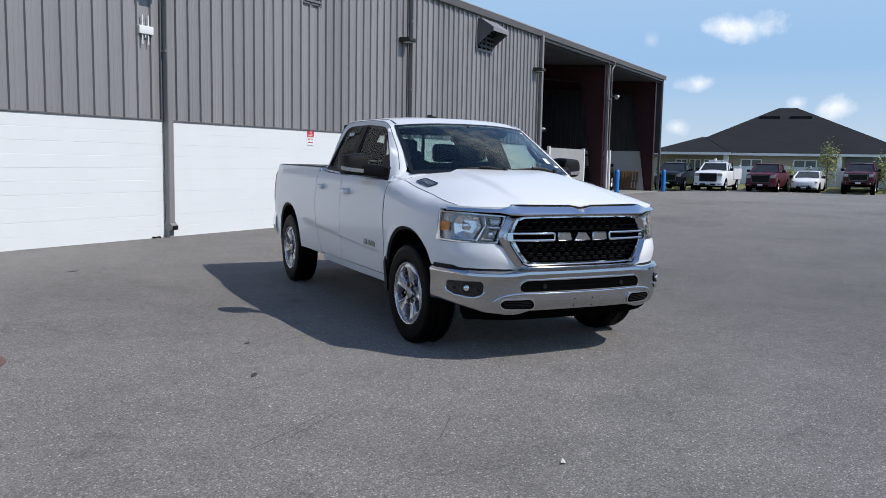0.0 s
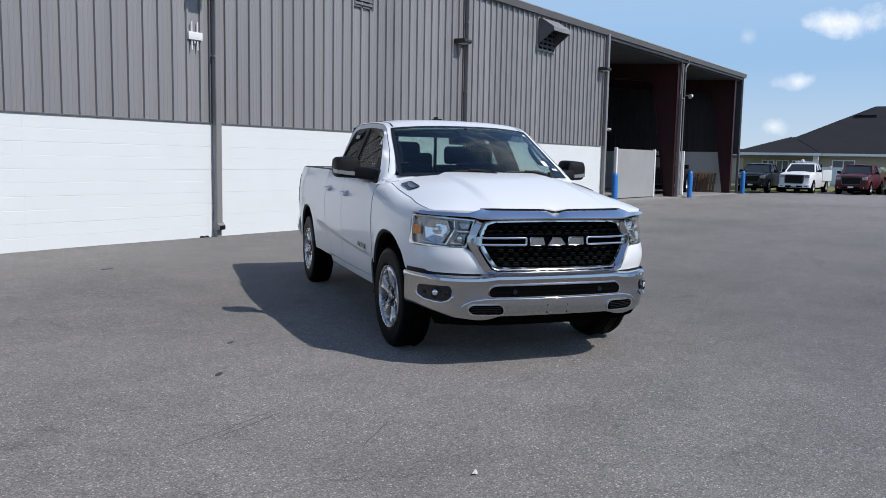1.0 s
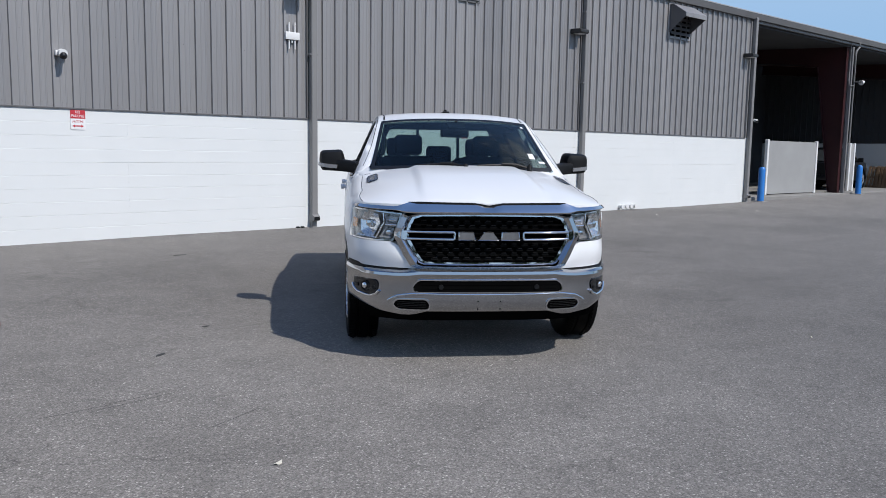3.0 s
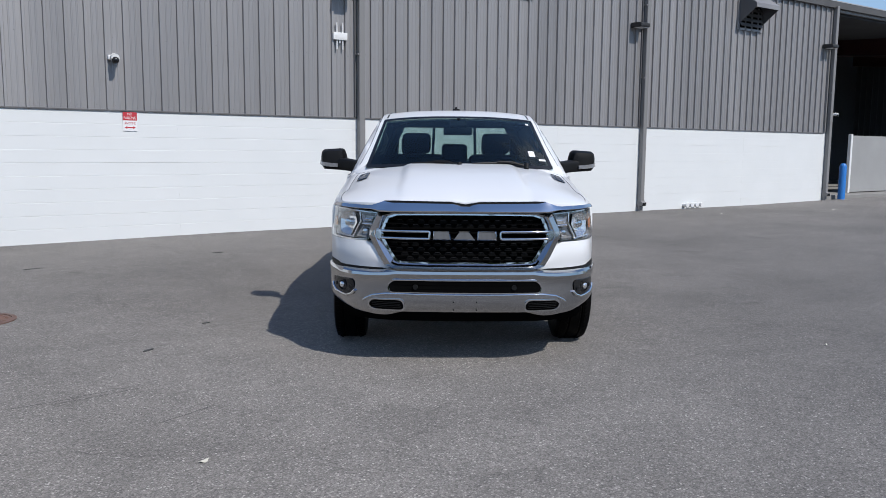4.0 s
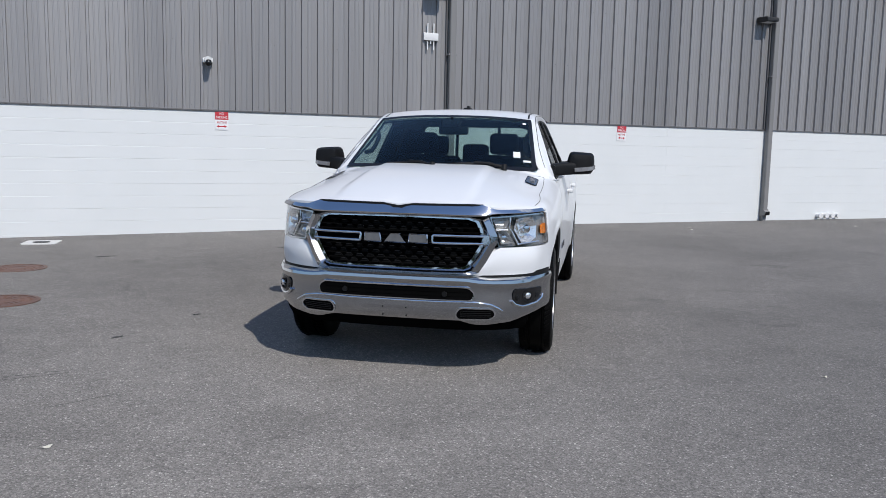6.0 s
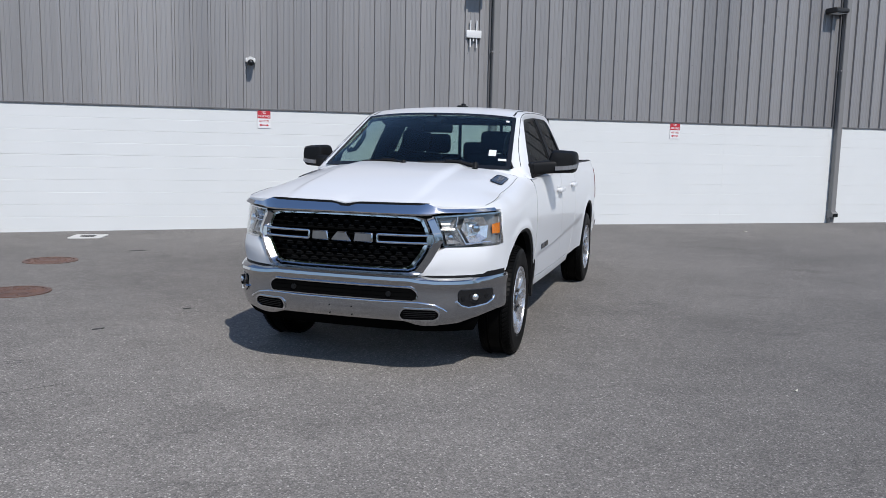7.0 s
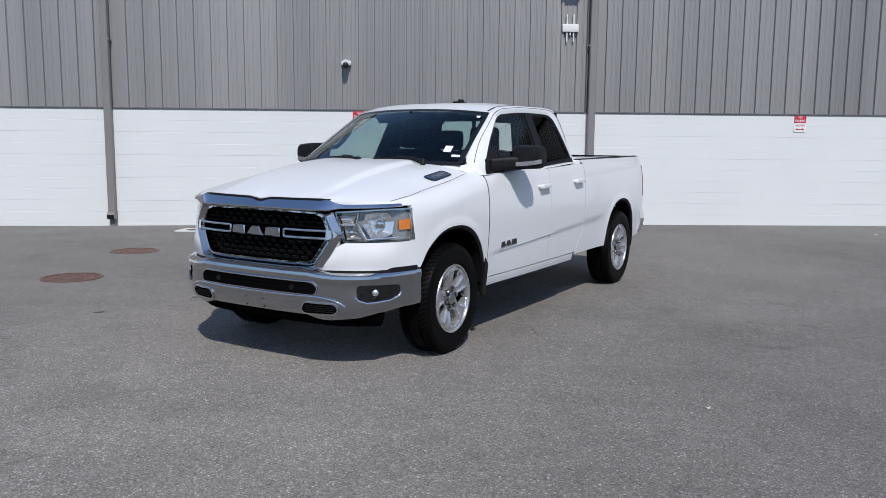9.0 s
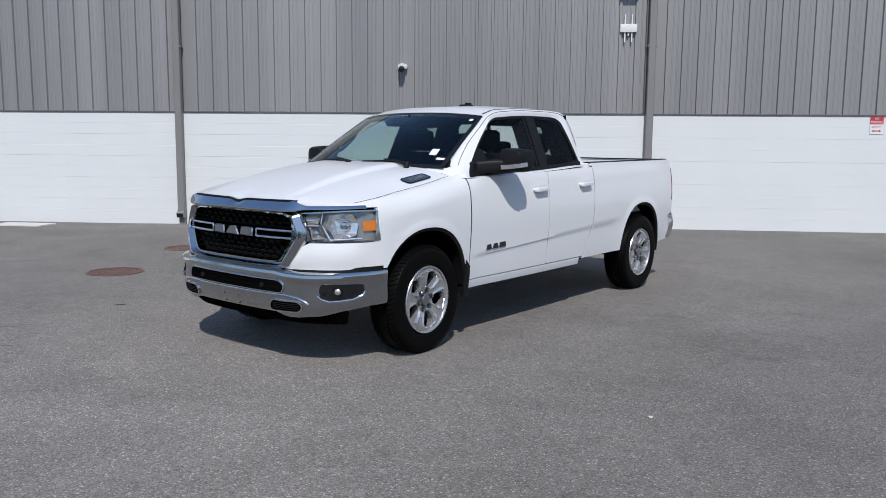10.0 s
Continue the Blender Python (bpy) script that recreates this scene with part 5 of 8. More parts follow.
for s in (1, -1):
    inner = [(s * glass_x(z), y, z) for y, z in INNER]
    outer = [(s * x, y, z) for x, y, z in OUTER]
    mid = [((o[0] * 0.45 + i[0] * 0.55) + s * 0.012, o[1] * 0.45 + i[1] * 0.55, o[2] * 0.45 + i[2] * 0.55) for o, i in zip(outer, inner)]
    b = empty_bm()
    ring(b, outer, mid, (-s * 0.05, 0, 0))
    ring(b, mid, inner, (-s * 0.05, 0, 0))
    bmesh.ops.remove_doubles(b, verts=b.verts, dist=0.0005)
    frame_ob = part("cab_side_frame", b, PAINT, truck, "white pillars and roof rail", smooth=50)
    # dark shut line of the door frames
    b = empty_bm()
    sweep(b, [tuple(Vector(o).lerp(Vector(m), 0.42) + Vector((s * 0.0005, 0, 0))) for o, m in zip(outer[3:35], mid[3:35])], 0.0028, 6)
    part("frame_shut_line", b, BLACK, truck)
    # black rubber round the windows
    b = empty_bm()
    cy, cz = 1.4, 1.5
    inn2 = [(s * (glass_x(z) - 0.002), y + (0.030 if y < 0.9 else -0.032 if y > 2.0 else 0), z + (0.022 if z < 1.4 else -0.024 if z > 1.66 else 0)) for y, z in INNER]
    ring(b, [(p[0] + s * 0.003, p[1], p[2]) for p in inner], inn2, (-s * 0.03, 0, 0))
    part("window_seal", b, BLACK, truck, smooth=40)
    # black moulding along the belt line
    b = empty_bm()
    shell(b, [[(s * (glass_x(lerp_table([(0.5, 1.256), (1.0, 1.270), (1.5, 1.286), (2.05, 1.316), (2.26, 1.333)], y) + dz) + 0.010), y, lerp_table([(0.5, 1.256), (1.0, 1.270), (1.5, 1.286), (2.05, 1.316), (2.26, 1.333)], y) + dz) for dz in (-0.012, 0.004, 0.022)] for y in even(0.53, 2.255, 14)], (-s, 0, 0), 0.02)
    part("belt_moulding", b, BLACK, truck, smooth=40)
    # black B pillar
    b = empty_bm()
    shell(b, [[(s * (glass_x(z) + 0.001), y0 + 0.04 * (z - 1.29) / 0.45 + 1.615, z) for z in even(1.283, 1.748, 5)] for y0 in (-0.055, -0.02, 0.02, 0.055)], (-s, 0, 0), 0.04)
    part("b_pillar", b, BLACK, truck, smooth=30)
    # slim bars inside the pillar's edges
    for y0 in (-0.08, 0.08):
        b = empty_bm()
        shell(b, [[(s * (glass_x(z) - 0.006), y0 + q + 0.04 * (z - 1.29) / 0.45 + 1.615, z) for z in even(1.292, 1.742, 4)] for q in (-0.012, 0.012)], (-s, 0, 0), 0.02)
        part("window_channel", b, BLACK, truck)
    # door glass: front pane and rear pane
    def pane(name, ya, yb, mat=SIDE_GLASS, label="clear door glass"):
        g = []
        for t in even(0, 1, 10):
            row = []
            for q in even(0, 1, 6):
                z = 1.262 + 0.483 * q
                lo = max(ya(z), smooth_table([(1.26, 0.52), (1.335, 0.56), (1.50, 0.755), (1.632, 0.94), (1.69, 1.03), (1.75, 1.2)], z))
                hi = min(yb(z), smooth_table([(1.28, 2.25), (1.335, 2.245), (1.40, 2.245), (1.57, 2.215), (1.70, 2.175), (1.75, 2.10)], z))
                row.append((s * (glass_x(z) - 0.010), lo + (hi - lo) * t, z))
            g.append(row)
        bb = empty_bm()
        shell(bb, g, (-s, 0, 0), 0.004)
        ob = part(name, bb, mat, truck, label, smooth=40)
    lean = lambda z: 0.04 * (z - 1.29) / 0.45 + 1.615
    pane("front_window", lambda z: 0.0, lambda z: lean(z) - 0.05)
    pane("rear_window", lambda z: lean(z) + 0.05, lambda z: 9.0, PRIVACY_GLASS, "dark tinted rear door glass")
    # white corner between hood, fender and pillar
    b = empty_bm()
    foot = [(0.715, 0.358, 1.319), (0.775, 0.40, 1.322), (0.80, 0.44, 1.330), (0.845, 0.452, 1.312), (0.89, 0.455, 1.290), (side_x(0.457, 1.268) - 0.006, 0.457, 1.268)]
    rows = []
    for u, f in zip((0.745, 0.80, 0.85, 0.90, 0.95, 1.0), foot):
        h = Vector(hood_point(u, 1.0)) + Vector((0, -0.012, -0.001))
        rows.append([tuple(Vector((s * (h.x + (f[0] - h.x) * t), h.y + (f[1] - h.y) * t, h.z + (f[2] - h.z) * t))) for t in (0, 0.35, 0.7, 1)])
    shell(b, rows, (0, 0, -1), 0.04)
    part("cowl_corner", b, PAINT, truck, smooth=50)
    # mirror on an arm
    b = empty_bm()
    prof = rounded([(-0.085, -0.02), (0.085, -0.015), (0.085, 0.06), (0.04, 0.075), (-0.085, 0.065)], 0.025, 3)
    rows = []
    for x, k, dz, dy in ((0.86, 0.9, 1.291, 0.66), (0.90, 0.92, 1.295, 0.70), (0.96, 0.90, 1.304, 0.755), (1.02, 0.88, 1.309, 0.80), (1.08, 0.86, 1.312, 0.84), (1.14, 0.82, 1.314, 0.865), (1.185, 0.7, 1.318, 0.885)):
        rows.append([b.verts.new((s * x, dy + u * k, dz + v * 1.15)) for u, v in prof])
    for r0, r1 in zip(rows, rows[1:]):
        for k in range(len(prof)):
            b.faces.new((r0[k], r0[(k + 1) % len(prof)], r1[(k + 1) % len(prof)], r1[k]))
    b.faces.new(rows[0]); b.faces.new(list(reversed(rows[-1])))
    arm = part("door_mirror", b, BLACK, truck, "black folding door mirror", smooth=40)
    b = empty_bm()
    face = rounded([(0.985, 1.286), (1.195, 1.292), (1.215, 1.375), (1.203, 1.466), (1.012, 1.478), (0.988, 1.40)], [0.02, 0.035, 0.04, 0.035, 0.03, 0.02], 4)
    cx, cz = 1.10, 1.380
    rows = []
    for y, k in ((0.965, 0.97), (0.93, 1.0), (0.86, 1.0), (0.80, 0.95), (0.77, 0.82), (0.76, 0.5)):
        rows.append([b.verts.new((s * (cx + (u - cx) * k), y + 0.05 * (u - cx), cz - (1 - k) * 0.02 + (v - cz) * k)) for u, v in face])
    for r0, r1 in zip(rows, rows[1:]):
        for k in range(len(face)):
            b.faces.new((r0[k], r0[(k + 1) % len(face)], r1[(k + 1) % len(face)], r1[k]))
    b.faces.new(rows[0]); b.faces.new(list(reversed(rows[-1])))
    part("mirror_housing", b, BLACK, arm, smooth=45)
    b = empty_bm()
    plate(b, [(s * (cx + (u - cx) * 0.9), 0.967 + 0.05 * (u - cx), cz + (v - cz) * 0.88) for u, v in face], (0, 0.003, 0))
    part("mirror_glass", b, CHROME, arm)
    # pale turn-signal strip along the lower front edge
    b = empty_bm()
    strip = [(1.06, 1.312, 0.766), (1.12, 1.316, 0.773), (1.17, 1.322, 0.787), (1.203, 1.328, 0.825), (1.222, 1.336, 0.88)]
    shell(b, [[(s * x, y - 0.034, z), (s * (x - 0.003), y - 0.036, z + 0.032)] for x, z, y in strip], (-s * 0.3, 1, 0), 0.02)
    part("signal_strip", b, SIGNAL_CLEAR, arm, "silvery clear turn signal strip")
    b = empty_bm()
    box(b, s * 0.865, s * 0.905, 0.57, 0.78, 1.250, 1.37, 0.012)
    part("mirror_mount", b, BLACK, arm)
    # small printed sticker in one rear window
    if s < 0:
        for k in range(3):
            b = empty_bm()
            plate(b, [(s * (glass_x(z) - 0.004), y, z) for y, z in ((1.90 + 0.05 * k, 1.655), (1.935 + 0.05 * k, 1.655), (1.950 + 0.05 * k, 1.690), (1.915 + 0.05 * k, 1.690))], (-s * 0.001, 0, 0))
            part("window_sticker", b, PAPER, truck, "small pale window sticker")
    # black sail piece in the front window corner
    b = empty_bm()
    plate(b, [(s * (glass_x(z) + 0.002), y, z) for y, z in ((0.53, 1.262), (0.82, 1.268), (0.80, 1.46), (0.745, 1.478), (0.57, 1.335))], (-s * 0.03, 0, 0))
    part("window_corner", b, BLACK, truck)

# roof
def roof_point(u, v):
    a = abs(u)
    edge = [(0.680, 1.05, 1.738), (0.670, 1.22, 1.785), (0.664, 1.55, 1.808), (0.664, 2.02, 1.812), (0.668, 2.23, 1.800), (0.684, 2.335, 1.755)]
    t = v * 5
    i = min(4, int(t))
    f = t - i
    e = [edge[i][k] + (edge[i + 1][k] - edge[i][k]) * f for k in range(3)]
    dz = (0.037 if 0 < v < 1 else 0.033) * (1 - a ** 2.6)
    dy = -0.12 * (1 - a * a) * (1 - min(1, v / 0.5)) + 0.06 * (1 - a * a) * max(0, (v - 0.7) / 0.3)
    return (e[0] * u, e[1] + dy, e[2] + dz)
b = empty_bm()
ru = [-1, -0.97, -0.92, -0.85, -0.7, -0.5, -0.25, 0, 0.25, 0.5, 0.7, 0.85, 0.92, 0.97, 1]
shell(b, [[roof_point(u, v) for v in even(0, 1, 15)] for u in ru], (0, 0, -1), 0.04)
roof_ob = part("cab_roof", b, PAINT, truck, "white roof panel", smooth=50)
for s in (1, -1):
    b = empty_bm()
    shell(b, [[tuple(Vector(roof_point(s * u, v)) + Vector((0, 0, 0.002))) for u in (0.925, 0.945)] for v in even(0.02, 0.98, 15)], (0, 0, -1), 0.004)
    part("roof_seam", b, BLACK, roof_ob)
b = empty_bm()
box(b, -0.035, 0.035, 1.60, 1.74, 1.838, 1.866, 0.012, 2)
box(b, -0.012, 0.012, 1.66, 1.74, 1.86, 1.885, 0.006, 2)
part("roof_antenna", b, BLACK, roof_ob, "small black roof antenna", smooth=40)

# windscreen
def screen_point(u, v, lift=0.0):
    a = abs(u)
    lo = (0.79 * u, 0.375 - 0.19 * (1 - a * a), 1.318 + 0.012 * (1 - a * a))
    tp = roof_point(u * 0.985, 0.0)
    p = [lo[k] + (tp[k] - lo[k]) * v for k in range(3)]
    bow = 0.035 * math.sin(math.pi * v) * (1 - a ** 4)
    return (p[0], p[1] - bow - lift * 0.7, p[2] + bow * 0.4 + lift * 0.7)
b = empty_bm()
shell(b, [[screen_point(u, v) for v in even(0, 0.985, 8)] for u in even(-0.985, 0.985, 20)], (0, 0.7, -0.7), 0.005)
screen = part("windscreen", b, WINDSCREEN, truck, "clear windscreen glass", smooth=60)
# dark printed border of the glass
for lo, hi, ua, ub in ((0.0, 0.055, -0.98, 0.98), (0.94, 0.985, -0.98, 0.98)):
    b = empty_bm()
    shell(b, [[screen_point(u, v, 0.002) for v in (lo, (lo + hi) / 2, hi)] for u in even(ua, ub, 20)], (0, 0.7, -0.7), 0.001)
    part("screen_border", b, GLOSS_BLACK, screen)
for s in (1, -1):
    b = empty_bm()
    shell(b, [[screen_point(s * u, v, 0.002) for v in even(0.05, 0.95, 8)] for u in (0.945, 0.965, 0.985)], (0, 0.7, -0.7), 0.001)
    part("screen_border", b, GLOSS_BLACK, screen)
# sun-visor tint and the sensor patch at the top middle
b = empty_bm()
plate(b, [screen_point(u, v, -0.012) for u, v in ((-0.12, 0.94), (0.12, 0.94), (0.10, 0.80), (-0.10, 0.80))], (0, 0.05, -0.02))
part("sensor_cover", b, BLACK, screen)
# stickers on the glass
for u, v, du, dv in ((0.80, 0.26, 0.035, 0.10), (0.90, 0.155, 0.038, 0.035), (0.895, 0.88, 0.02, 0.035)):
    b = empty_bm()
    plate(b, [screen_point(u + q, v + w, 0.0025) for q, w in ((-du, -dv / 2), (du, -dv / 2), (du, dv / 2), (-du, dv / 2))], (0, 0.0007, -0.0007))
    part("paper_sticker", b, PAPER, screen, "small white paper sticker")
# cowl and wipers
b = empty_bm()
shell(b, [[(0.68 * u, 0.345 - 0.19 * (1 - u * u) - 0.10 + 0.16 * v, 1.285 + 0.020 * v + 0.03 * (1 - u * u)) for v in (0, 0.5, 1)] for u in even(-1, 1, 16)], (0, 0, -1), 0.06)
part("cowl", b, BLACK, truck, "black plastic cowl below the windscreen")
for u0, u1 in ((-0.50, -0.04), (0.12, 0.66)):
    b = empty_bm()
    path = [Vector(screen_point(u0 + (u1 - u0) * t, 0.032 + 0.022 * math.sin(math.pi * t), 0.018)) for t in even(0, 1, 8)]
    sweep(b, path, 0.011, 6)
    sweep(b, [path[4] + Vector((0, -0.012, 0.012)), path[6] + Vector((0.01, -0.025, 0.012)), path[8] + Vector((0.02, -0.05, -0.01))], 0.010, 6)
    rod(b, path[-1] + Vector((0.02, -0.06, -0.03)), path[-1] + Vector((0.02, -0.045, 0.012)), 0.022, 10)
    part("wiper", b, BLACK, truck, smooth=40)

# cab rear wall with its three-part window
for s in (1, -1):
    b = empty_bm()
    plate(b, [(s * 0.684, 2.335, 1.755), (s * 0.872, 2.365, 1.30), (s * 0.66, 2.39, 1.30), (s * 0.60, 2.345, 1.745)], (0, -0.04, 0))
    part("rear_pillar", b, PAINT, truck, smooth=30)
b = empty_bm()
box(b, -0.94, 0.94, 2.30, 2.345, 0.50, 1.335, 0.01)
part("cab_rear_wall", b, PAINT, truck)
def rear_glass(x, q):
    return (x * (1 - 0.07 * q), 2.385 - 0.045 * q, 1.335 + 0.41 * q)
for xa, xb in ((-0.68, -0.24), (-0.22, 0.22), (0.24, 0.68)):
    b = empty_bm()
    plate(b, [rear_glass(xa, 0.03), rear_glass(xb, 0.03), rear_glass(xb, 0.97), rear_glass(xa, 0.97)], (0, -0.004, 0))
    g = part("rear_screen_pane", b, REAR_GLASS, truck)
for xa, xb in ((-0.70, -0.66), (-0.245, -0.215), (0.215, 0.245), (0.66, 0.70)):
    b = empty_bm()
    plate(b, [rear_glass(xa, 0.0), rear_glass(xb, 0.0), rear_glass(xb, 1.0), rear_glass(xa, 1.0)], (0, -0.025, 0))
    part("rear_screen_bar", b, BLACK, truck)
for qa, qb in ((-0.02, 0.05), (0.95, 1.04)):
    b = empty_bm()
    plate(b, [rear_glass(-0.70, qa), rear_glass(0.70, qa), rear_glass(0.70, qb), rear_glass(-0.70, qb)], (0, -0.025, 0))
    part("rear_screen_bar", b, BLACK, truck)

# dark lining round the rear window, inside the cab
b = empty_bm()
ring(b, [(-0.74, 2.30, 1.30), (0.74, 2.30, 1.30), (0.70, 2.27, 1.775), (-0.70, 2.27, 1.775)], [(-0.60, 2.30, 1.345), (0.60, 2.30, 1.345), (0.575, 2.27, 1.700), (-0.575, 2.27, 1.700)], (0, 0.03, 0))
part("rear_window_lining", b, INTERIOR, truck)

# interior
b = empty_bm()
shell(b, [[(0.80 * u, 0.33 + 0.5 * v - 0.12 * (1 - u * u) * (1 - v), 1.245 + 0.045 * math.sin(math.pi * v) - 0.06 * v * v) for v in even(0, 1, 6)] for u in even(-1, 1, 12)], (0, 0, -1), 0.35)
part("dashboard", b, INTERIOR, truck, "dark grey dashboard", smooth=40)
b = empty_bm()
box(b, -0.84, 0.84, 0.5, 2.28, 0.50, 0.56)
part("cabin_floor", b, INTERIOR, truck)
for s in (1, -1):
    b = empty_bm()
    box(b, s * 0.86, s * 0.905, 0.5, 2.26, 0.5, 1.245, 0.01)
    part("door_lining", b, INTERIOR, truck)
    # lining of the roof sides and of the pillars between the doors
    b = empty_bm()
    shell(b, [[(s * 0.665, y, 1.765), (s * 0.640, y, 1.70), (s * 0.600, y, 1.660), (s * 0.545, y, 1.675), (s * 0.50, y, 1.735)] for y in even(1.24, 2.28, 8)], (0, 0, 1), 0.012)
    part("roof_side_lining", b, INTERIOR, truck, smooth=40)
    b = empty_bm()
    shell(b, [[(s * (glass_x(z) - 0.030), 1.615 + q + 0.04 * (z - 1.29) / 0.45, z) for z in even(1.25, 1.70, 4)] for q in (-0.085, -0.03, 0.03, 0.085)], (-s, 0, 0), 0.12)
    part("pillar_trim", b, INTERIOR, truck, smooth=40)
    b = empty_bm()
    shell(b, [[(s * (glass_x(z) - 0.035), 2.17 + q - 0.10 * (z - 1.29), z) for z in even(1.25, 1.72, 4)] for q in (-0.03, 0.04, 0.12)], (-s, 0, 0), 0.16)
    part("pillar_trim", b, INTERIOR, truck, smooth=40)
# headliner, its grey taken near black to hold the darkness under the roof
b = empty_bm()
shell(b, [[tuple(Vector(roof_point(u, v)) - Vector((0, 0, 0.045))) for v in even(0.0, 0.97, 5)] for u in even(-0.97, 0.97, 8)], (0, 0, -1), 0.01)
part("headliner", b, surface("headliner_with_shade", (0.020, 0.020, 0.0195), (0.015, 0.015, 0.0148), 3.0, 0.9, fine=120, spec=0.05), truck, smooth=40)

def seat(cx, y, w, back_h, head=True):
    b = empty_bm()
    box(b, cx - w / 2, cx + w / 2, y - 0.48, y, 0.78, 0.94, 0.05, 3)
    part("seat_cushion", b, SEAT_CLOTH, truck, smooth=50)
    b = empty_bm()
    box(b, cx - w / 2, cx + w / 2, -0.07, 0.07, 0.0, back_h, 0.06, 3)
    b.transform(Matrix.Translation((0, y + 0.02, 0.88)) @ Matrix.Rotation(radians(-14), 4, "X"))
    part("seat_back", b, SEAT_CLOTH, truck, smooth=50)
    if head:
        yy, zz = y + 0.02 + 0.255 * back_h, 0.88 + 0.97 * back_h
        b = empty_bm()
        box(b, cx - 0.135, cx + 0.135, yy - 0.05, yy + 0.06, zz + 0.01, zz + 0.205, 0.055, 3)
        part("headrest", b, SEAT_CLOTH, truck, smooth=50)
        b = empty_bm()
        for q in (-0.06, 0.06):
            rod(b, (cx + q, yy, zz - 0.06), (cx + q, yy, zz + 0.06), 0.007, 8)
        part("headrest_post", b, CHROME_SOFT, truck)
seat(0.38, 1.30, 0.52, 0.56)
seat(-0.38, 1.30, 0.52, 0.56)
b = empty_bm()
box(b, -0.11, 0.11, 0.75, 1.35, 0.6, 1.06, 0.04, 2)
part("centre_console", b, INTERIOR, truck, smooth=40)
seat(-0.42, 2.06, 0.54, 0.54)
seat(0.42, 2.06, 0.54, 0.54)
seat(0.0, 2.06, 0.36, 0.46)
# steering wheel on the truck's left, column and rim
b = empty_bm()
sweep(b, [(0.38 + 0.185 * math.cos(a), 0.0 + 0.0, 0.185 * math.sin(a)) for a in even(0, 2 * math.pi, 24)], 0.014, 8)
box(b, 0.30, 0.46, -0.01, 0.02, -0.07, 0.06, 0.02, 2)
for q in (-1, 1):
    rod(b, (0.38 + q * 0.07, 0, 0.0), (0.38 + q * 0.175, 0, 0.02), 0.014, 8)
b.transform(Matrix.Translation((0, 0.86, 1.14)) @ Matrix.Rotation(radians(-24), 4, "X"))
part("steering_wheel", b, INTERIOR, truck, "dark leather steering wheel", smooth=50)
b = empty_bm()
rod(b, (0.38, 0.86, 1.14), (0.38, 0.6, 1.02), 0.035, 12)
part("steering_column", b, INTERIOR, truck)
# inner mirror and grab handles
b = empty_bm()
box(b, -0.13, 0.13, 0.93, 0.965, 1.60, 1.675, 0.02, 3)
rod(b, (0, 0.94, 1.66), (0, 0.86, 1.745), 0.012, 8)
part("inner_mirror", b, BLACK, truck, smooth=50)
for s in (1, -1):
    b = empty_bm()
    sweep(b, [(s * 0.695, 0.63, 1.435), (s * 0.66, 0.69, 1.445), (s * 0.645, 0.76, 1.50), (s * 0.635, 0.83, 1.56), (s * 0.65, 0.87, 1.60), (s * 0.675, 0.86, 1.61)], 0.019, 8)
    part("grab_handle", b, BLACK, truck, smooth=50)
    b = empty_bm()
    plate(b, [(s * 0.775, 0.42, 1.335), (s * 0.70, 0.70, 1.50), (s * 0.655, 0.95, 1.66), (s * 0.645, 1.05, 1.715), (s * 0.665, 1.06, 1.70), (s * 0.74, 0.77, 1.49), (s * 0.82, 0.52, 1.33)], (-s * 0.02, 0.01, 0))
    part("pillar_lining", b, INTERIOR, truck)

# bed
b = empty_bm()
box(b, -0.82, 0.82, 2.36, 4.26, 0.76, 0.80)
part("bed_floor", b, BLACK, truck)
b = empty_bm()
box(b, -0.90, 0.90, 2.40, 2.43, 0.52, 1.325, 0.008)
part("bed_front_wall", b, PAINT, truck)
b = empty_bm()
box(b, -0.80, 0.80, 4.26, 4.325, 0.72, 1.335, 0.02, 2)
part("tailgate", b, PAINT, truck, "white closed tailgate", smooth=40)
b = empty_bm()
box(b, -0.80, 0.80, 4.25, 4.32, 1.338, 1.352, 0.006)
part("tailgate_cap", b, BLACK, truck)
b = empty_bm()
shell(b, [[(x * (1 - 1.6 * (z - 0.63) ** 2), 4.49 - 0.20 * abs(x / 0.97) ** 4 - 0.9 * (z - 0.64) ** 2, z) for z in (0.46, 0.50, 0.55, 0.61, 0.67, 0.72, 0.76)] for x in even(-0.955, 0.955, 28)], (0, -1, 0), 0.12)
part("rear_bumper", b, CHROME, truck, "chrome rear step bumper", smooth=40)
# dark structure under and inside the body, seen through seams and arches
b = empty_bm()
box(b, -0.50, 0.50, -0.80, 0.40, 0.42, 1.05)
box(b, -0.86, 0.86, -0.55, -0.47, 0.62, 1.03)
box(b, -0.86, 0.86, 0.42, 0.50, 0.46, 1.20)
part("engine_bay", b, LINER, truck)
b = empty_bm()
box(b, -0.90, 0.90, 0.48, 2.32, 0.43, 0.50)
box(b, -0.78, 0.78, 2.4, 4.25, 0.62, 0.74)
part("underbody", b, LINER, truck)
b = empty_bm()
for s in (1, -1):
    box(b, s * 0.40, s * 0.50, -0.75, 4.30, 0.34, 0.48)
part("chassis_rails", b, DARK_METAL, truck)
b = empty_bm()
rod(b, (-0.80, REAR_Y, AXLE_Z), (0.80, REAR_Y, AXLE_Z), 0.045, 14)
bmesh.ops.create_uvsphere(b, u_segments=16, v_segments=10, radius=0.14, matrix=Matrix.Translation((0.05, REAR_Y, AXLE_Z)))
rod(b, (-0.80, FRONT_Y, AXLE_Z), (0.80, FRONT_Y, AXLE_Z), 0.035, 14)
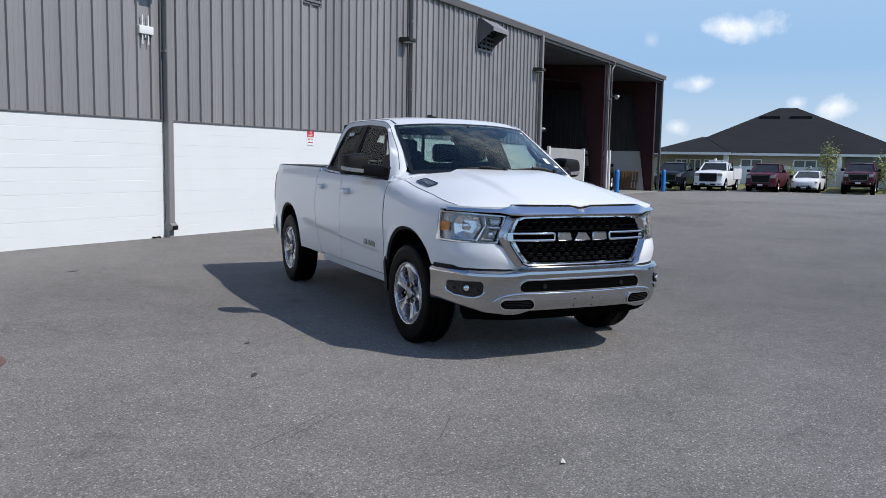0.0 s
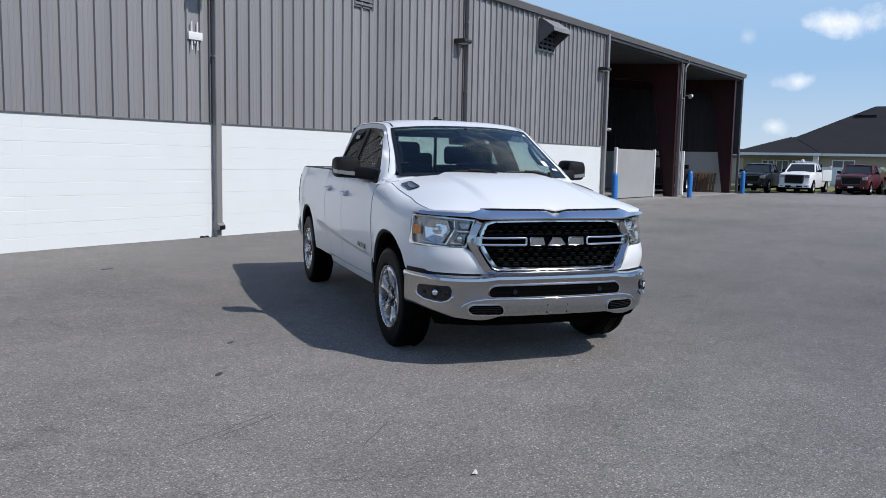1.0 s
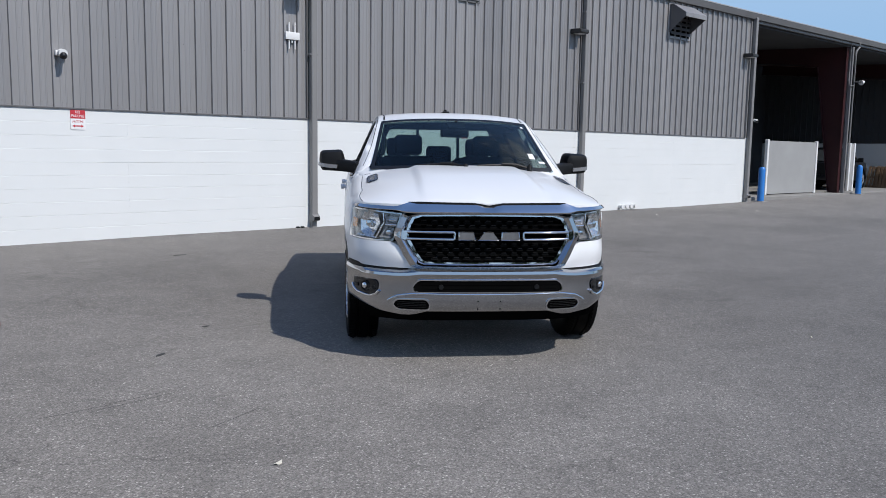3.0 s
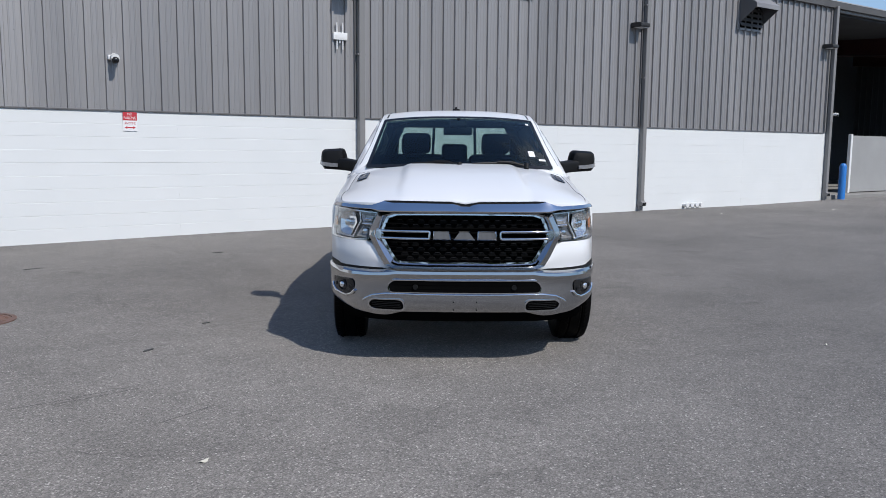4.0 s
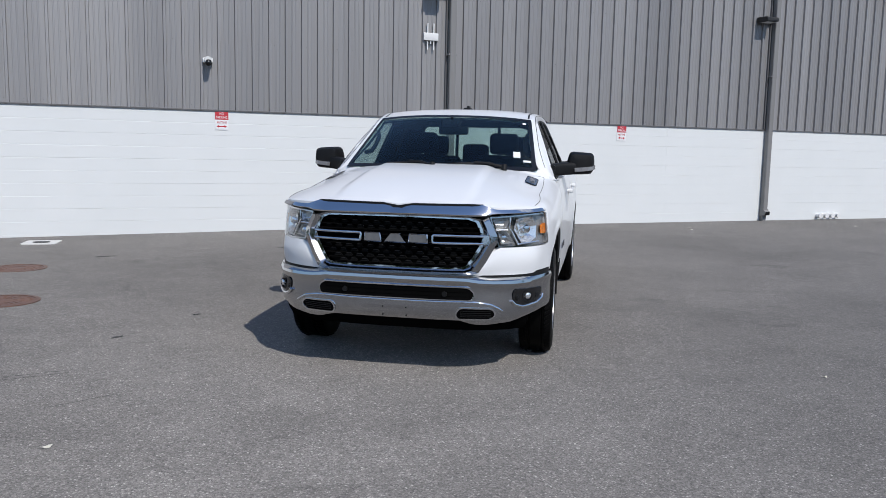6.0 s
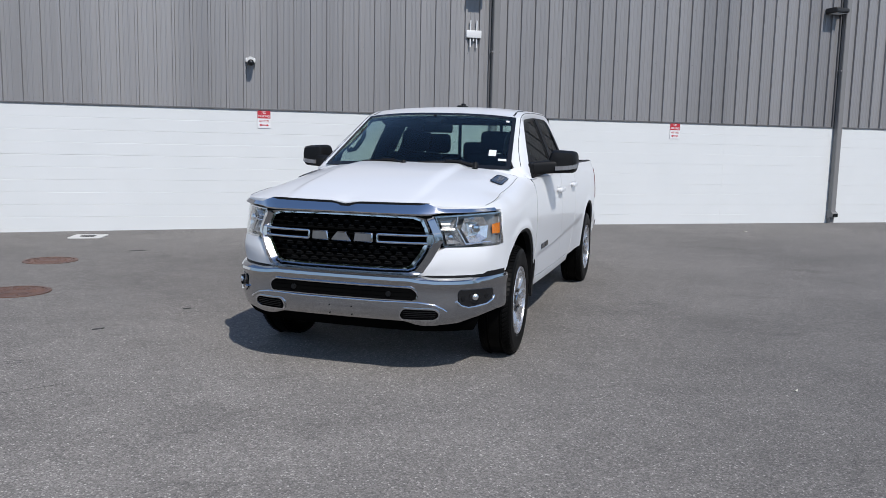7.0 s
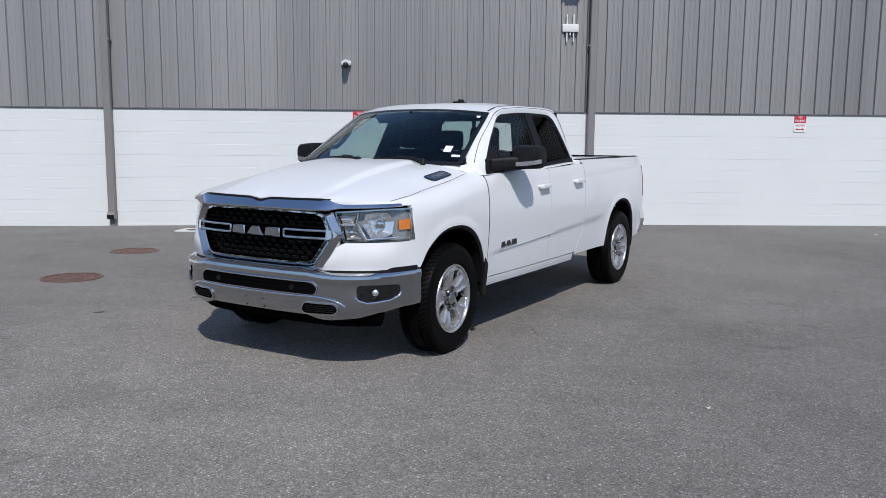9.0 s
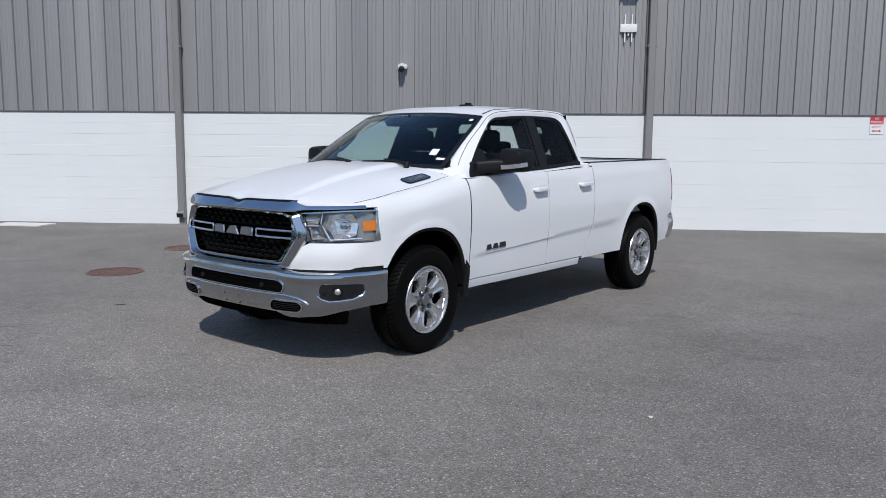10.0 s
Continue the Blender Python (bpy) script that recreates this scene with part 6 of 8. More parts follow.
part("axles", b, DARK_METAL, truck, smooth=40)
b = empty_bm()
rod(b, (-0.45, 2.2, 0.40), (-0.55, 4.2, 0.42), 0.035, 12)
box(b, 0.52, 0.82, 1.0, 2.2, 0.34, 0.46, 0.03, 2)
part("exhaust_and_tank", b, DARK_METAL, truck, smooth=40)

# wheels
def wheel_parts():
    """Tyre, rim, spokes and nuts about the origin; the outer face looks along +x."""
    w = 0.121
    out = []
    b = empty_bm()
    R = TYRE_R
    lathe(b, [(0.245, -w * 0.9), (0.30, -w), (0.345, -w * 0.98), (0.372, -w * 0.9), (R - 0.006, -w * 0.74), (R, -w * 0.5), (R, -0.052), (R - 0.009, -0.048), (R - 0.009, -0.040), (R, -0.036), (R, 0.036), (R - 0.009, 0.040), (R - 0.009, 0.048), (R, 0.052), (R, w * 0.5), (R - 0.006, w * 0.74), (0.372, w * 0.9), (0.352, w * 0.97), (0.345, w * 0.985), (0.335, w * 0.975), (0.30, w), (0.262, w * 0.96), (0.247, w * 0.86), (0.243, w * 0.7)], 64)
    out.append(("tyre", mesh_of("tyre", b, RUBBER, 30), "black all-terrain tyre"))
    b = empty_bm()
    for k in range(72):
        for sg, off in ((1, 0.0), (-1, 0.5)):
            a = 2 * math.pi * (k + off) / 72
            bb = bmesh.ops.create_cube(b, size=1.0, matrix=Matrix.Rotation(a, 4, "X") @ Matrix.Translation((sg * 0.086, 0, R - 0.0025)) @ Matrix.Rotation(radians(sg * 26), 4, "Z") @ Matrix.Rotation(radians(sg * 22), 4, "Y") @ Matrix.Diagonal((0.046, 0.017, 0.0035, 1)))
    out.append(("tread", mesh_of("tread", b, RUBBER), ""))
    b = empty_bm()
    lathe(b, [(0.243, 0.100), (0.247, 0.110), (0.243, 0.117), (0.234, 0.115), (0.229, 0.100), (0.225, 0.09)], 56)
    out.append(("rim", mesh_of("rim", b, ALLOY, 35), "silver alloy rim"))
    # black disc behind the spokes, coloured for the shade seen through the openings
    b = empty_bm()
    lathe(b, [(0.217, -0.02), (0.20, 0.01), (0.12, 0.02), (0.001, 0.02)], 40)
    out.append(("brake_disc", mesh_of("brake_disc", b, LINER, 35), ""))
    # five broad spokes that flow into the rim, with small openings between them
    for k in range(5):
        b = empty_bm()
        rows = []
        full = math.pi / 5
        for r, half, x, edge in ((0.040, full, 0.080, 0.1), (0.088, full, 0.087, 0.15), (0.097, 0.46, 0.091, 0.8), (0.110, 0.36, 0.096, 1.0), (0.150, 0.335, 0.103, 1.0), (0.186, 0.36, 0.108, 1.0), (0.202, 0.42, 0.110, 0.9), (0.209, 0.60, 0.109, 0.4), (0.216, full, 0.108, 0.15), (0.231, full, 0.105, 0.1)):
            row = []
            for q, dx in ((-1, -0.040), (-0.90, -0.010), (-0.62, 0.003), (-0.30, -0.005), (0.30, -0.005), (0.62, 0.003), (0.90, -0.010), (1, -0.040)):
                row.append((x + dx * edge, r * math.sin(q * half), r * math.cos(q * half)))
            rows.append(row)
        shell(b, rows, (-1, 0, 0), 0.03)
        b.transform(Matrix.Rotation(2 * math.pi * k / 5 + 0.2, 4, "X"))
        out.append(("spoke", mesh_of("spoke", b, ALLOY, 22), ""))
    b = empty_bm()
    lathe(b, [(0.052, 0.06), (0.052, 0.088), (0.048, 0.094), (0.040, 0.094)], 28)
    out.append(("hub", mesh_of("hub", b, DARK_METAL, 35), "dark hub ring"))
    b = empty_bm()
    lathe(b, [(0.044, 0.07), (0.044, 0.097), (0.038, 0.103), (0.015, 0.105), (0.001, 0.105)], 28)
    out.append(("hub_cap", mesh_of("hub_cap", b, CHROME_SOFT, 40), "satin chrome hub cap"))
    for k in range(6):
        a = 2 * math.pi * k / 6 + 0.3
        b = empty_bm()
        rod(b, (0.08, 0.072 * math.sin(a), 0.072 * math.cos(a)), (0.104, 0.072 * math.sin(a), 0.072 * math.cos(a)), 0.0125, 6)
        out.append(("wheel_nut", mesh_of("wheel_nut", b, CHROME_SOFT), ""))
        # dark disc under the nut imitates the shade of its recess
        b = empty_bm()
        rod(b, (0.075, 0.072 * math.sin(a), 0.072 * math.cos(a)), (0.0915, 0.072 * math.sin(a), 0.072 * math.cos(a)), 0.0185, 14)
        out.append(("nut_recess", mesh_of("nut_recess", b, DARK_METAL, 40), ""))
    return out

WHEEL = wheel_parts()
for s, yc, turn in ((1, FRONT_Y, 0.0), (-1, FRONT_Y, 0.9), (1, REAR_Y, 0.5), (-1, REAR_Y, 0.25)):
    wh = new("wheel", WHEEL[0][1])
    wh.parent = truck
    wh["label"] = "black all-terrain tyre on a silver five-spoke wheel"
    steer = Matrix.Rotation(radians(2.0 if yc < 1 else 0), 4, "Z")
    wh.matrix_basis = Matrix.Translation((s * 0.852, yc, AXLE_Z)) @ steer @ (Matrix.Rotation(math.pi, 4, "Z") if s < 0 else Matrix.Identity(4)) @ Matrix.Rotation(turn, 4, "X")
    for nm, me, lab in WHEEL[1:]:
        ob = new(nm, me)
        ob.parent = wh
        if lab:
            ob["label"] = lab
        if nm == "tread":
            ob["kind"] = "stuff"

# ---- fittings on the wall ----
RED_SIGN = surface("red_sign_paint", (0.50, 0.03, 0.045), (0.44, 0.028, 0.04), 8.0, 0.5, fine=60)
WHITE_SIGN = surface("white_sign_sheet", (0.78, 0.78, 0.78), (0.72, 0.72, 0.72), 8.0, 0.5, fine=60)
LAMP_BLACK = surface("black_lamp_metal", (0.02, 0.02, 0.021), (0.03, 0.03, 0.03), 8.0, 0.5, fine=60)
FACE = Matrix.Rotation(radians(90), 4, "X")       # turns writing to face -y

def parking_sign(x, z):
    g = thing("parking_sign", "small red and white no parking anytime sign on the white wall", "sign", Matrix.Translation((x, BLOCK_Y - 0.008, z)), "signs on the block wall")
    b = empty_bm()
    prism(b, rounded([(-0.11, -0.15), (0.11, -0.15), (0.11, 0.15), (-0.11, 0.15)], 0.015, 3), "y", -0.003, 0.003)
    part("sheet", b, WHITE_SIGN, g)
    b = empty_bm()
    prism(b, rounded([(-0.11, 0.018), (0.11, 0.018), (0.11, 0.15), (-0.11, 0.15)], [0.001, 0.001, 0.015, 0.015], 3), "y", -0.0045, -0.003)
    part("red_field", b, RED_SIGN, g)
    writing("NO", 0.062, WHITE_SIGN, g, Matrix.Translation((0, -0.005, 0.117)) @ FACE, 0.0004, 0.07)
    writing("PARKING", 0.062, WHITE_SIGN, g, Matrix.Translation((0, -0.005, 0.055)) @ FACE, 0.0004, 0.185)
    writing("ANYTIME", 0.055, RED_SIGN, g, Matrix.Translation((0, -0.005, -0.03)) @ FACE, 0.0004, 0.17)
    b = empty_bm()
    prism(b, [(-0.085, -0.095), (-0.045, -0.072), (-0.045, -0.086), (0.045, -0.086), (0.045, -0.072), (0.085, -0.095), (0.045, -0.118), (0.045, -0.104), (-0.045, -0.104), (-0.045, -0.118)], "y", -0.0045, -0.003)
    part("arrow", b, RED_SIGN, g, "dark red double-headed arrow")
    return g

parking_sign(5.47, 1.87)
parking_sign(13.53, 1.87)

# wireless access point with four rod aerials
ap = thing("antenna_box", "white wireless antenna box with rod aerials on the siding", "antenna", Matrix.Translation((9.235, WALL_Y - 0.032, 3.52)))
bm = empty_bm()
box(bm, -0.145, 0.145, -0.055, 0.03, -0.068, 0.068, 0.012, 2)
part("case", bm, WHITE_PLASTIC, ap, smooth=40)
for dx, z0, z1 in ((-0.06, 0.07, 0.245), (0.06, 0.07, 0.245), (-0.06, -0.07, -0.235), (0.06, -0.07, -0.235), (0.0, -0.07, -0.125)):
    bm = empty_bm()
    rod(bm, (dx, -0.02, z0), (dx, -0.02, z1), 0.014, 10)
    part("aerial", bm, WHITE_PLASTIC, ap, smooth=40)

def security_camera(x, z, y=WALL_Y, small=1.0):
    g = thing("security_camera", "white dome security camera fixed to the siding", "camera", Matrix.Translation((x, y - 0.042, z)) @ Matrix.Scale(small, 4), "security cameras")
    b = empty_bm()
    box(b, -0.085, 0.085, -0.06, 0.04, 0.02, 0.10, 0.02, 2)
    part("bracket", b, WHITE_PLASTIC, g, smooth=40)
    b = empty_bm()
    rod(b, (0, -0.06, 0.06), (0, -0.17, 0.045), 0.062, 18)
    part("housing", b, WHITE_PLASTIC, g, smooth=40)
    b = empty_bm()
    bmesh.ops.create_uvsphere(b, u_segments=18, v_segments=10, radius=0.055, matrix=Matrix.Translation((0.0, -0.16, 0.01)))
    part("dome", b, GLOSS_BLACK, g, "black camera dome", smooth=60)
    return g
security_camera(5.25, 2.80)
security_camera(25.78, 2.56, WALL_Y + 0.0, 0.8)

def wall_lamp(x, z, lit=None):
    g = thing("wall_lamp", "black wall light on an arm beside the downspout", "wall lamp", Matrix.Translation((x, WALL_Y - 0.042, z)), "wall lights")
    b = empty_bm()
    prism(b, [(0.03, -0.055), (0.03, 0.06), (-0.26, 0.05), (-0.30, 0.02), (-0.30, -0.035), (-0.26, -0.055)], "x", -0.19, 0.13)
    bmesh.ops.bevel(b, geom=list(b.edges), offset=0.01, segments=2, affect="EDGES")
    part("head", b, LAMP_BLACK, g, smooth=35)
    b = empty_bm()
    box(b, -0.16, 0.10, -0.25, -0.05, -0.062, -0.056)
    part("diffuser", b, WHITE_PLASTIC, g)
    b = empty_bm()
    box(b, 0.10, 0.36, -0.06, 0.02, -0.025, 0.03, 0.008)
    part("arm", b, LAMP_BLACK, g)
    return g
wall_lamp(17.13, 4.42)
wall_lamp(25.20, 4.55)
wall_lamp(9.30, 4.33)

# ventilation hood
hood_vent = thing("vent_hood", "grey sheet-metal ventilation hood on the siding", "vent", Matrix.Translation((21.0, WALL_Y - 0.042, 4.72)))
# side panels take the darker trim grey to imitate their west-facing shade
for sx in (0.02, 0.98):
    bm = empty_bm()
    prism(bm, [(0.0, 0.12), (0.0, 0.84), (-0.10, 0.84), (-0.50, 0.58), (-0.50, 0.49)], "x", sx - 0.008, sx + 0.008)
    part("side_panel", bm, TRIM_GREY, hood_vent)
bm = empty_bm()
prism(bm, [(0.0, 0.84), (0.0, 0.86), (-0.11, 0.86), (-0.52, 0.59), (-0.52, 0.48), (-0.505, 0.48), (-0.505, 0.58), (-0.10, 0.84)], "x", 0.0, 1.0)
part("top_panel", bm, SIDING, hood_vent)
for k in range(5):
    zz = 0.06 + k * 0.13
    bm = empty_bm()
    prism(bm, [(-0.01, zz + 0.08), (-0.06, zz), (-0.07, zz + 0.005), (-0.02, zz + 0.09)], "x", 0.03, 0.97)
    part("slat", bm, TRIM_GREY, hood_vent)
bm = empty_bm()
o = [(-0.04, 0, -0.04), (1.04, 0, -0.04), (1.04, 0, 0.89), (-0.04, 0, 0.89)]
i = [(0.02, 0, 0.02), (0.98, 0, 0.02), (0.98, 0, 0.84), (0.02, 0, 0.84)]
ring(bm, o, i, (0, 0.03, 0))
part("frame", bm, SIDING, hood_vent)
bm = empty_bm()
box(bm, 0.02, 0.98, 0.02, 0.03, 0.02, 0.84)
part("dark_duct", bm, LINER, hood_vent)

louvre = thing("louvre_vent", "dark grey louvred wall vent", "vent", Matrix.Translation((13.28, WALL_Y - 0.042, 4.68)))
bm = empty_bm()
ring(bm, [(0, 0, 0), (0.62, 0, 0), (0.62, 0, 0.62), (0, 0, 0.62)], [(0.04, 0, 0.04), (0.58, 0, 0.04), (0.58, 0, 0.58), (0.04, 0, 0.58)], (0, 0.04, 0))
part("frame", bm, TRIM_GREY, louvre)
for k in range(6):
    bm = empty_bm()
    prism(bm, [(0.03, 0.13 + k * 0.085), (-0.01, 0.05 + k * 0.085), (-0.02, 0.055 + k * 0.085), (0.02, 0.14 + k * 0.085)], "x", 0.04, 0.58)
    part("slat", bm, TRIM_GREY, louvre)

# two small black drain ends beside the downspout
for xx in (9.33, 9.43):
    bm = empty_bm()
    rod(bm, (0, 0.03, 0.0), (0, -0.05, 0.0), 0.03, 14)
    rod(bm, (0, -0.045, 0.0), (0, -0.055, 0.0), 0.034, 14)
    tagged(part("drain_end", bm, BLACK, at=Matrix.Translation((xx, BLOCK_Y, 0.0))), "small black plastic drain end at the wall foot", "pipe", "drain ends at the wall foot")
# row of capped white pipe stubs at the foot of the wall
for k in range(4):
    g = thing("pipe_stub", "short white capped drain pipe stub at the wall foot", "pipe", Matrix.Translation((19.12 + 0.19 * k, BLOCK_Y - 0.005, 0.095)), "pipe stubs at the wall foot")
    b = empty_bm()
    rod(b, (0, 0.02, 0), (0, -0.10, 0), 0.05, 16)
    part("pipe", b, WHITE_PLASTIC, g, smooth=40)
    b = empty_bm()
    rod(b, (0, -0.10, 0), (0, -0.135, 0), 0.062, 16)
    part("cap", b, WHITE_PLASTIC, g, smooth=40)

# thin conduit beside the last downspout and on the bay jamb
for cx, z0, z1 in ((25.36, 2.1, 4.4),):
    bm = empty_bm()
    rod(bm, (cx, WALL_Y - 0.05, z0), (cx, WALL_Y - 0.05, z1), 0.018, 8)
    tagged(part("conduit", bm, PIPE_GREY, smooth=40), "thin grey electrical conduit on the wall", "conduit")
g = thing("downspout", "grey metal downspout with a bent offset, beside the bay jamb", "downspout", group="downspouts along the wall")
bm = empty_bm()
sweep(bm, [(33.02, WALL_Y - 0.10, 5.72), (33.02, WALL_Y - 0.10, 5.55), (32.86, WALL_Y - 0.06, 5.40), (32.82, WALL_Y - 0.06, 5.2), (32.82, WALL_Y - 0.06, 0.25)], 0.036, 8)
part("pipe", bm, PIPE_GREY, g, smooth=40)
bm = empty_bm()
sweep(bm, [(32.42, WALL_Y - 0.05, 5.62), (32.42, WALL_Y - 0.05, 4.30), (32.46, WALL_Y - 0.05, 4.18), (32.56, WALL_Y - 0.05, 4.12), (32.82, WALL_Y - 0.06, 4.14)], 0.022, 8)
tagged(part("conduit", bm, PIPE_GREY, smooth=40), "thin grey bent conduit on the bay jamb", "conduit")
lamp2 = thing("wall_lamp", "small white-topped lamp on the bay jamb", "wall lamp", Matrix.Translation((33.10, WALL_Y - 0.1, 4.30)), "wall lights")
bm = empty_bm()
rod(bm, (-0.35, 0, -0.04), (0.0, -0.1, -0.02), 0.02, 8)
part("arm", bm, LAMP_BLACK, lamp2)
bm = empty_bm()
rod(bm, (0.0, -0.1, -0.05), (0.16, -0.14, 0.0), 0.10, 18, 0.04)
part("shade", bm, WHITE_PLASTIC, lamp2, smooth=40)

# ---- open bays: partitions, bollards, pallets ----
def partition(x0, x1, y, z1, posts=True):
    g = thing("partition_panel", "grey partition panel with a white edge post", "partition", Matrix.Translation((x0, y, 0.17)), "partition panels")
    b = empty_bm()
    box(b, 0.06, x1 - x0 - 0.06, -0.03, 0.03, 0.03, z1 - 0.17)
    part("panel", b, PANEL_GREY, g)
    for px in (0.0, x1 - x0):
        b = empty_bm()
        box(b, px - 0.055, px + 0.055, -0.055, 0.055, 0.0, z1 - 0.13, 0.01)
        part("post", b, WHITE_PLASTIC, g, "white post")
    return g
partition(27.95, 31.55, 12.05, 2.02)
partition(25.85, 27.55, 12.75, 2.05)
partition(34.5, 34.9, 12.1, 2.02)

def bollard(x, y):
    z = 0.17 if y > 11.5 else lot_height(x, y)
    g = thing("bollard", "bright blue plastic-sleeved steel bollard", "bollard", Matrix.Translation((x, y, z)), "blue bollards")
    b = empty_bm()
    lathe(b, [(0.001, 1.11), (0.06, 1.10), (0.095, 1.06), (0.105, 1.0), (0.105, 0.0), (0.001, 0.0)], 20)
    b.transform(Matrix(((0, 1, 0, 0), (0, 0, 1, 0), (1, 0, 0, 0), (0, 0, 0, 1))))
    part("sleeve", b, BLUE_POST, g, smooth=35)
    b = empty_bm()
    box(b, -0.18, 0.18, -0.18, 0.18, -0.02, 0.02, 0.01)
    part("footing", b, CONCRETE, g)
    return g
bollard(26.15, 11.22)
bollard(33.45, 11.22)
bollard(40.85, 11.25)

for k, (py, lean) in enumerate(((12.75, 0.30), (13.15, 0.34))):
    g = thing("pallet", "brown wooden pallet leaning on the end wall", "pallet", Matrix.Translation((39.9 + 0.06 * k, py, 0.17)) @ Matrix.Rotation(lean, 4, "Y"), "leaning pallets")
    for j in range(6):
        b = empty_bm()
        box(b, -0.01, 0.01, -0.40 + 0.15 * j, -0.30 + 0.15 * j, 0.0, 1.0, 0.003)
        part("board", b, PALLET_WOOD, g)
    for zz in (0.05, 0.47, 0.90):
        b = empty_bm()
        box(b, 0.012, 0.09, -0.40, 0.48, zz, zz + 0.06, 0.003)
        part("bearer", b, PALLET_WOOD, g)

# ---- things on the lot ----
def manhole(x, y, rx):
    g = thing("manhole_cover", "rusty round iron manhole cover set in the asphalt", "manhole cover", Matrix.Translation((x, y, lot_height(x, y) + 0.004)), "manhole covers")
    b = empty_bm()
    n = 36
    ring(b, [(rx * math.cos(2 * math.pi * k / n), rx * math.sin(2 * math.pi * k / n), 0.004) for k in range(n)], [(rx * 0.88 * math.cos(2 * math.pi * k / n), rx * 0.88 * math.sin(2 * math.pi * k / n), 0.004) for k in range(n)], (0, 0, -0.02))
    part("frame_ring", b, RUST, g)
    b = empty_bm()
    rod(b, (0, 0, -0.02), (0, 0, 0.001), rx * 0.86, 36)
    part("lid", b, RUST, g)
    b = empty_bm()
    for k in range(24):
        a = 2 * math.pi * k / 24
        for rr in (0.35, 0.55, 0.75):
            box(b, rx * rr * math.cos(a) - 0.012, rx * rr * math.cos(a) + 0.012, rx * rr * math.sin(a) - 0.012, rx * rr * math.sin(a) + 0.012, 0.0, 0.004)
    tagged(part("raised_studs", b, RUST, g), kind="stuff")
    return g
manhole(2.74, 5.50, 0.315)
manhole(2.66, 7.74, 0.315)
PAD_PALE = surface("pale_concrete", (0.62, 0.61, 0.59), (0.55, 0.54, 0.52), 4.0, 0.8, bump=0.002, fine=60)
bm = empty_bm()
prism(bm, rounded([(-2.25, 10.55), (-1.30, 10.52), (-1.20, 11.0), (-2.2, 11.05)], 0.05, 3), "z", -0.09, -0.048)
tagged(part("concrete_pad", bm, PAD_PALE), "pale concrete pad at the foot of the wall", "concrete pad")
bm = empty_bm()
prism(bm, rounded([(2.44, 10.30), (2.92, 10.26), (3.00, 10.72), (2.52, 10.78)], 0.05, 3), "z", lot_height(2.7, 10.3) - 0.01, lot_height(2.7, 10.3) + 0.012)
drain_pad = tagged(part("concrete_pad", bm, PAD_PALE), "small pale concrete pad with a round iron lid in the asphalt", "concrete pad")
bm = empty_bm()
rod(bm, (2.72, 10.51, lot_height(2.7, 10.5) + 0.008), (2.72, 10.51, lot_height(2.7, 10.5) + 0.018), 0.12, 24)
part("drain_lid", bm, DARK_METAL, drain_pad, "small dark round iron lid", smooth=40)
SCRAP = surface("dry_leaf", (0.5, 0.46, 0.36), (0.62, 0.6, 0.55), 20.0, 0.8, fine=60)
for x, y, a, w in ((3.36, 1.40, 0.4, 0.028), (22.3, 9.2, 1.2, 0.08), (23.6, 8.3, 0.3, 0.06), (18.5, 9.8, 0.9, 0.06), (14.2, 9.9, 0.2, 0.05), (9.3, -0.2, 0.8, 0.02), (8.1, 1.1, 0.2, 0.018)):
    bm = empty_bm()
    pts = [Vector((w * math.cos(t) * (1 + 0.2 * math.sin(3 * t)), 0.45 * w * math.sin(t), 0.006 + 0.005 * math.cos(2 * t))) for t in even(0, 2 * math.pi, 11)[:-1]]
    plate(bm, pts, (0, 0, 0.002))
    tagged(part("litter_scrap", bm, SCRAP, at=Matrix.Translation((x, y, lot_height(x, y))) @ Matrix.Rotation(a, 4, "Z")), "pale scrap of litter lying on the asphalt", "litter", "scraps on the asphalt")
CRACK = surface("crack_edge", (0.075, 0.074, 0.072), (0.055, 0.054, 0.053), 20.0, 0.9, fine=60)
TAR = surface("dark_tar", (0.03, 0.03, 0.03), (0.045, 0.045, 0.044), 20.0, 0.75, fine=60, bump=0.002)
for x, y, a, l, w in ((3.70, 3.71, 0.5, 0.05, 0.018), (4.35, 4.40, 0.1, 0.035, 0.015), (6.0, 8.9, 0.0, 0.09, 0.025), (3.6, 8.6, 0.2, 0.12, 0.025)):
    bm = empty_bm()
    pts = [(l * math.cos(t) * (1 + 0.15 * math.sin(2 * t)), w * math.sin(t), 0.0) for t in even(0, 2 * math.pi, 12)[:-1]]
    plate(bm, pts, (0, 0, 0.004))
    tagged(part("tar_spot", bm, TAR, at=Matrix.Translation((x, y, lot_height(x, y))) @ Matrix.Rotation(a, 4, "Z")), "dark tar spot on the asphalt", "tar spot", "tar spots", "stuff")

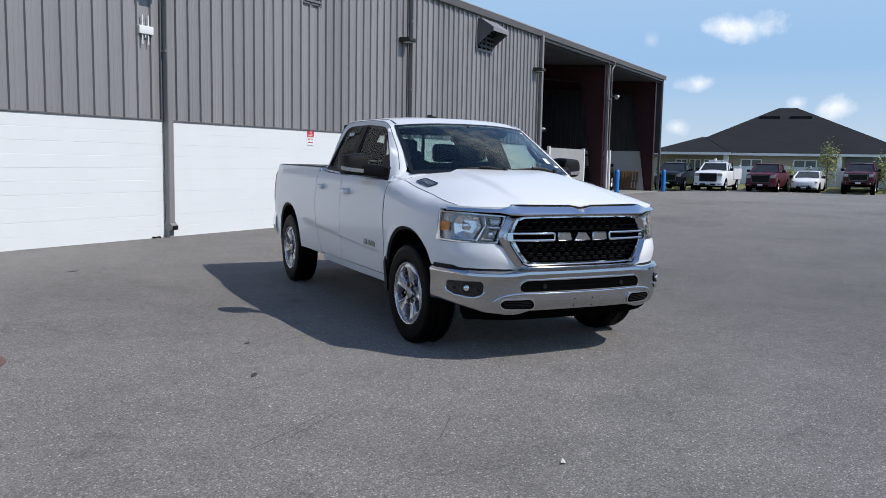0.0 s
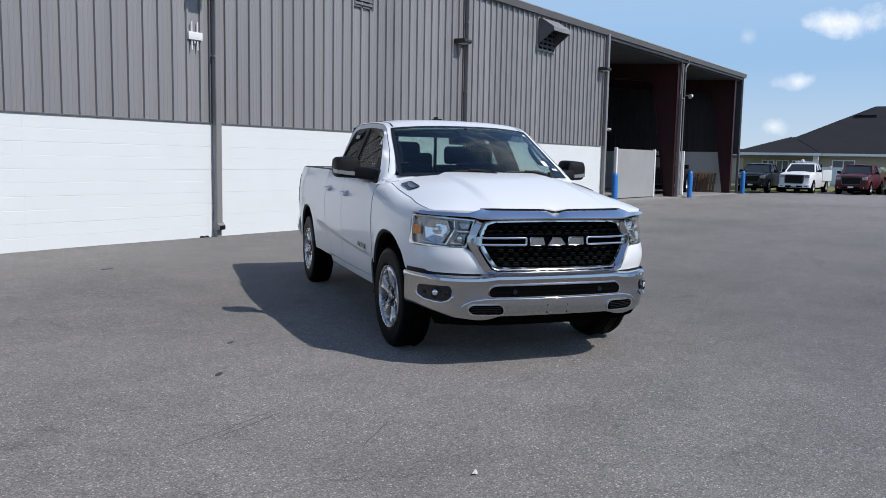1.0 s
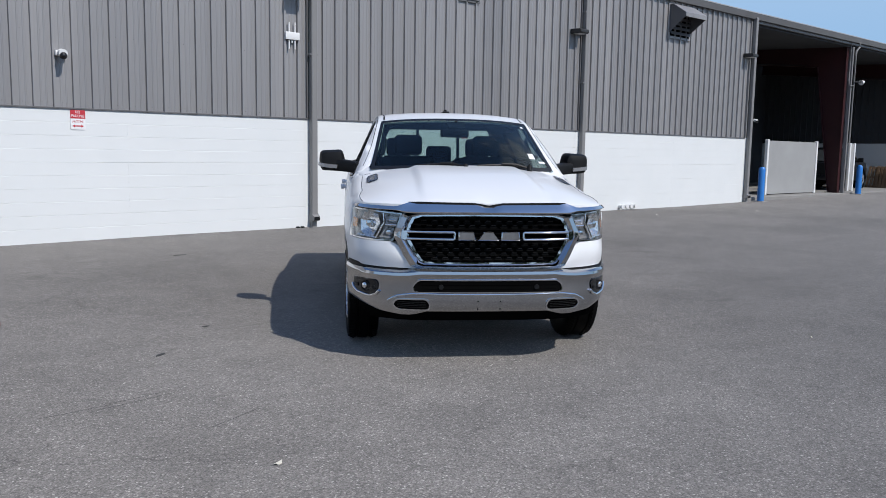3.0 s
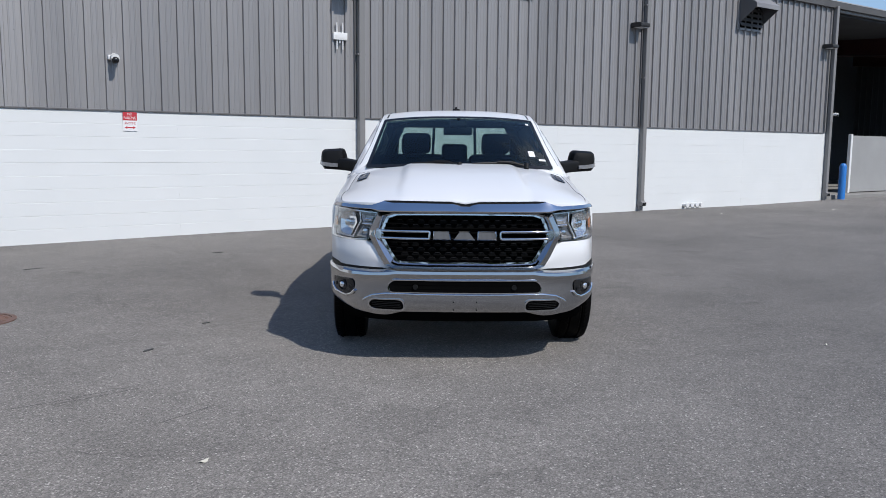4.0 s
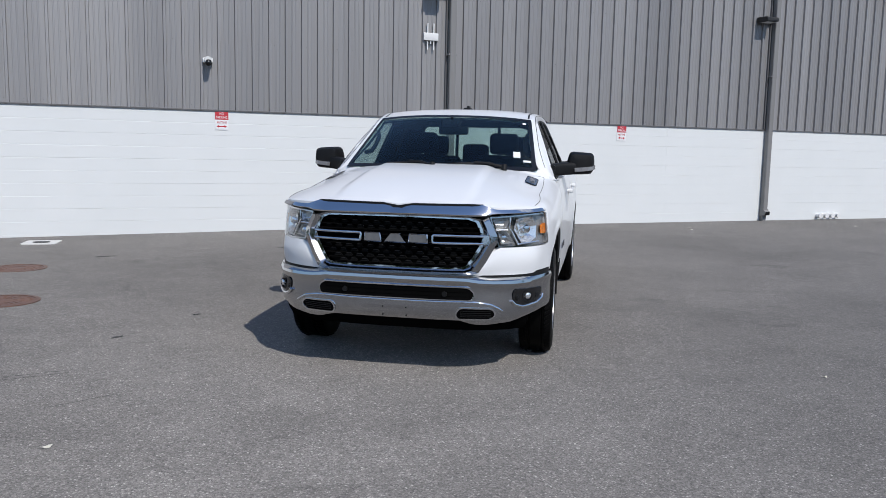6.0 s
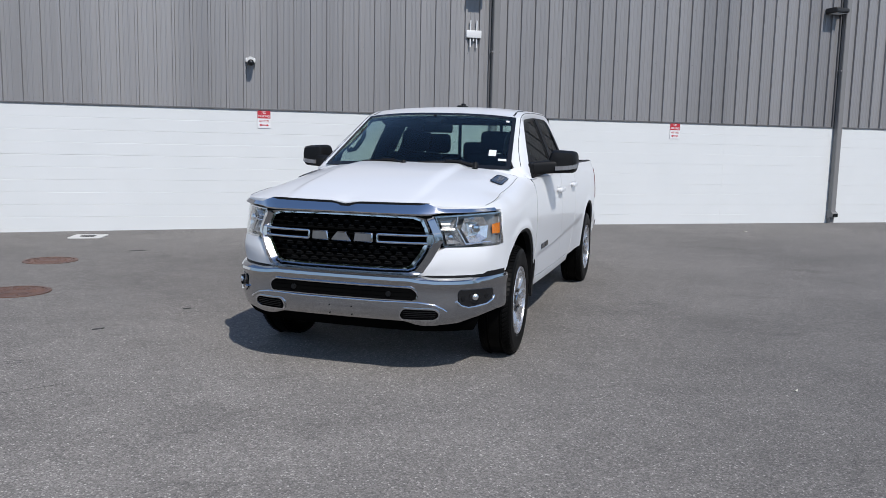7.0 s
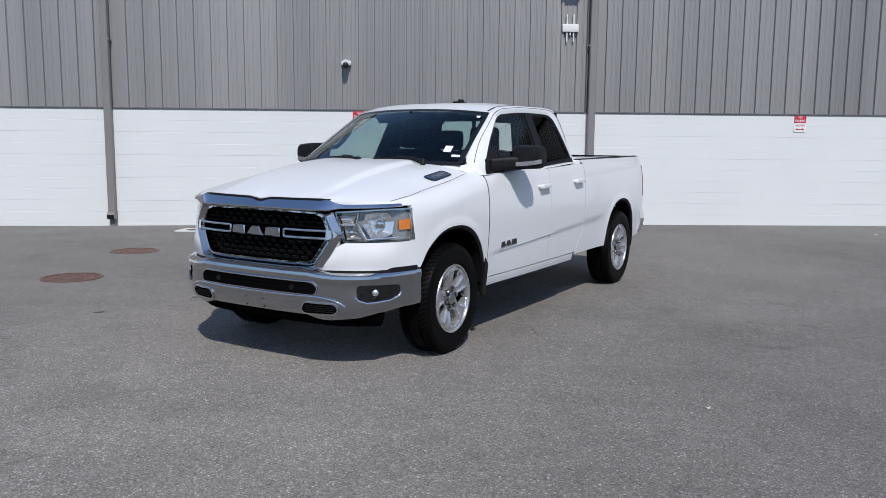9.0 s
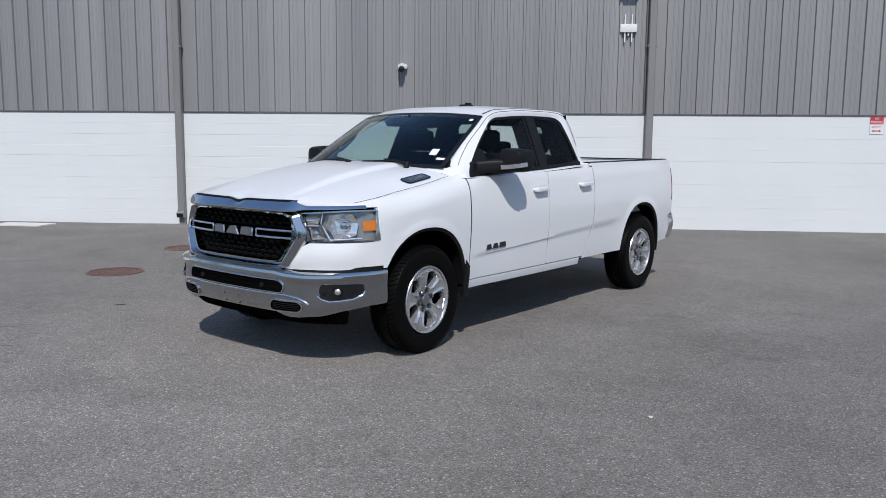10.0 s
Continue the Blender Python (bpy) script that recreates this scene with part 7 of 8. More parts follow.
# hairline cracks, running the same way across the lot
for (xa, ya), (xb, yb), w in (((3.016, 2.798), (3.384, 2.827), 0.003), ((3.306, 2.064), (3.687, 2.198), 0.003), ((2.892, 2.717), (3.427, 2.775), 0.003), ((2.645, 2.757), (3.089, 2.775), 0.003)):
    bm = empty_bm()
    rngc = random.Random(int(xa * 100))
    d = Vector((xb - xa, yb - ya))
    n = Vector((-d.y, d.x)).normalized()
    rows = []
    for t in even(0, 1, 18):
        c = Vector((xa, ya)) + d * t + n * (0.005 * math.sin(5 * t + xa) + rngc.uniform(-0.002, 0.002))
        q = w * rngc.uniform(0.3, 1.0) * min(1.0, 6 * t + 0.1, 6 * (1 - t) + 0.1)
        rows.append([(*(c - n * q), 0.0015), (*(c + n * q), 0.0015)])
    shell(bm, rows, (0, 0, -1), 0.001)
    tagged(part("asphalt_crack", bm, CRACK), "thin dark hairline crack in the asphalt", "crack", "cracks in the asphalt", "stuff")

# ---- parked vehicles by the far edge of the lot ----
CAR_GLASS = surface("dark_car_glass", (0.022, 0.026, 0.029), (0.04, 0.046, 0.05), 1.2, 0.06, fine=8)
CAR_PAINTS = {}
def car_paint(key, c):
    if key not in CAR_PAINTS:
        CAR_PAINTS[key] = surface("car_paint_" + key, c, [v * 0.93 for v in c], 1.0, 0.35, coat=0.3, fine=300, rvar=0.03, spec=0.25)
    return CAR_PAINTS[key]

def car_wheel():
    b = empty_bm()
    lathe(b, [(0.22, -0.11), (0.33, -0.12), (0.38, -0.09), (0.39, 0.0), (0.38, 0.09), (0.33, 0.12), (0.22, 0.11)], 28)
    return mesh_of("tyre", b, RUBBER, 35)
CAR_TYRE = car_wheel()
b = empty_bm()
lathe(b, [(0.235, 0.09), (0.225, 0.118), (0.20, 0.10), (0.19, 0.06), (0.001, 0.06)], 24)
for k in range(6):
    a = 2 * math.pi * k / 6
    rod(b, (0.095, 0.05 * math.cos(a), 0.05 * math.sin(a)), (0.105, 0.21 * math.cos(a), 0.21 * math.sin(a)), 0.024, 6)
rod(b, (0.05, 0, 0), (0.115, 0, 0), 0.06, 14)
CAR_RIM = mesh_of("rim", b, ALLOY, 35)

def section_loft(bm, sections, inset=0.08):
    """Body from cross-sections (y, half width, low z, high z), each with rounded upper corners."""
    rows = []
    for y, w, z0, z1 in sections:
        h = z1 - z0
        c = min(inset, h * 0.4)
        half = [(w * 0.93, z0), (w, z0 + h * 0.3), (w * 0.995, z0 + h * 0.65), (w - 0.02, z1 - c), (w - 0.35 * c - 0.03, z1 - 0.3 * c), (w - c - 0.06, z1), (0.0, z1 + 0.02)]
        pts = half + [(-x, z) for x, z in reversed(half[:-1])]
        rows.append([bm.verts.new((x, y, z)) for x, z in pts])
    k = len(rows[0])
    for a, b in zip(rows, rows[1:]):
        for i in range(k):
            bm.faces.new((a[i], a[(i + 1) % k], b[(i + 1) % k], b[i]))
    bm.faces.new(rows[0])
    bm.faces.new(list(reversed(rows[-1])))

def vehicle(name, label, category, m, paint, L=5.7, W=1.0, nose_z=1.12, belt=1.30, roof_z=1.90, front=0.95, wb=3.6, wheel=1.0, clear=0.35, scr=(1.5, 2.15), back=(3.4, 3.6), bed=True, chrome=True, trucknose=True, group="parked vehicles"):
    """A simplified parked vehicle. Local y runs from its nose rearwards."""
    g = thing(name, label, category, m, group)
    zl = clear
    b = empty_bm()
    hood_z = nose_z + 0.1
    if trucknose:
        secs = [(0.0, W * 0.86, zl + 0.12, nose_z - 0.05), (0.06, W * 0.93, zl + 0.06, nose_z), (0.3, W * 0.985, zl + 0.02, nose_z + 0.04), (scr[0] * 0.7, W, zl, hood_z), (scr[0] + 0.05, W, zl, belt)]
    else:
        secs = [(0.0, W * 0.70, zl + 0.08, nose_z - 0.22), (0.12, W * 0.88, zl + 0.02, nose_z - 0.10), (0.4, W * 0.96, zl, nose_z - 0.02), (scr[0] * 0.75, W, zl, hood_z - 0.06), (scr[0] + 0.05, W, zl, belt)]
    if bed:
        secs += [(back[1] + 0.05, W, zl, belt + 0.02)]
    else:
        secs += [(back[1], W, zl, belt + 0.02), (L - 0.25, W * 0.98, zl + 0.02, belt if trucknose else belt - 0.02), (L, W * 0.9, zl + 0.12, belt - 0.06)]
    section_loft(b, secs)
    part("body", b, paint, g, smooth=40)
    if bed:
        b = empty_bm()
        section_loft(b, [(back[1] + 0.09, W, zl + 0.05, belt + 0.06), (L - 0.1, W * 0.99, zl + 0.06, belt + 0.06), (L, W * 0.96, zl + 0.12, belt + 0.05)], 0.05)
        part("bed", b, paint, g, smooth=40)
    # cabin
    y0, y1 = scr
    y2, y3 = back
    wr, wb_ = W * 0.74, W * 0.93
    b = empty_bm()
    lo = [(-wb_, y0, belt - 0.02), (wb_, y0, belt - 0.02), (wb_, y3, belt), (-wb_, y3, belt)]
    hi = [(-wr, y1, roof_z - 0.07), (wr, y1, roof_z - 0.07), (wr, y2, roof_z - 0.06), (-wr, y2, roof_z - 0.06)]
    va, vb = [b.verts.new(p) for p in lo], [b.verts.new(p) for p in hi]
    for i in range(4):
        b.faces.new((va[i], va[(i + 1) % 4], vb[(i + 1) % 4], vb[i]))
    b.faces.new(va); b.faces.new(list(reversed(vb)))
    part("greenhouse", b, CAR_GLASS, g, "dark window glass")
    b = empty_bm()
    secs = [(y1 - 0.06, wr, roof_z - 0.09, roof_z - 0.05), (y1 + 0.15, wr + 0.01, roof_z - 0.10, roof_z - 0.01), ((y1 + y2) / 2, wr + 0.015, roof_z - 0.10, roof_z), (y2 + 0.03, wr, roof_z - 0.09, roof_z - 0.04)]
    section_loft(b, secs, 0.04)
    part("roof", b, paint, g, smooth=40)
    for s in (1, -1):
        for (ya, za, xa), (yb, zb, xb), t in (((y0 - 0.02, belt - 0.03, wb_), (y1, roof_z - 0.06, wr), 0.05), ((y3 - 0.03, belt - 0.03, wb_), (y2, roof_z - 0.06, wr), 0.06), (((y0 + y3) / 2 + 0.1, belt - 0.03, wb_), ((y1 + y2) / 2 + 0.02, roof_z - 0.06, wr), 0.04)):
            b = empty_bm()
            rod(b, (s * xa, ya, za), (s * xb, yb, zb), t, 8)
            part("pillar", b, paint, g, smooth=40)
        # mirrors, lights
        b = empty_bm()
        box(b, s * (W + 0.02), s * (W + 0.24), y0 + 0.32, y0 + 0.44, belt - 0.02, belt + 0.16, 0.03, 2)
        box(b, s * (W - 0.10), s * (W + 0.05), y0 + 0.34, y0 + 0.42, belt - 0.01, belt + 0.05)
        part("mirror", b, BLACK, g, smooth=40)
        b = empty_bm()
        hz = nose_z - 0.22 if trucknose else nose_z - 0.25
        box(b, s * (W * 0.61), s * (W * 0.915), -0.018 if trucknose else 0.05, 0.16, hz - 0.03, hz + (0.17 if trucknose else 0.1), 0.03, 2)
        part("headlight", b, LAMP_GREY, g, "clear headlight", smooth=40)
        b = empty_bm()
        box(b, s * (W * 0.80), s * (W * 0.96), L - 0.05, L + 0.012, belt - 0.42, belt - 0.08, 0.015, 2)
        part("taillight", b, RED_LENS, g, "red tail light", smooth=40)
    # nose
    b = empty_bm()
    gz0, gz1 = (zl + 0.30, nose_z - 0.08) if trucknose else (zl + 0.10, zl + 0.30)
    plate(b, [(x, -0.022 if trucknose else 0.0, z) for x, z in rounded([(-W * 0.55, gz0), (W * 0.55, gz0), (W * 0.58, gz1), (-W * 0.58, gz1)], 0.05, 3)], (0, 0.05, 0))
    part("grille", b, BLACK, g, "dark grille")
    if trucknose:
        b = empty_bm()
        go = rounded([(-W * 0.57, gz0 - 0.02), (W * 0.57, gz0 - 0.02), (W * 0.60, gz1 + 0.03), (-W * 0.60, gz1 + 0.03)], 0.07, 3)
        gi = rounded([(-W * 0.52, gz0 + 0.02), (W * 0.52, gz0 + 0.02), (W * 0.55, gz1 - 0.02), (-W * 0.55, gz1 - 0.02)], 0.05, 3)
        ring(b, [(x, -0.040, z) for x, z in go], [(x, -0.040, z) for x, z in gi], (0, 0.05, 0))
        part("grille_frame", b, BADGE_METAL if not chrome else CHROME_SOFT, g, "slim grille frame")
    for k in range(3 if trucknose else 1):
        zz = gz0 + (gz1 - gz0) * (k + 1) / (4 if trucknose else 2)
        b = empty_bm()
        box(b, -W * 0.53, W * 0.53, -0.034 if trucknose else -0.012, 0.0, zz - 0.015, zz + 0.015, 0.004)
        part("grille_bar", b, CHROME_SOFT if chrome else BLACK, g)
    b = empty_bm()
    box(b, -W * 0.93, W * 0.93, -0.07 if trucknose else -0.045, 0.10, zl + 0.02, zl + 0.24 if trucknose else zl + 0.09, 0.03, 2)
    part("front_bumper", b, (CHROME_SOFT if chrome else paint) if trucknose else BLACK, g, smooth=40)
    b = empty_bm()
    box(b, -W * 0.93, W * 0.93, L - 0.06, L + 0.06, zl + 0.06, zl + 0.26, 0.03, 2)
    part("rear_bumper", b, CHROME_SOFT if chrome else paint, g, smooth=40)
    # lower intake, fog lamps, cowl and hood bulge
    b = empty_bm()
    prism(b, rounded([(-W * 0.55, zl + 0.04), (W * 0.55, zl + 0.04), (W * 0.48, zl + (0.15 if trucknose else 0.16)), (-W * 0.48, zl + (0.15 if trucknose else 0.16))], 0.03, 3), "y", -0.076 if trucknose else -0.052, 0.0)
    part("lower_intake", b, LINER, g, "black lower air intake")
    for s in (1, -1):
        b = empty_bm()
        box(b, s * W * 0.66, s * W * 0.84, -0.074 if trucknose else -0.050, 0.0, zl + 0.07, zl + 0.15, 0.012)
        part("fog_recess", b, LINER, g)
        b = empty_bm()
        rod(b, (s * W * 0.75, -0.082 if trucknose else -0.056, zl + 0.11), (s * W * 0.75, -0.05, zl + 0.11), 0.03, 10)
        part("fog_light", b, REFLECTOR, g)
    b = empty_bm()
    box(b, -W * 0.78, W * 0.78, scr[0] - 0.10, scr[0] + 0.04, belt - 0.03, belt + 0.012, 0.01)
    part("cowl", b, BLACK, g)
    if trucknose:
        b = empty_bm()
        shell(b, [[(W * 0.62 * u, 0.10 + (scr[0] - 0.22) * v, nose_z + 0.02 + (belt - nose_z) * v * 0.85 + 0.055 * (1 - u ** 4) * min(1.0, 6 * v, 8 * (1 - v))) for v in even(0.02, 0.98, 8)] for u in even(-1, 1, 10)], (0, 0, -1), 0.05)
        part("hood_bulge", b, paint, g, smooth=30)
    b = empty_bm()
    box(b, -0.16, 0.16, -0.085 if trucknose else -0.06, -0.06 if trucknose else -0.03, zl + 0.08, zl + 0.18)
    part("plate_bar", b, WHITE_PLASTIC, g, "plain pale plate")
    b = empty_bm()
    box(b, -W * 0.8, W * 0.8, 0.4, L - 0.4, zl - 0.12, zl + 0.1)
    part("underbody", b, LINER, g)
    for s in (1, -1):
        for yc in (front, front + wb):
            b = empty_bm()
            rod(b, (s * (W - 0.25), yc, 0.39 * wheel + 0.03), (s * (W + 0.004), yc, 0.39 * wheel + 0.03), 0.46 * wheel, 24)
            part("wheel_arch", b, LINER, g)
            w = new("wheel", CAR_TYRE)
            w.parent = g
            w.matrix_basis = Matrix.Translation((s * (W - 0.10), yc, 0.39 * wheel)) @ (Matrix.Rotation(math.pi, 4, "Z") if s < 0 else Matrix.Identity(4)) @ Matrix.Scale(wheel, 4)
            r = new("rim", CAR_RIM)
            r.parent = w
    return g

def parked(x, y, turn=0.0, z=0.0):
    """Pose of a vehicle whose nose is at x, y and faces west."""
    return Matrix.Translation((x, y, z + lot_height(x, y))) @ Matrix.Rotation(radians(-90 + turn), 4, "Z") @ Matrix.Scale(0.95, 4)

BLACK_CAR = car_paint("black", (0.004, 0.006, 0.009))
WHITE_CAR = car_paint("white", (0.78, 0.79, 0.80))
RED_CAR = car_paint("dark_red", (0.075, 0.006, 0.012))
MAROON_CAR = car_paint("maroon", (0.055, 0.006, 0.014))

vehicle("pickup_truck", "black pickup truck parked at the lot edge", "pickup truck", parked(52.5, 14.2, 2), BLACK_CAR, L=5.8, W=0.98, nose_z=1.15, belt=1.30, roof_z=1.88, chrome=False)
ut = vehicle("utility_truck", "white utility pickup truck with a roof light bar", "pickup truck", parked(53.0, 11.75, 0), WHITE_CAR, L=6.1, W=1.0, nose_z=1.24, belt=1.38, roof_z=1.95, wb=3.75, back=(3.0, 3.15), scr=(1.5, 2.1), chrome=False)
b = empty_bm()
box(b, -0.55, 0.55, 2.35, 2.55, 1.98, 2.06, 0.02, 2)
part("light_bar", b, WHITE_PLASTIC, ut, "white roof light bar")
b = empty_bm()
rod(b, (-0.1, 2.45, 2.05), (-0.1, 2.45, 2.20), 0.11, 16, 0.08)
part("beacon", b, WHITE_PLASTIC, ut, "pale roof beacon", smooth=40)
for s in (1, -1):
    b = empty_bm()
    box(b, s * 0.55, s * 1.04, 3.3, 6.05, 0.75, 1.52, 0.02)
    part("tool_cabinet", b, WHITE_CAR, ut, "white side tool cabinet")
b = empty_bm()
for zz in (1.55, 1.72, 1.9):
    rod(b, (-0.9, 3.28, zz), (0.9, 3.28, zz), 0.025, 8)
for xx in (-0.9, -0.3, 0.3, 0.9):
    rod(b, (xx, 3.28, 1.4), (xx, 3.28, 1.92), 0.025, 8)
part("headache_rack", b, BLACK, ut, "black rear window rack")
vehicle("pickup_truck", "dark red pickup truck with a black grille", "pickup truck", parked(54.0, 8.75, -1), RED_CAR, L=5.9, W=1.0, nose_z=1.18, belt=1.32, roof_z=1.92, chrome=False)
vehicle("sedan", "white compact sedan parked beside the pickups", "car", parked(56.0, 6.45, -1), WHITE_CAR, L=4.5, W=0.90, nose_z=0.92, belt=0.98, roof_z=1.46, front=0.9, wb=2.65, wheel=0.82, clear=0.22, scr=(1.15, 2.0), back=(3.3, 4.0), bed=False, chrome=False, trucknose=False)
vehicle("off_roader", "lifted maroon off-road truck with large tyres", "off-roader", parked(55.5, 3.35, 0), MAROON_CAR, L=5.2, W=0.96, nose_z=1.38, belt=1.52, roof_z=2.06, wheel=1.22, clear=0.62, wb=3.3, front=0.9, bed=True, chrome=False)
vehicle("suv", "dark SUV parked inside the open bay", "suv", Matrix.Translation((39.3, 14.25, 0.17)) @ Matrix.Rotation(radians(90 + 8), 4, "Z"), BLACK_CAR, L=4.9, W=0.96, nose_z=1.1, belt=1.15, roof_z=1.72, bed=False, back=(4.3, 4.75), wb=2.9, chrome=False)

# ---- house, fence and planting beyond the lot ----
STUCCO = surface("beige_stucco", (0.42, 0.37, 0.29), (0.36, 0.32, 0.25), 1.0, 0.85, bump=0.003, fine=40)
SHINGLE = surface("charcoal_shingles", (0.017, 0.0178, 0.0195), (0.027, 0.028, 0.0305), 0.7, 0.95, spec=0.15, bump=0.006, fine=9, stretch=(1, 1, 6))
RIDGE = surface("ridge_shingles", (0.045, 0.046, 0.048), (0.06, 0.061, 0.063), 2.0, 0.9, fine=20, spec=0.15)
FASCIA = surface("white_fascia", (0.85, 0.85, 0.83), (0.80, 0.80, 0.78), 2.0, 0.5, fine=40)
VINYL = surface("white_vinyl_fence", (0.82, 0.84, 0.83), (0.76, 0.78, 0.77), 1.5, 0.5, fine=40, vary=0.04)
PANE = surface("dark_window_pane", (0.14, 0.16, 0.165), (0.20, 0.22, 0.22), 0.5, 0.08, fine=20)

def hip_roof(bm, u0, u1, v0, v1, z0, z1, ridge=None, over=0.45):
    u0, u1, v0, v1 = u0 - over, u1 + over, v0 - over, v1 + over
    d = (v1 - v0) / 2
    ra, rb = (u0 + d, u1 - d) if ridge is None else ridge
    vm = (v0 + v1) / 2
    e = [bm.verts.new(p) for p in ((u0, v0, z0), (u1, v0, z0), (u1, v1, z0), (u0, v1, z0))]
    f = [bm.verts.new(p) for p in ((u0, v0, z0 - 0.05), (u1, v0, z0 - 0.05), (u1, v1, z0 - 0.05), (u0, v1, z0 - 0.05))]
    a, c = bm.verts.new((ra, vm, z1)), bm.verts.new((rb, vm, z1))
    bm.faces.new((e[0], e[1], c, a)); bm.faces.new((e[1], e[2], c)); bm.faces.new((e[2], e[3], a, c)); bm.faces.new((e[3], e[0], a))
    for i in range(4):
        bm.faces.new((e[i], f[i], f[(i + 1) % 4], e[(i + 1) % 4]))
    bm.faces.new(f)

hy = Vector((math.cos(radians(8)), math.sin(radians(8)), 0))
hx = Vector((hy.y, -hy.x, 0))
HOUSE = Matrix((hx, hy, Vector((0, 0, 1)))).transposed().to_4x4()
HOUSE.translation = (63.2, 18.0, 0)
house = thing("house", "low beige stucco house with a charcoal hip roof", "house", HOUSE)
bm = empty_bm()
box(bm, 0.3, 17.0, 0.0, 16.0, -0.2, 2.42)
part("wall", bm, STUCCO, house)
bm = empty_bm()
hip_roof(bm, 1.5, 17.4, -0.1, 16.6, 2.52, 6.38, (8.6, 10.0))
roof_h = part("roof", bm, SHINGLE, house, "charcoal shingle hip roof")
bm = empty_bm()
hip_roof(bm, 0.0, 5.15, -1.2, 6.0, 2.48, 3.74, (3.2, 3.4))
part("wing_roof", bm, SHINGLE, house, "charcoal shingle roof of the wing")
for pa, pb in (((3.4, 2.4, 3.745), (5.6, -1.65, 2.485)), ((3.2, 2.4, 3.745), (-0.45, -1.65, 2.485))):
    bm = empty_bm()
    rod(bm, pa, pb, 0.05, 6)
    part("ridge_cap", bm, RIDGE, house, "paler ridge shingles")
bm = empty_bm()
box(bm, 0.1, 2.1, 0.4, 5.6, -0.2, 2.40)
part("wing_wall", bm, STUCCO, house)
for a, c, v in ((5.55, 17.85, -0.60), (-0.45, 5.6, -1.68)):
    bm = empty_bm()
    box(bm, a, c, v, v + 0.06, 2.32, 2.50)
    part("fascia", bm, FASCIA, house, "white eave board")
for uu in (5.2, 12.9):
    bm = empty_bm()
    box(bm, uu - 0.17, uu + 0.17, -1.2 if uu < 8 else -0.45, -0.85 if uu < 8 else -0.1, -0.1, 2.34)
    part("porch_post", bm, FASCIA, house)
def house_window(u, v, w, z0, z1):
    bb = empty_bm()
    ring(bb, [(u - w / 2, v, z0), (u + w / 2, v, z0), (u + w / 2, v, z1), (u - w / 2, v, z1)], [(u - w / 2 + 0.08, v, z0 + 0.08), (u + w / 2 - 0.08, v, z0 + 0.08), (u + w / 2 - 0.08, v, z1 - 0.08), (u - w / 2 + 0.08, v, z1 - 0.08)], (0, 0.1, 0))
    win = part("window", bb, FASCIA, house, "white framed window")
    for k in range(2):
        bb = empty_bm()
        box(bb, u - w / 2 + 0.09 + k * (w / 2 - 0.06), u - 0.03 + k * (w / 2 - 0.06), v + 0.05, v + 0.07, z0 + 0.08, z1 - 0.08)
        part("pane", bb, PANE, win, "dark window pane")
    bb = empty_bm()
    box(bb, u - 0.04, u + 0.04, v + 0.01, v + 0.08, z0, z1)
    part("mullion", bb, FASCIA, win)
house_window(6.95, -0.06, 1.5, 0.9, 2.06)
house_window(10.65, -0.06, 1.6, 0.9, 2.06)
for uu in (1.9, 2.9, 4.0):
    house_window(uu, -0.06, 0.9, 0.8, 2.0)
bm = empty_bm()
box(bm, 13.3, 17.0, -0.12, -0.02, 0.0, 2.3)
part("porch_shade", bm, PANE, house, "dark screened porch opening")
for uu, ww in ((8.0, 1.5), (10.3, 1.6)):
    bm = empty_bm()
    box(bm, uu - ww / 2, uu + ww / 2, 5.95, 6.35, 5.36, 5.58)
    part("roof_vent", bm, BLACK, roof_h, "long dark roof vent")

far_house = thing("house", "distant low house with a grey roof behind the trees", "house", Matrix.Translation((88, 27.0, 0)) @ Matrix.Rotation(radians(60), 4, "Z"))
bm = empty_bm()
box(bm, -7, 7, -4, 4, -0.2, 2.4)
part("wall", bm, STUCCO, far_house)
bm = empty_bm()
hip_roof(bm, -7, 7, -4, 4, 2.4, 3.3)
part("roof", bm, SHINGLE, far_house)

# white vinyl fence in front of the house
fence = thing("fence", "white vinyl privacy fence along the lot edge", "fence")
for k in range(14):
    p0 = Vector((61.6, 13.0, 0)).lerp(Vector((60.6, -9.0, 0)), k / 14)
    p1 = Vector((61.6, 13.0, 0)).lerp(Vector((60.6, -9.0, 0)), (k + 1) / 14)
    d = (p1 - p0).normalized()
    n = Vector((d.y, -d.x, 0))
    bm = empty_bm()
    box(bm, 0.08, (p1 - p0).length - 0.08, -0.025, 0.025, 0.08, 1.52)
    mm = Matrix((d, n, Vector((0, 0, 1)))).transposed().to_4x4()
    mm.translation = p0
    part("fence_panel", bm, VINYL, fence, at=mm)
    bm = empty_bm()
    box(bm, -0.07, 0.07, -0.07, 0.07, 0.0, 1.60, 0.01)
    part("fence_post", bm, VINYL, fence, at=mm)

# grassy bank in front of the fence
bm = empty_bm()
prism(bm, [(58.6, -0.25), (58.6, -0.14), (59.4, 0.0), (61.9, 0.30), (61.9, -0.25)], "y", -14, 15)
tagged(part("grass_bank", bm, GRASS), "low grassy bank along the lot edge", "grass", kind="structure")
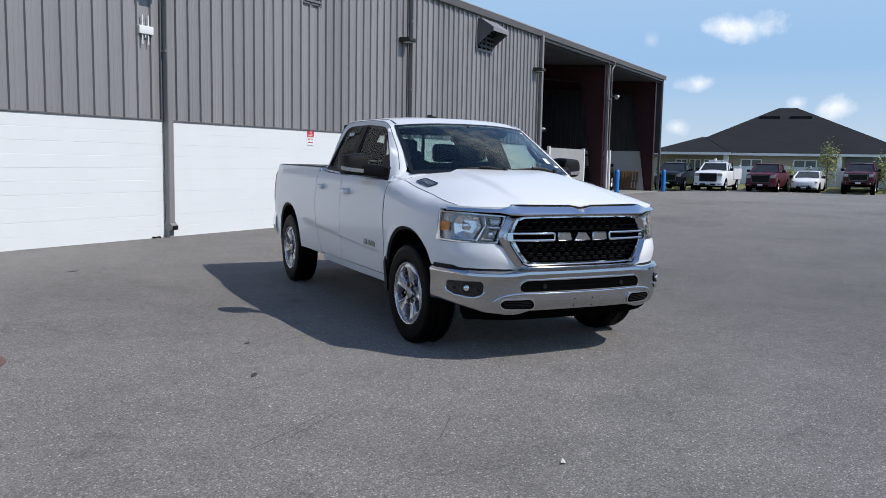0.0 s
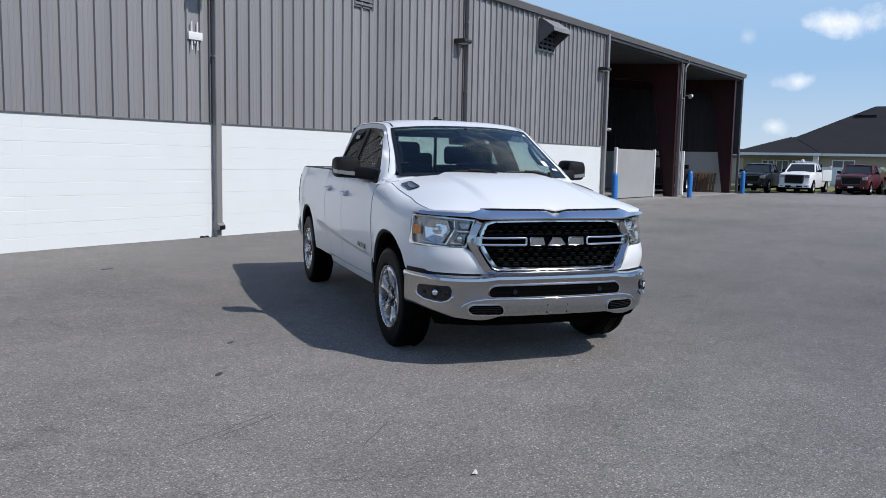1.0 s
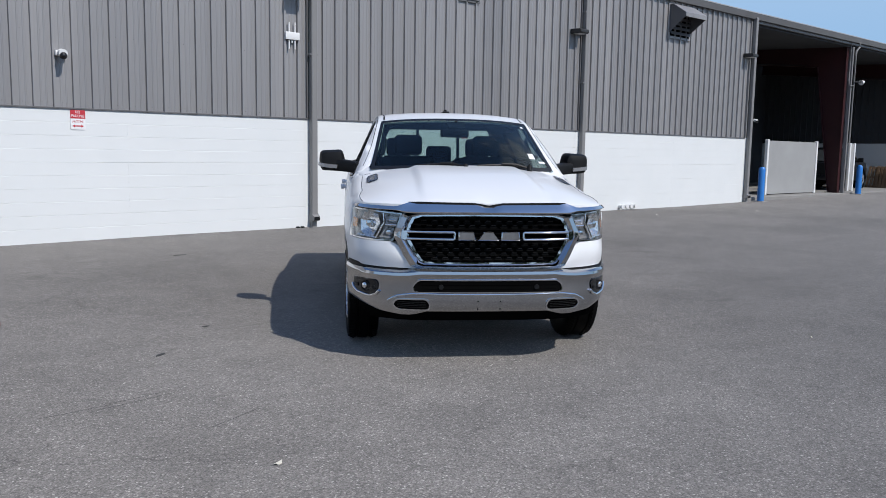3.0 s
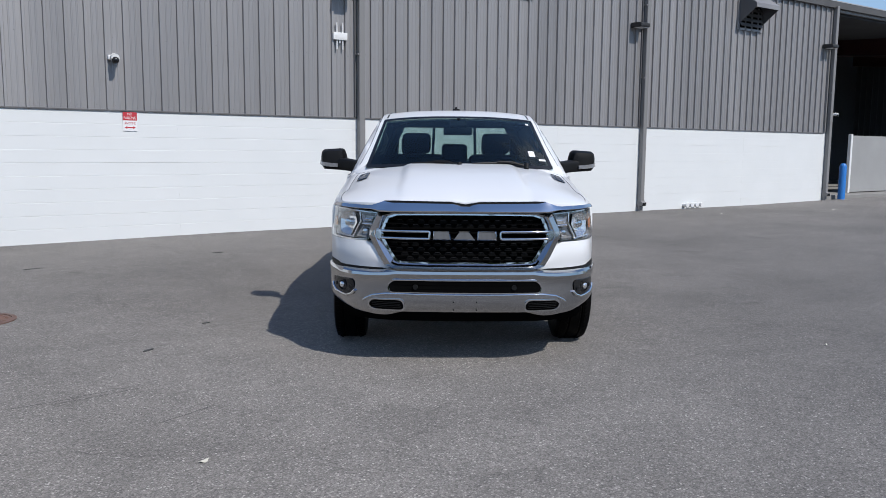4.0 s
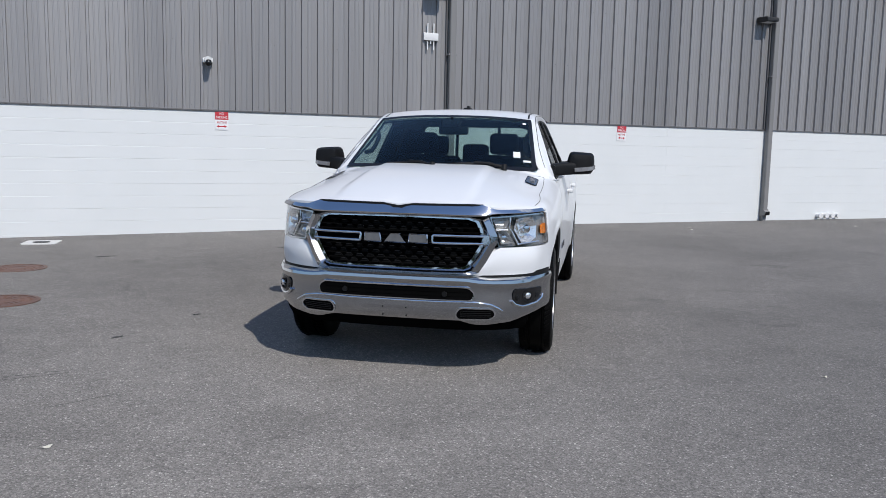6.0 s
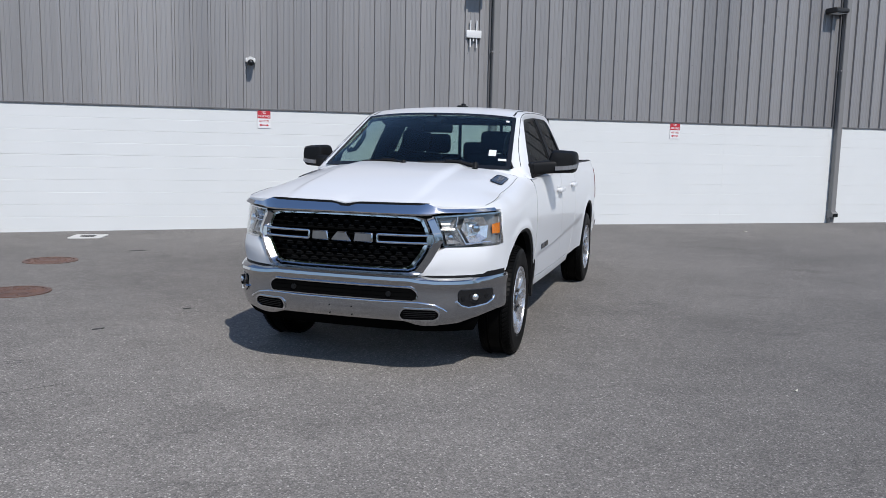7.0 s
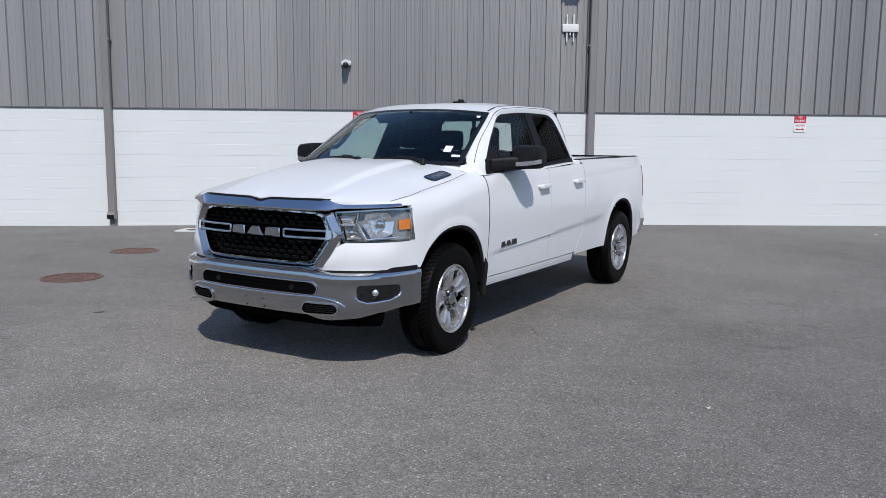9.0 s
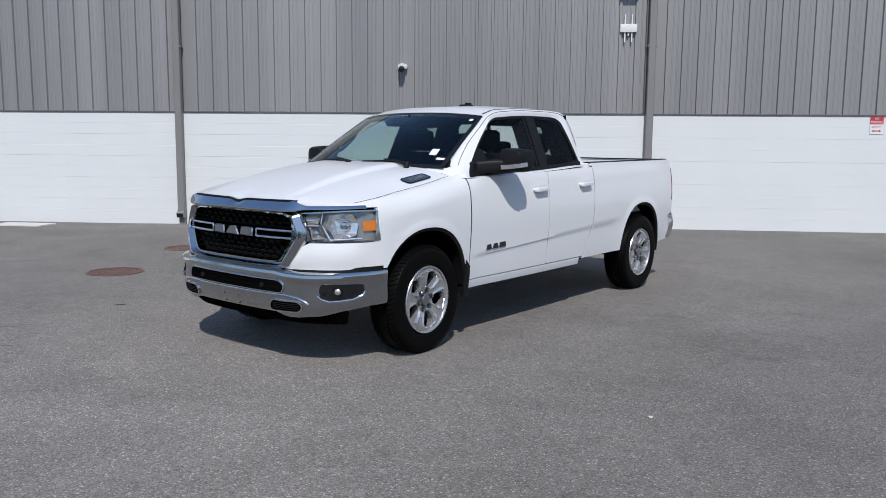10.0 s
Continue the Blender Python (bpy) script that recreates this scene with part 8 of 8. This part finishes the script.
# young trees and shrubs
BARK = surface("bark", (0.10, 0.075, 0.055), (0.14, 0.11, 0.08), 6.0, 0.9, fine=40)
LEAF_A = surface("fresh_leaf", (0.20, 0.24, 0.06), (0.30, 0.30, 0.10), 1.3, 0.6, fine=8)
LEAF_B = surface("dark_leaf", (0.035, 0.055, 0.022), (0.06, 0.08, 0.03), 1.3, 0.7, fine=8)
def young_tree(x, y, h, spread, mat, seed, leaves=900, trunk=0.05, low=0.3):
    rng = random.Random(seed)
    t = thing("young_tree", "young tree with thin trunk and loose fresh green leaves", "tree", Matrix.Translation((x, y, -0.20)), "young trees by the fence")
    b = empty_bm()
    rod(b, (0, 0, 0), (0.05, 0.02, h * 0.7), trunk, 8, trunk * 0.4)
    tips = []
    for k in range(9):
        a = rng.uniform(0, 6.28)
        z0 = h * rng.uniform(0.25, 0.65)
        q = Vector((math.cos(a) * spread * rng.uniform(0.4, 0.9), math.sin(a) * spread * rng.uniform(0.4, 0.9), z0 + h * rng.uniform(0.15, 0.4)))
        rod(b, (0.03, 0.01, z0), q, trunk * 0.35, 5, trunk * 0.12)
        tips.append(q)
    part("trunk", b, BARK, t, smooth=40)
    b = empty_bm()
    verts, faces = [], []
    for k in range(leaves):
        c = rng.choice(tips)
        p = Vector((rng.gauss(c.x, spread * 0.22), rng.gauss(c.y, spread * 0.22), max(h * low * 0.4, rng.gauss(c.z, h * 0.13))))
        u = Vector((rng.gauss(0, 1), rng.gauss(0, 1), rng.gauss(0, 1))).normalized() * rng.uniform(0.05, 0.11)
        v = u.orthogonal().normalized() * u.length * 0.5
        i = len(verts)
        verts += [p - u, p + v, p + u, p - v]
        faces.append((i, i + 1, i + 2, i + 3))
    me = bpy.data.meshes.new("leaves")
    me.from_pydata(verts, [], faces)
    me.materials.append(mat)
    lv = new("leaves", me)
    lv.parent = t
    tagged(lv, kind="stuff")
    b.free()
    return t
young_tree(60.0, 5.5, 2.9, 0.62, LEAF_A, 3, 700)
young_tree(60.2, 6.3, 1.5, 0.5, LEAF_A, 4, 350)
young_tree(60.1, 2.5, 2.3, 0.6, LEAF_A, 5, 500)
young_tree(60.6, 8.2, 1.6, 0.6, LEAF_A, 6, 500)
young_tree(60.2, 0.2, 2.3, 0.9, LEAF_A, 8, 900)
young_tree(59.9, -1.6, 2.0, 0.8, LEAF_A, 9, 700)

# far tree line, a low band of many small clumps, with an unseen nearer belt
rng = random.Random(11)
verts, faces = [], []
for k in range(22000):
    az = radians(rng.uniform(-190, 34))
    # the nearer belt is out of view, added to darken horizon reflections in the chrome
    far = az > radians(-25)
    d = rng.uniform(170, 230) if far else rng.uniform(75, 105)
    top = 5.0 + 2.2 * math.sin(az * 37) + 1.6 * math.sin(az * 91 + 1) + rng.uniform(-1.5, 1.5)
    top = top * 0.72 if far else top * 1.25
    p = Vector((d * math.cos(az), d * math.sin(az), rng.uniform(0.0, 1.0) ** 0.6 * max(2.0, top)))
    for j in range(2):
        u = Vector((rng.gauss(0, 1), rng.gauss(0, 1), rng.gauss(0, 0.6))).normalized() * rng.uniform(0.4, 0.9)
        v = u.orthogonal().normalized() * u.length * 0.7
        i = len(verts)
        verts += [p - u, p + v, p + u, p - v]
        faces.append((i, i + 1, i + 2, i + 3))
me = bpy.data.meshes.new("woods")
me.from_pydata(verts, [], faces)
me.materials.append(LEAF_B)
tagged(new("woods", me), "distant dark green tree line with an unseen belt added for reflections", "trees", kind="stuff")

# tufts of grass along the edge of the lot
rng = random.Random(21)
verts, faces = [], []
for k in range(9000):
    x, y = 58.4 + abs(rng.gauss(0, 1.2)), rng.uniform(-12, 20)
    h, a = rng.uniform(0.06, 0.22), rng.uniform(0, 6.28)
    p, q = Vector((x, y, -0.215)), Vector((math.cos(a), math.sin(a), 0)) * 0.03
    i = len(verts)
    verts += [p - q, p + q, p + Vector((rng.gauss(0, 0.04), rng.gauss(0, 0.04), h))]
    faces.append((i, i + 1, i + 2))
me = bpy.data.meshes.new("grass_tufts")
me.from_pydata(verts, [], faces)
me.materials.append(GRASS)
tagged(new("grass_tufts", me), "rough yellow-green grass along the lot edge", "grass", kind="stuff")

# ---- painted block base of the wall ----
COURSE, LENGTH = 0.204, 0.406
block_wall = thing("wall_base", "white painted concrete block base wall", "wall", kind="structure")
bm = empty_bm()
box(bm, WEST_X, OPEN_X + 0.05, BLOCK_Y + 0.0035, BLOCK_Y + 0.2, -0.25, BORDER)
part("mortar", bm, BLOCK_WHITE, block_wall)

def block_shape(bm, x0, x1, z0, z1, y, rise=0.008):
    """A painted block face whose upper arris slopes back a little."""
    c = [bm.verts.new(p) for p in ((x0, y, z0), (x1, y, z0), (x1, y, z1 - rise), (x0, y, z1 - rise))]
    t = [bm.verts.new((x, y + min(0.0034, 0.6 * rise), z1)) for x in (x1, x0)]
    bm.faces.new(c)
    bm.faces.new((c[3], c[2], t[0], t[1]))

def block_mesh(rise):
    b = empty_bm()
    block_shape(b, 0, LENGTH, 0, COURSE, 0, rise)
    return mesh_of("block", b, BLOCK_WHITE)
RISES = {True: (0.005, 0.007, 0.010, 0.014), False: (0.0025, 0.003, 0.004, 0.009)}
BLOCKS = {west: [block_mesh(rise) for rise in RISES[west]] for west in (True, False)}
rest = empty_bm()
rng = random.Random(5)
count = 0
for r in range(11):
    z = BORDER - 0.012 - COURSE * (r + 1)
    dy = rng.uniform(-0.0008, 0.0008)
    x = WEST_X + (LENGTH / 2 if r % 2 else 0.0)
    while x < OPEN_X - 0.1:
        x1 = min(x + LENGTH, OPEN_X)
        near = 2.0 < x < 13.9 and r < 10
        if near and count < 300 and x1 - x > LENGTH - 0.01:
            ob = new("block", rng.choice(BLOCKS[x < 9.6]))
            ob.parent = block_wall
            ob.location = (x, BLOCK_Y + dy, z)
            count += 1
        else:
            block_shape(rest, x, x1, z, z + COURSE, BLOCK_Y + dy, rng.choice(RISES[x < 9.6]))
        x += LENGTH
tagged(part("blocks", rest, BLOCK_WHITE, block_wall), kind="stuff")
# control joints
for jx in (-1.2, 6.23, 14.7, 21.5):
    bm = empty_bm()
    box(bm, jx - 0.005, jx + 0.005, BLOCK_Y - 0.0015, BLOCK_Y + 0.002, -0.1, BORDER - 0.02)
    part("control_joint", bm, BLOCK_WHITE, block_wall)
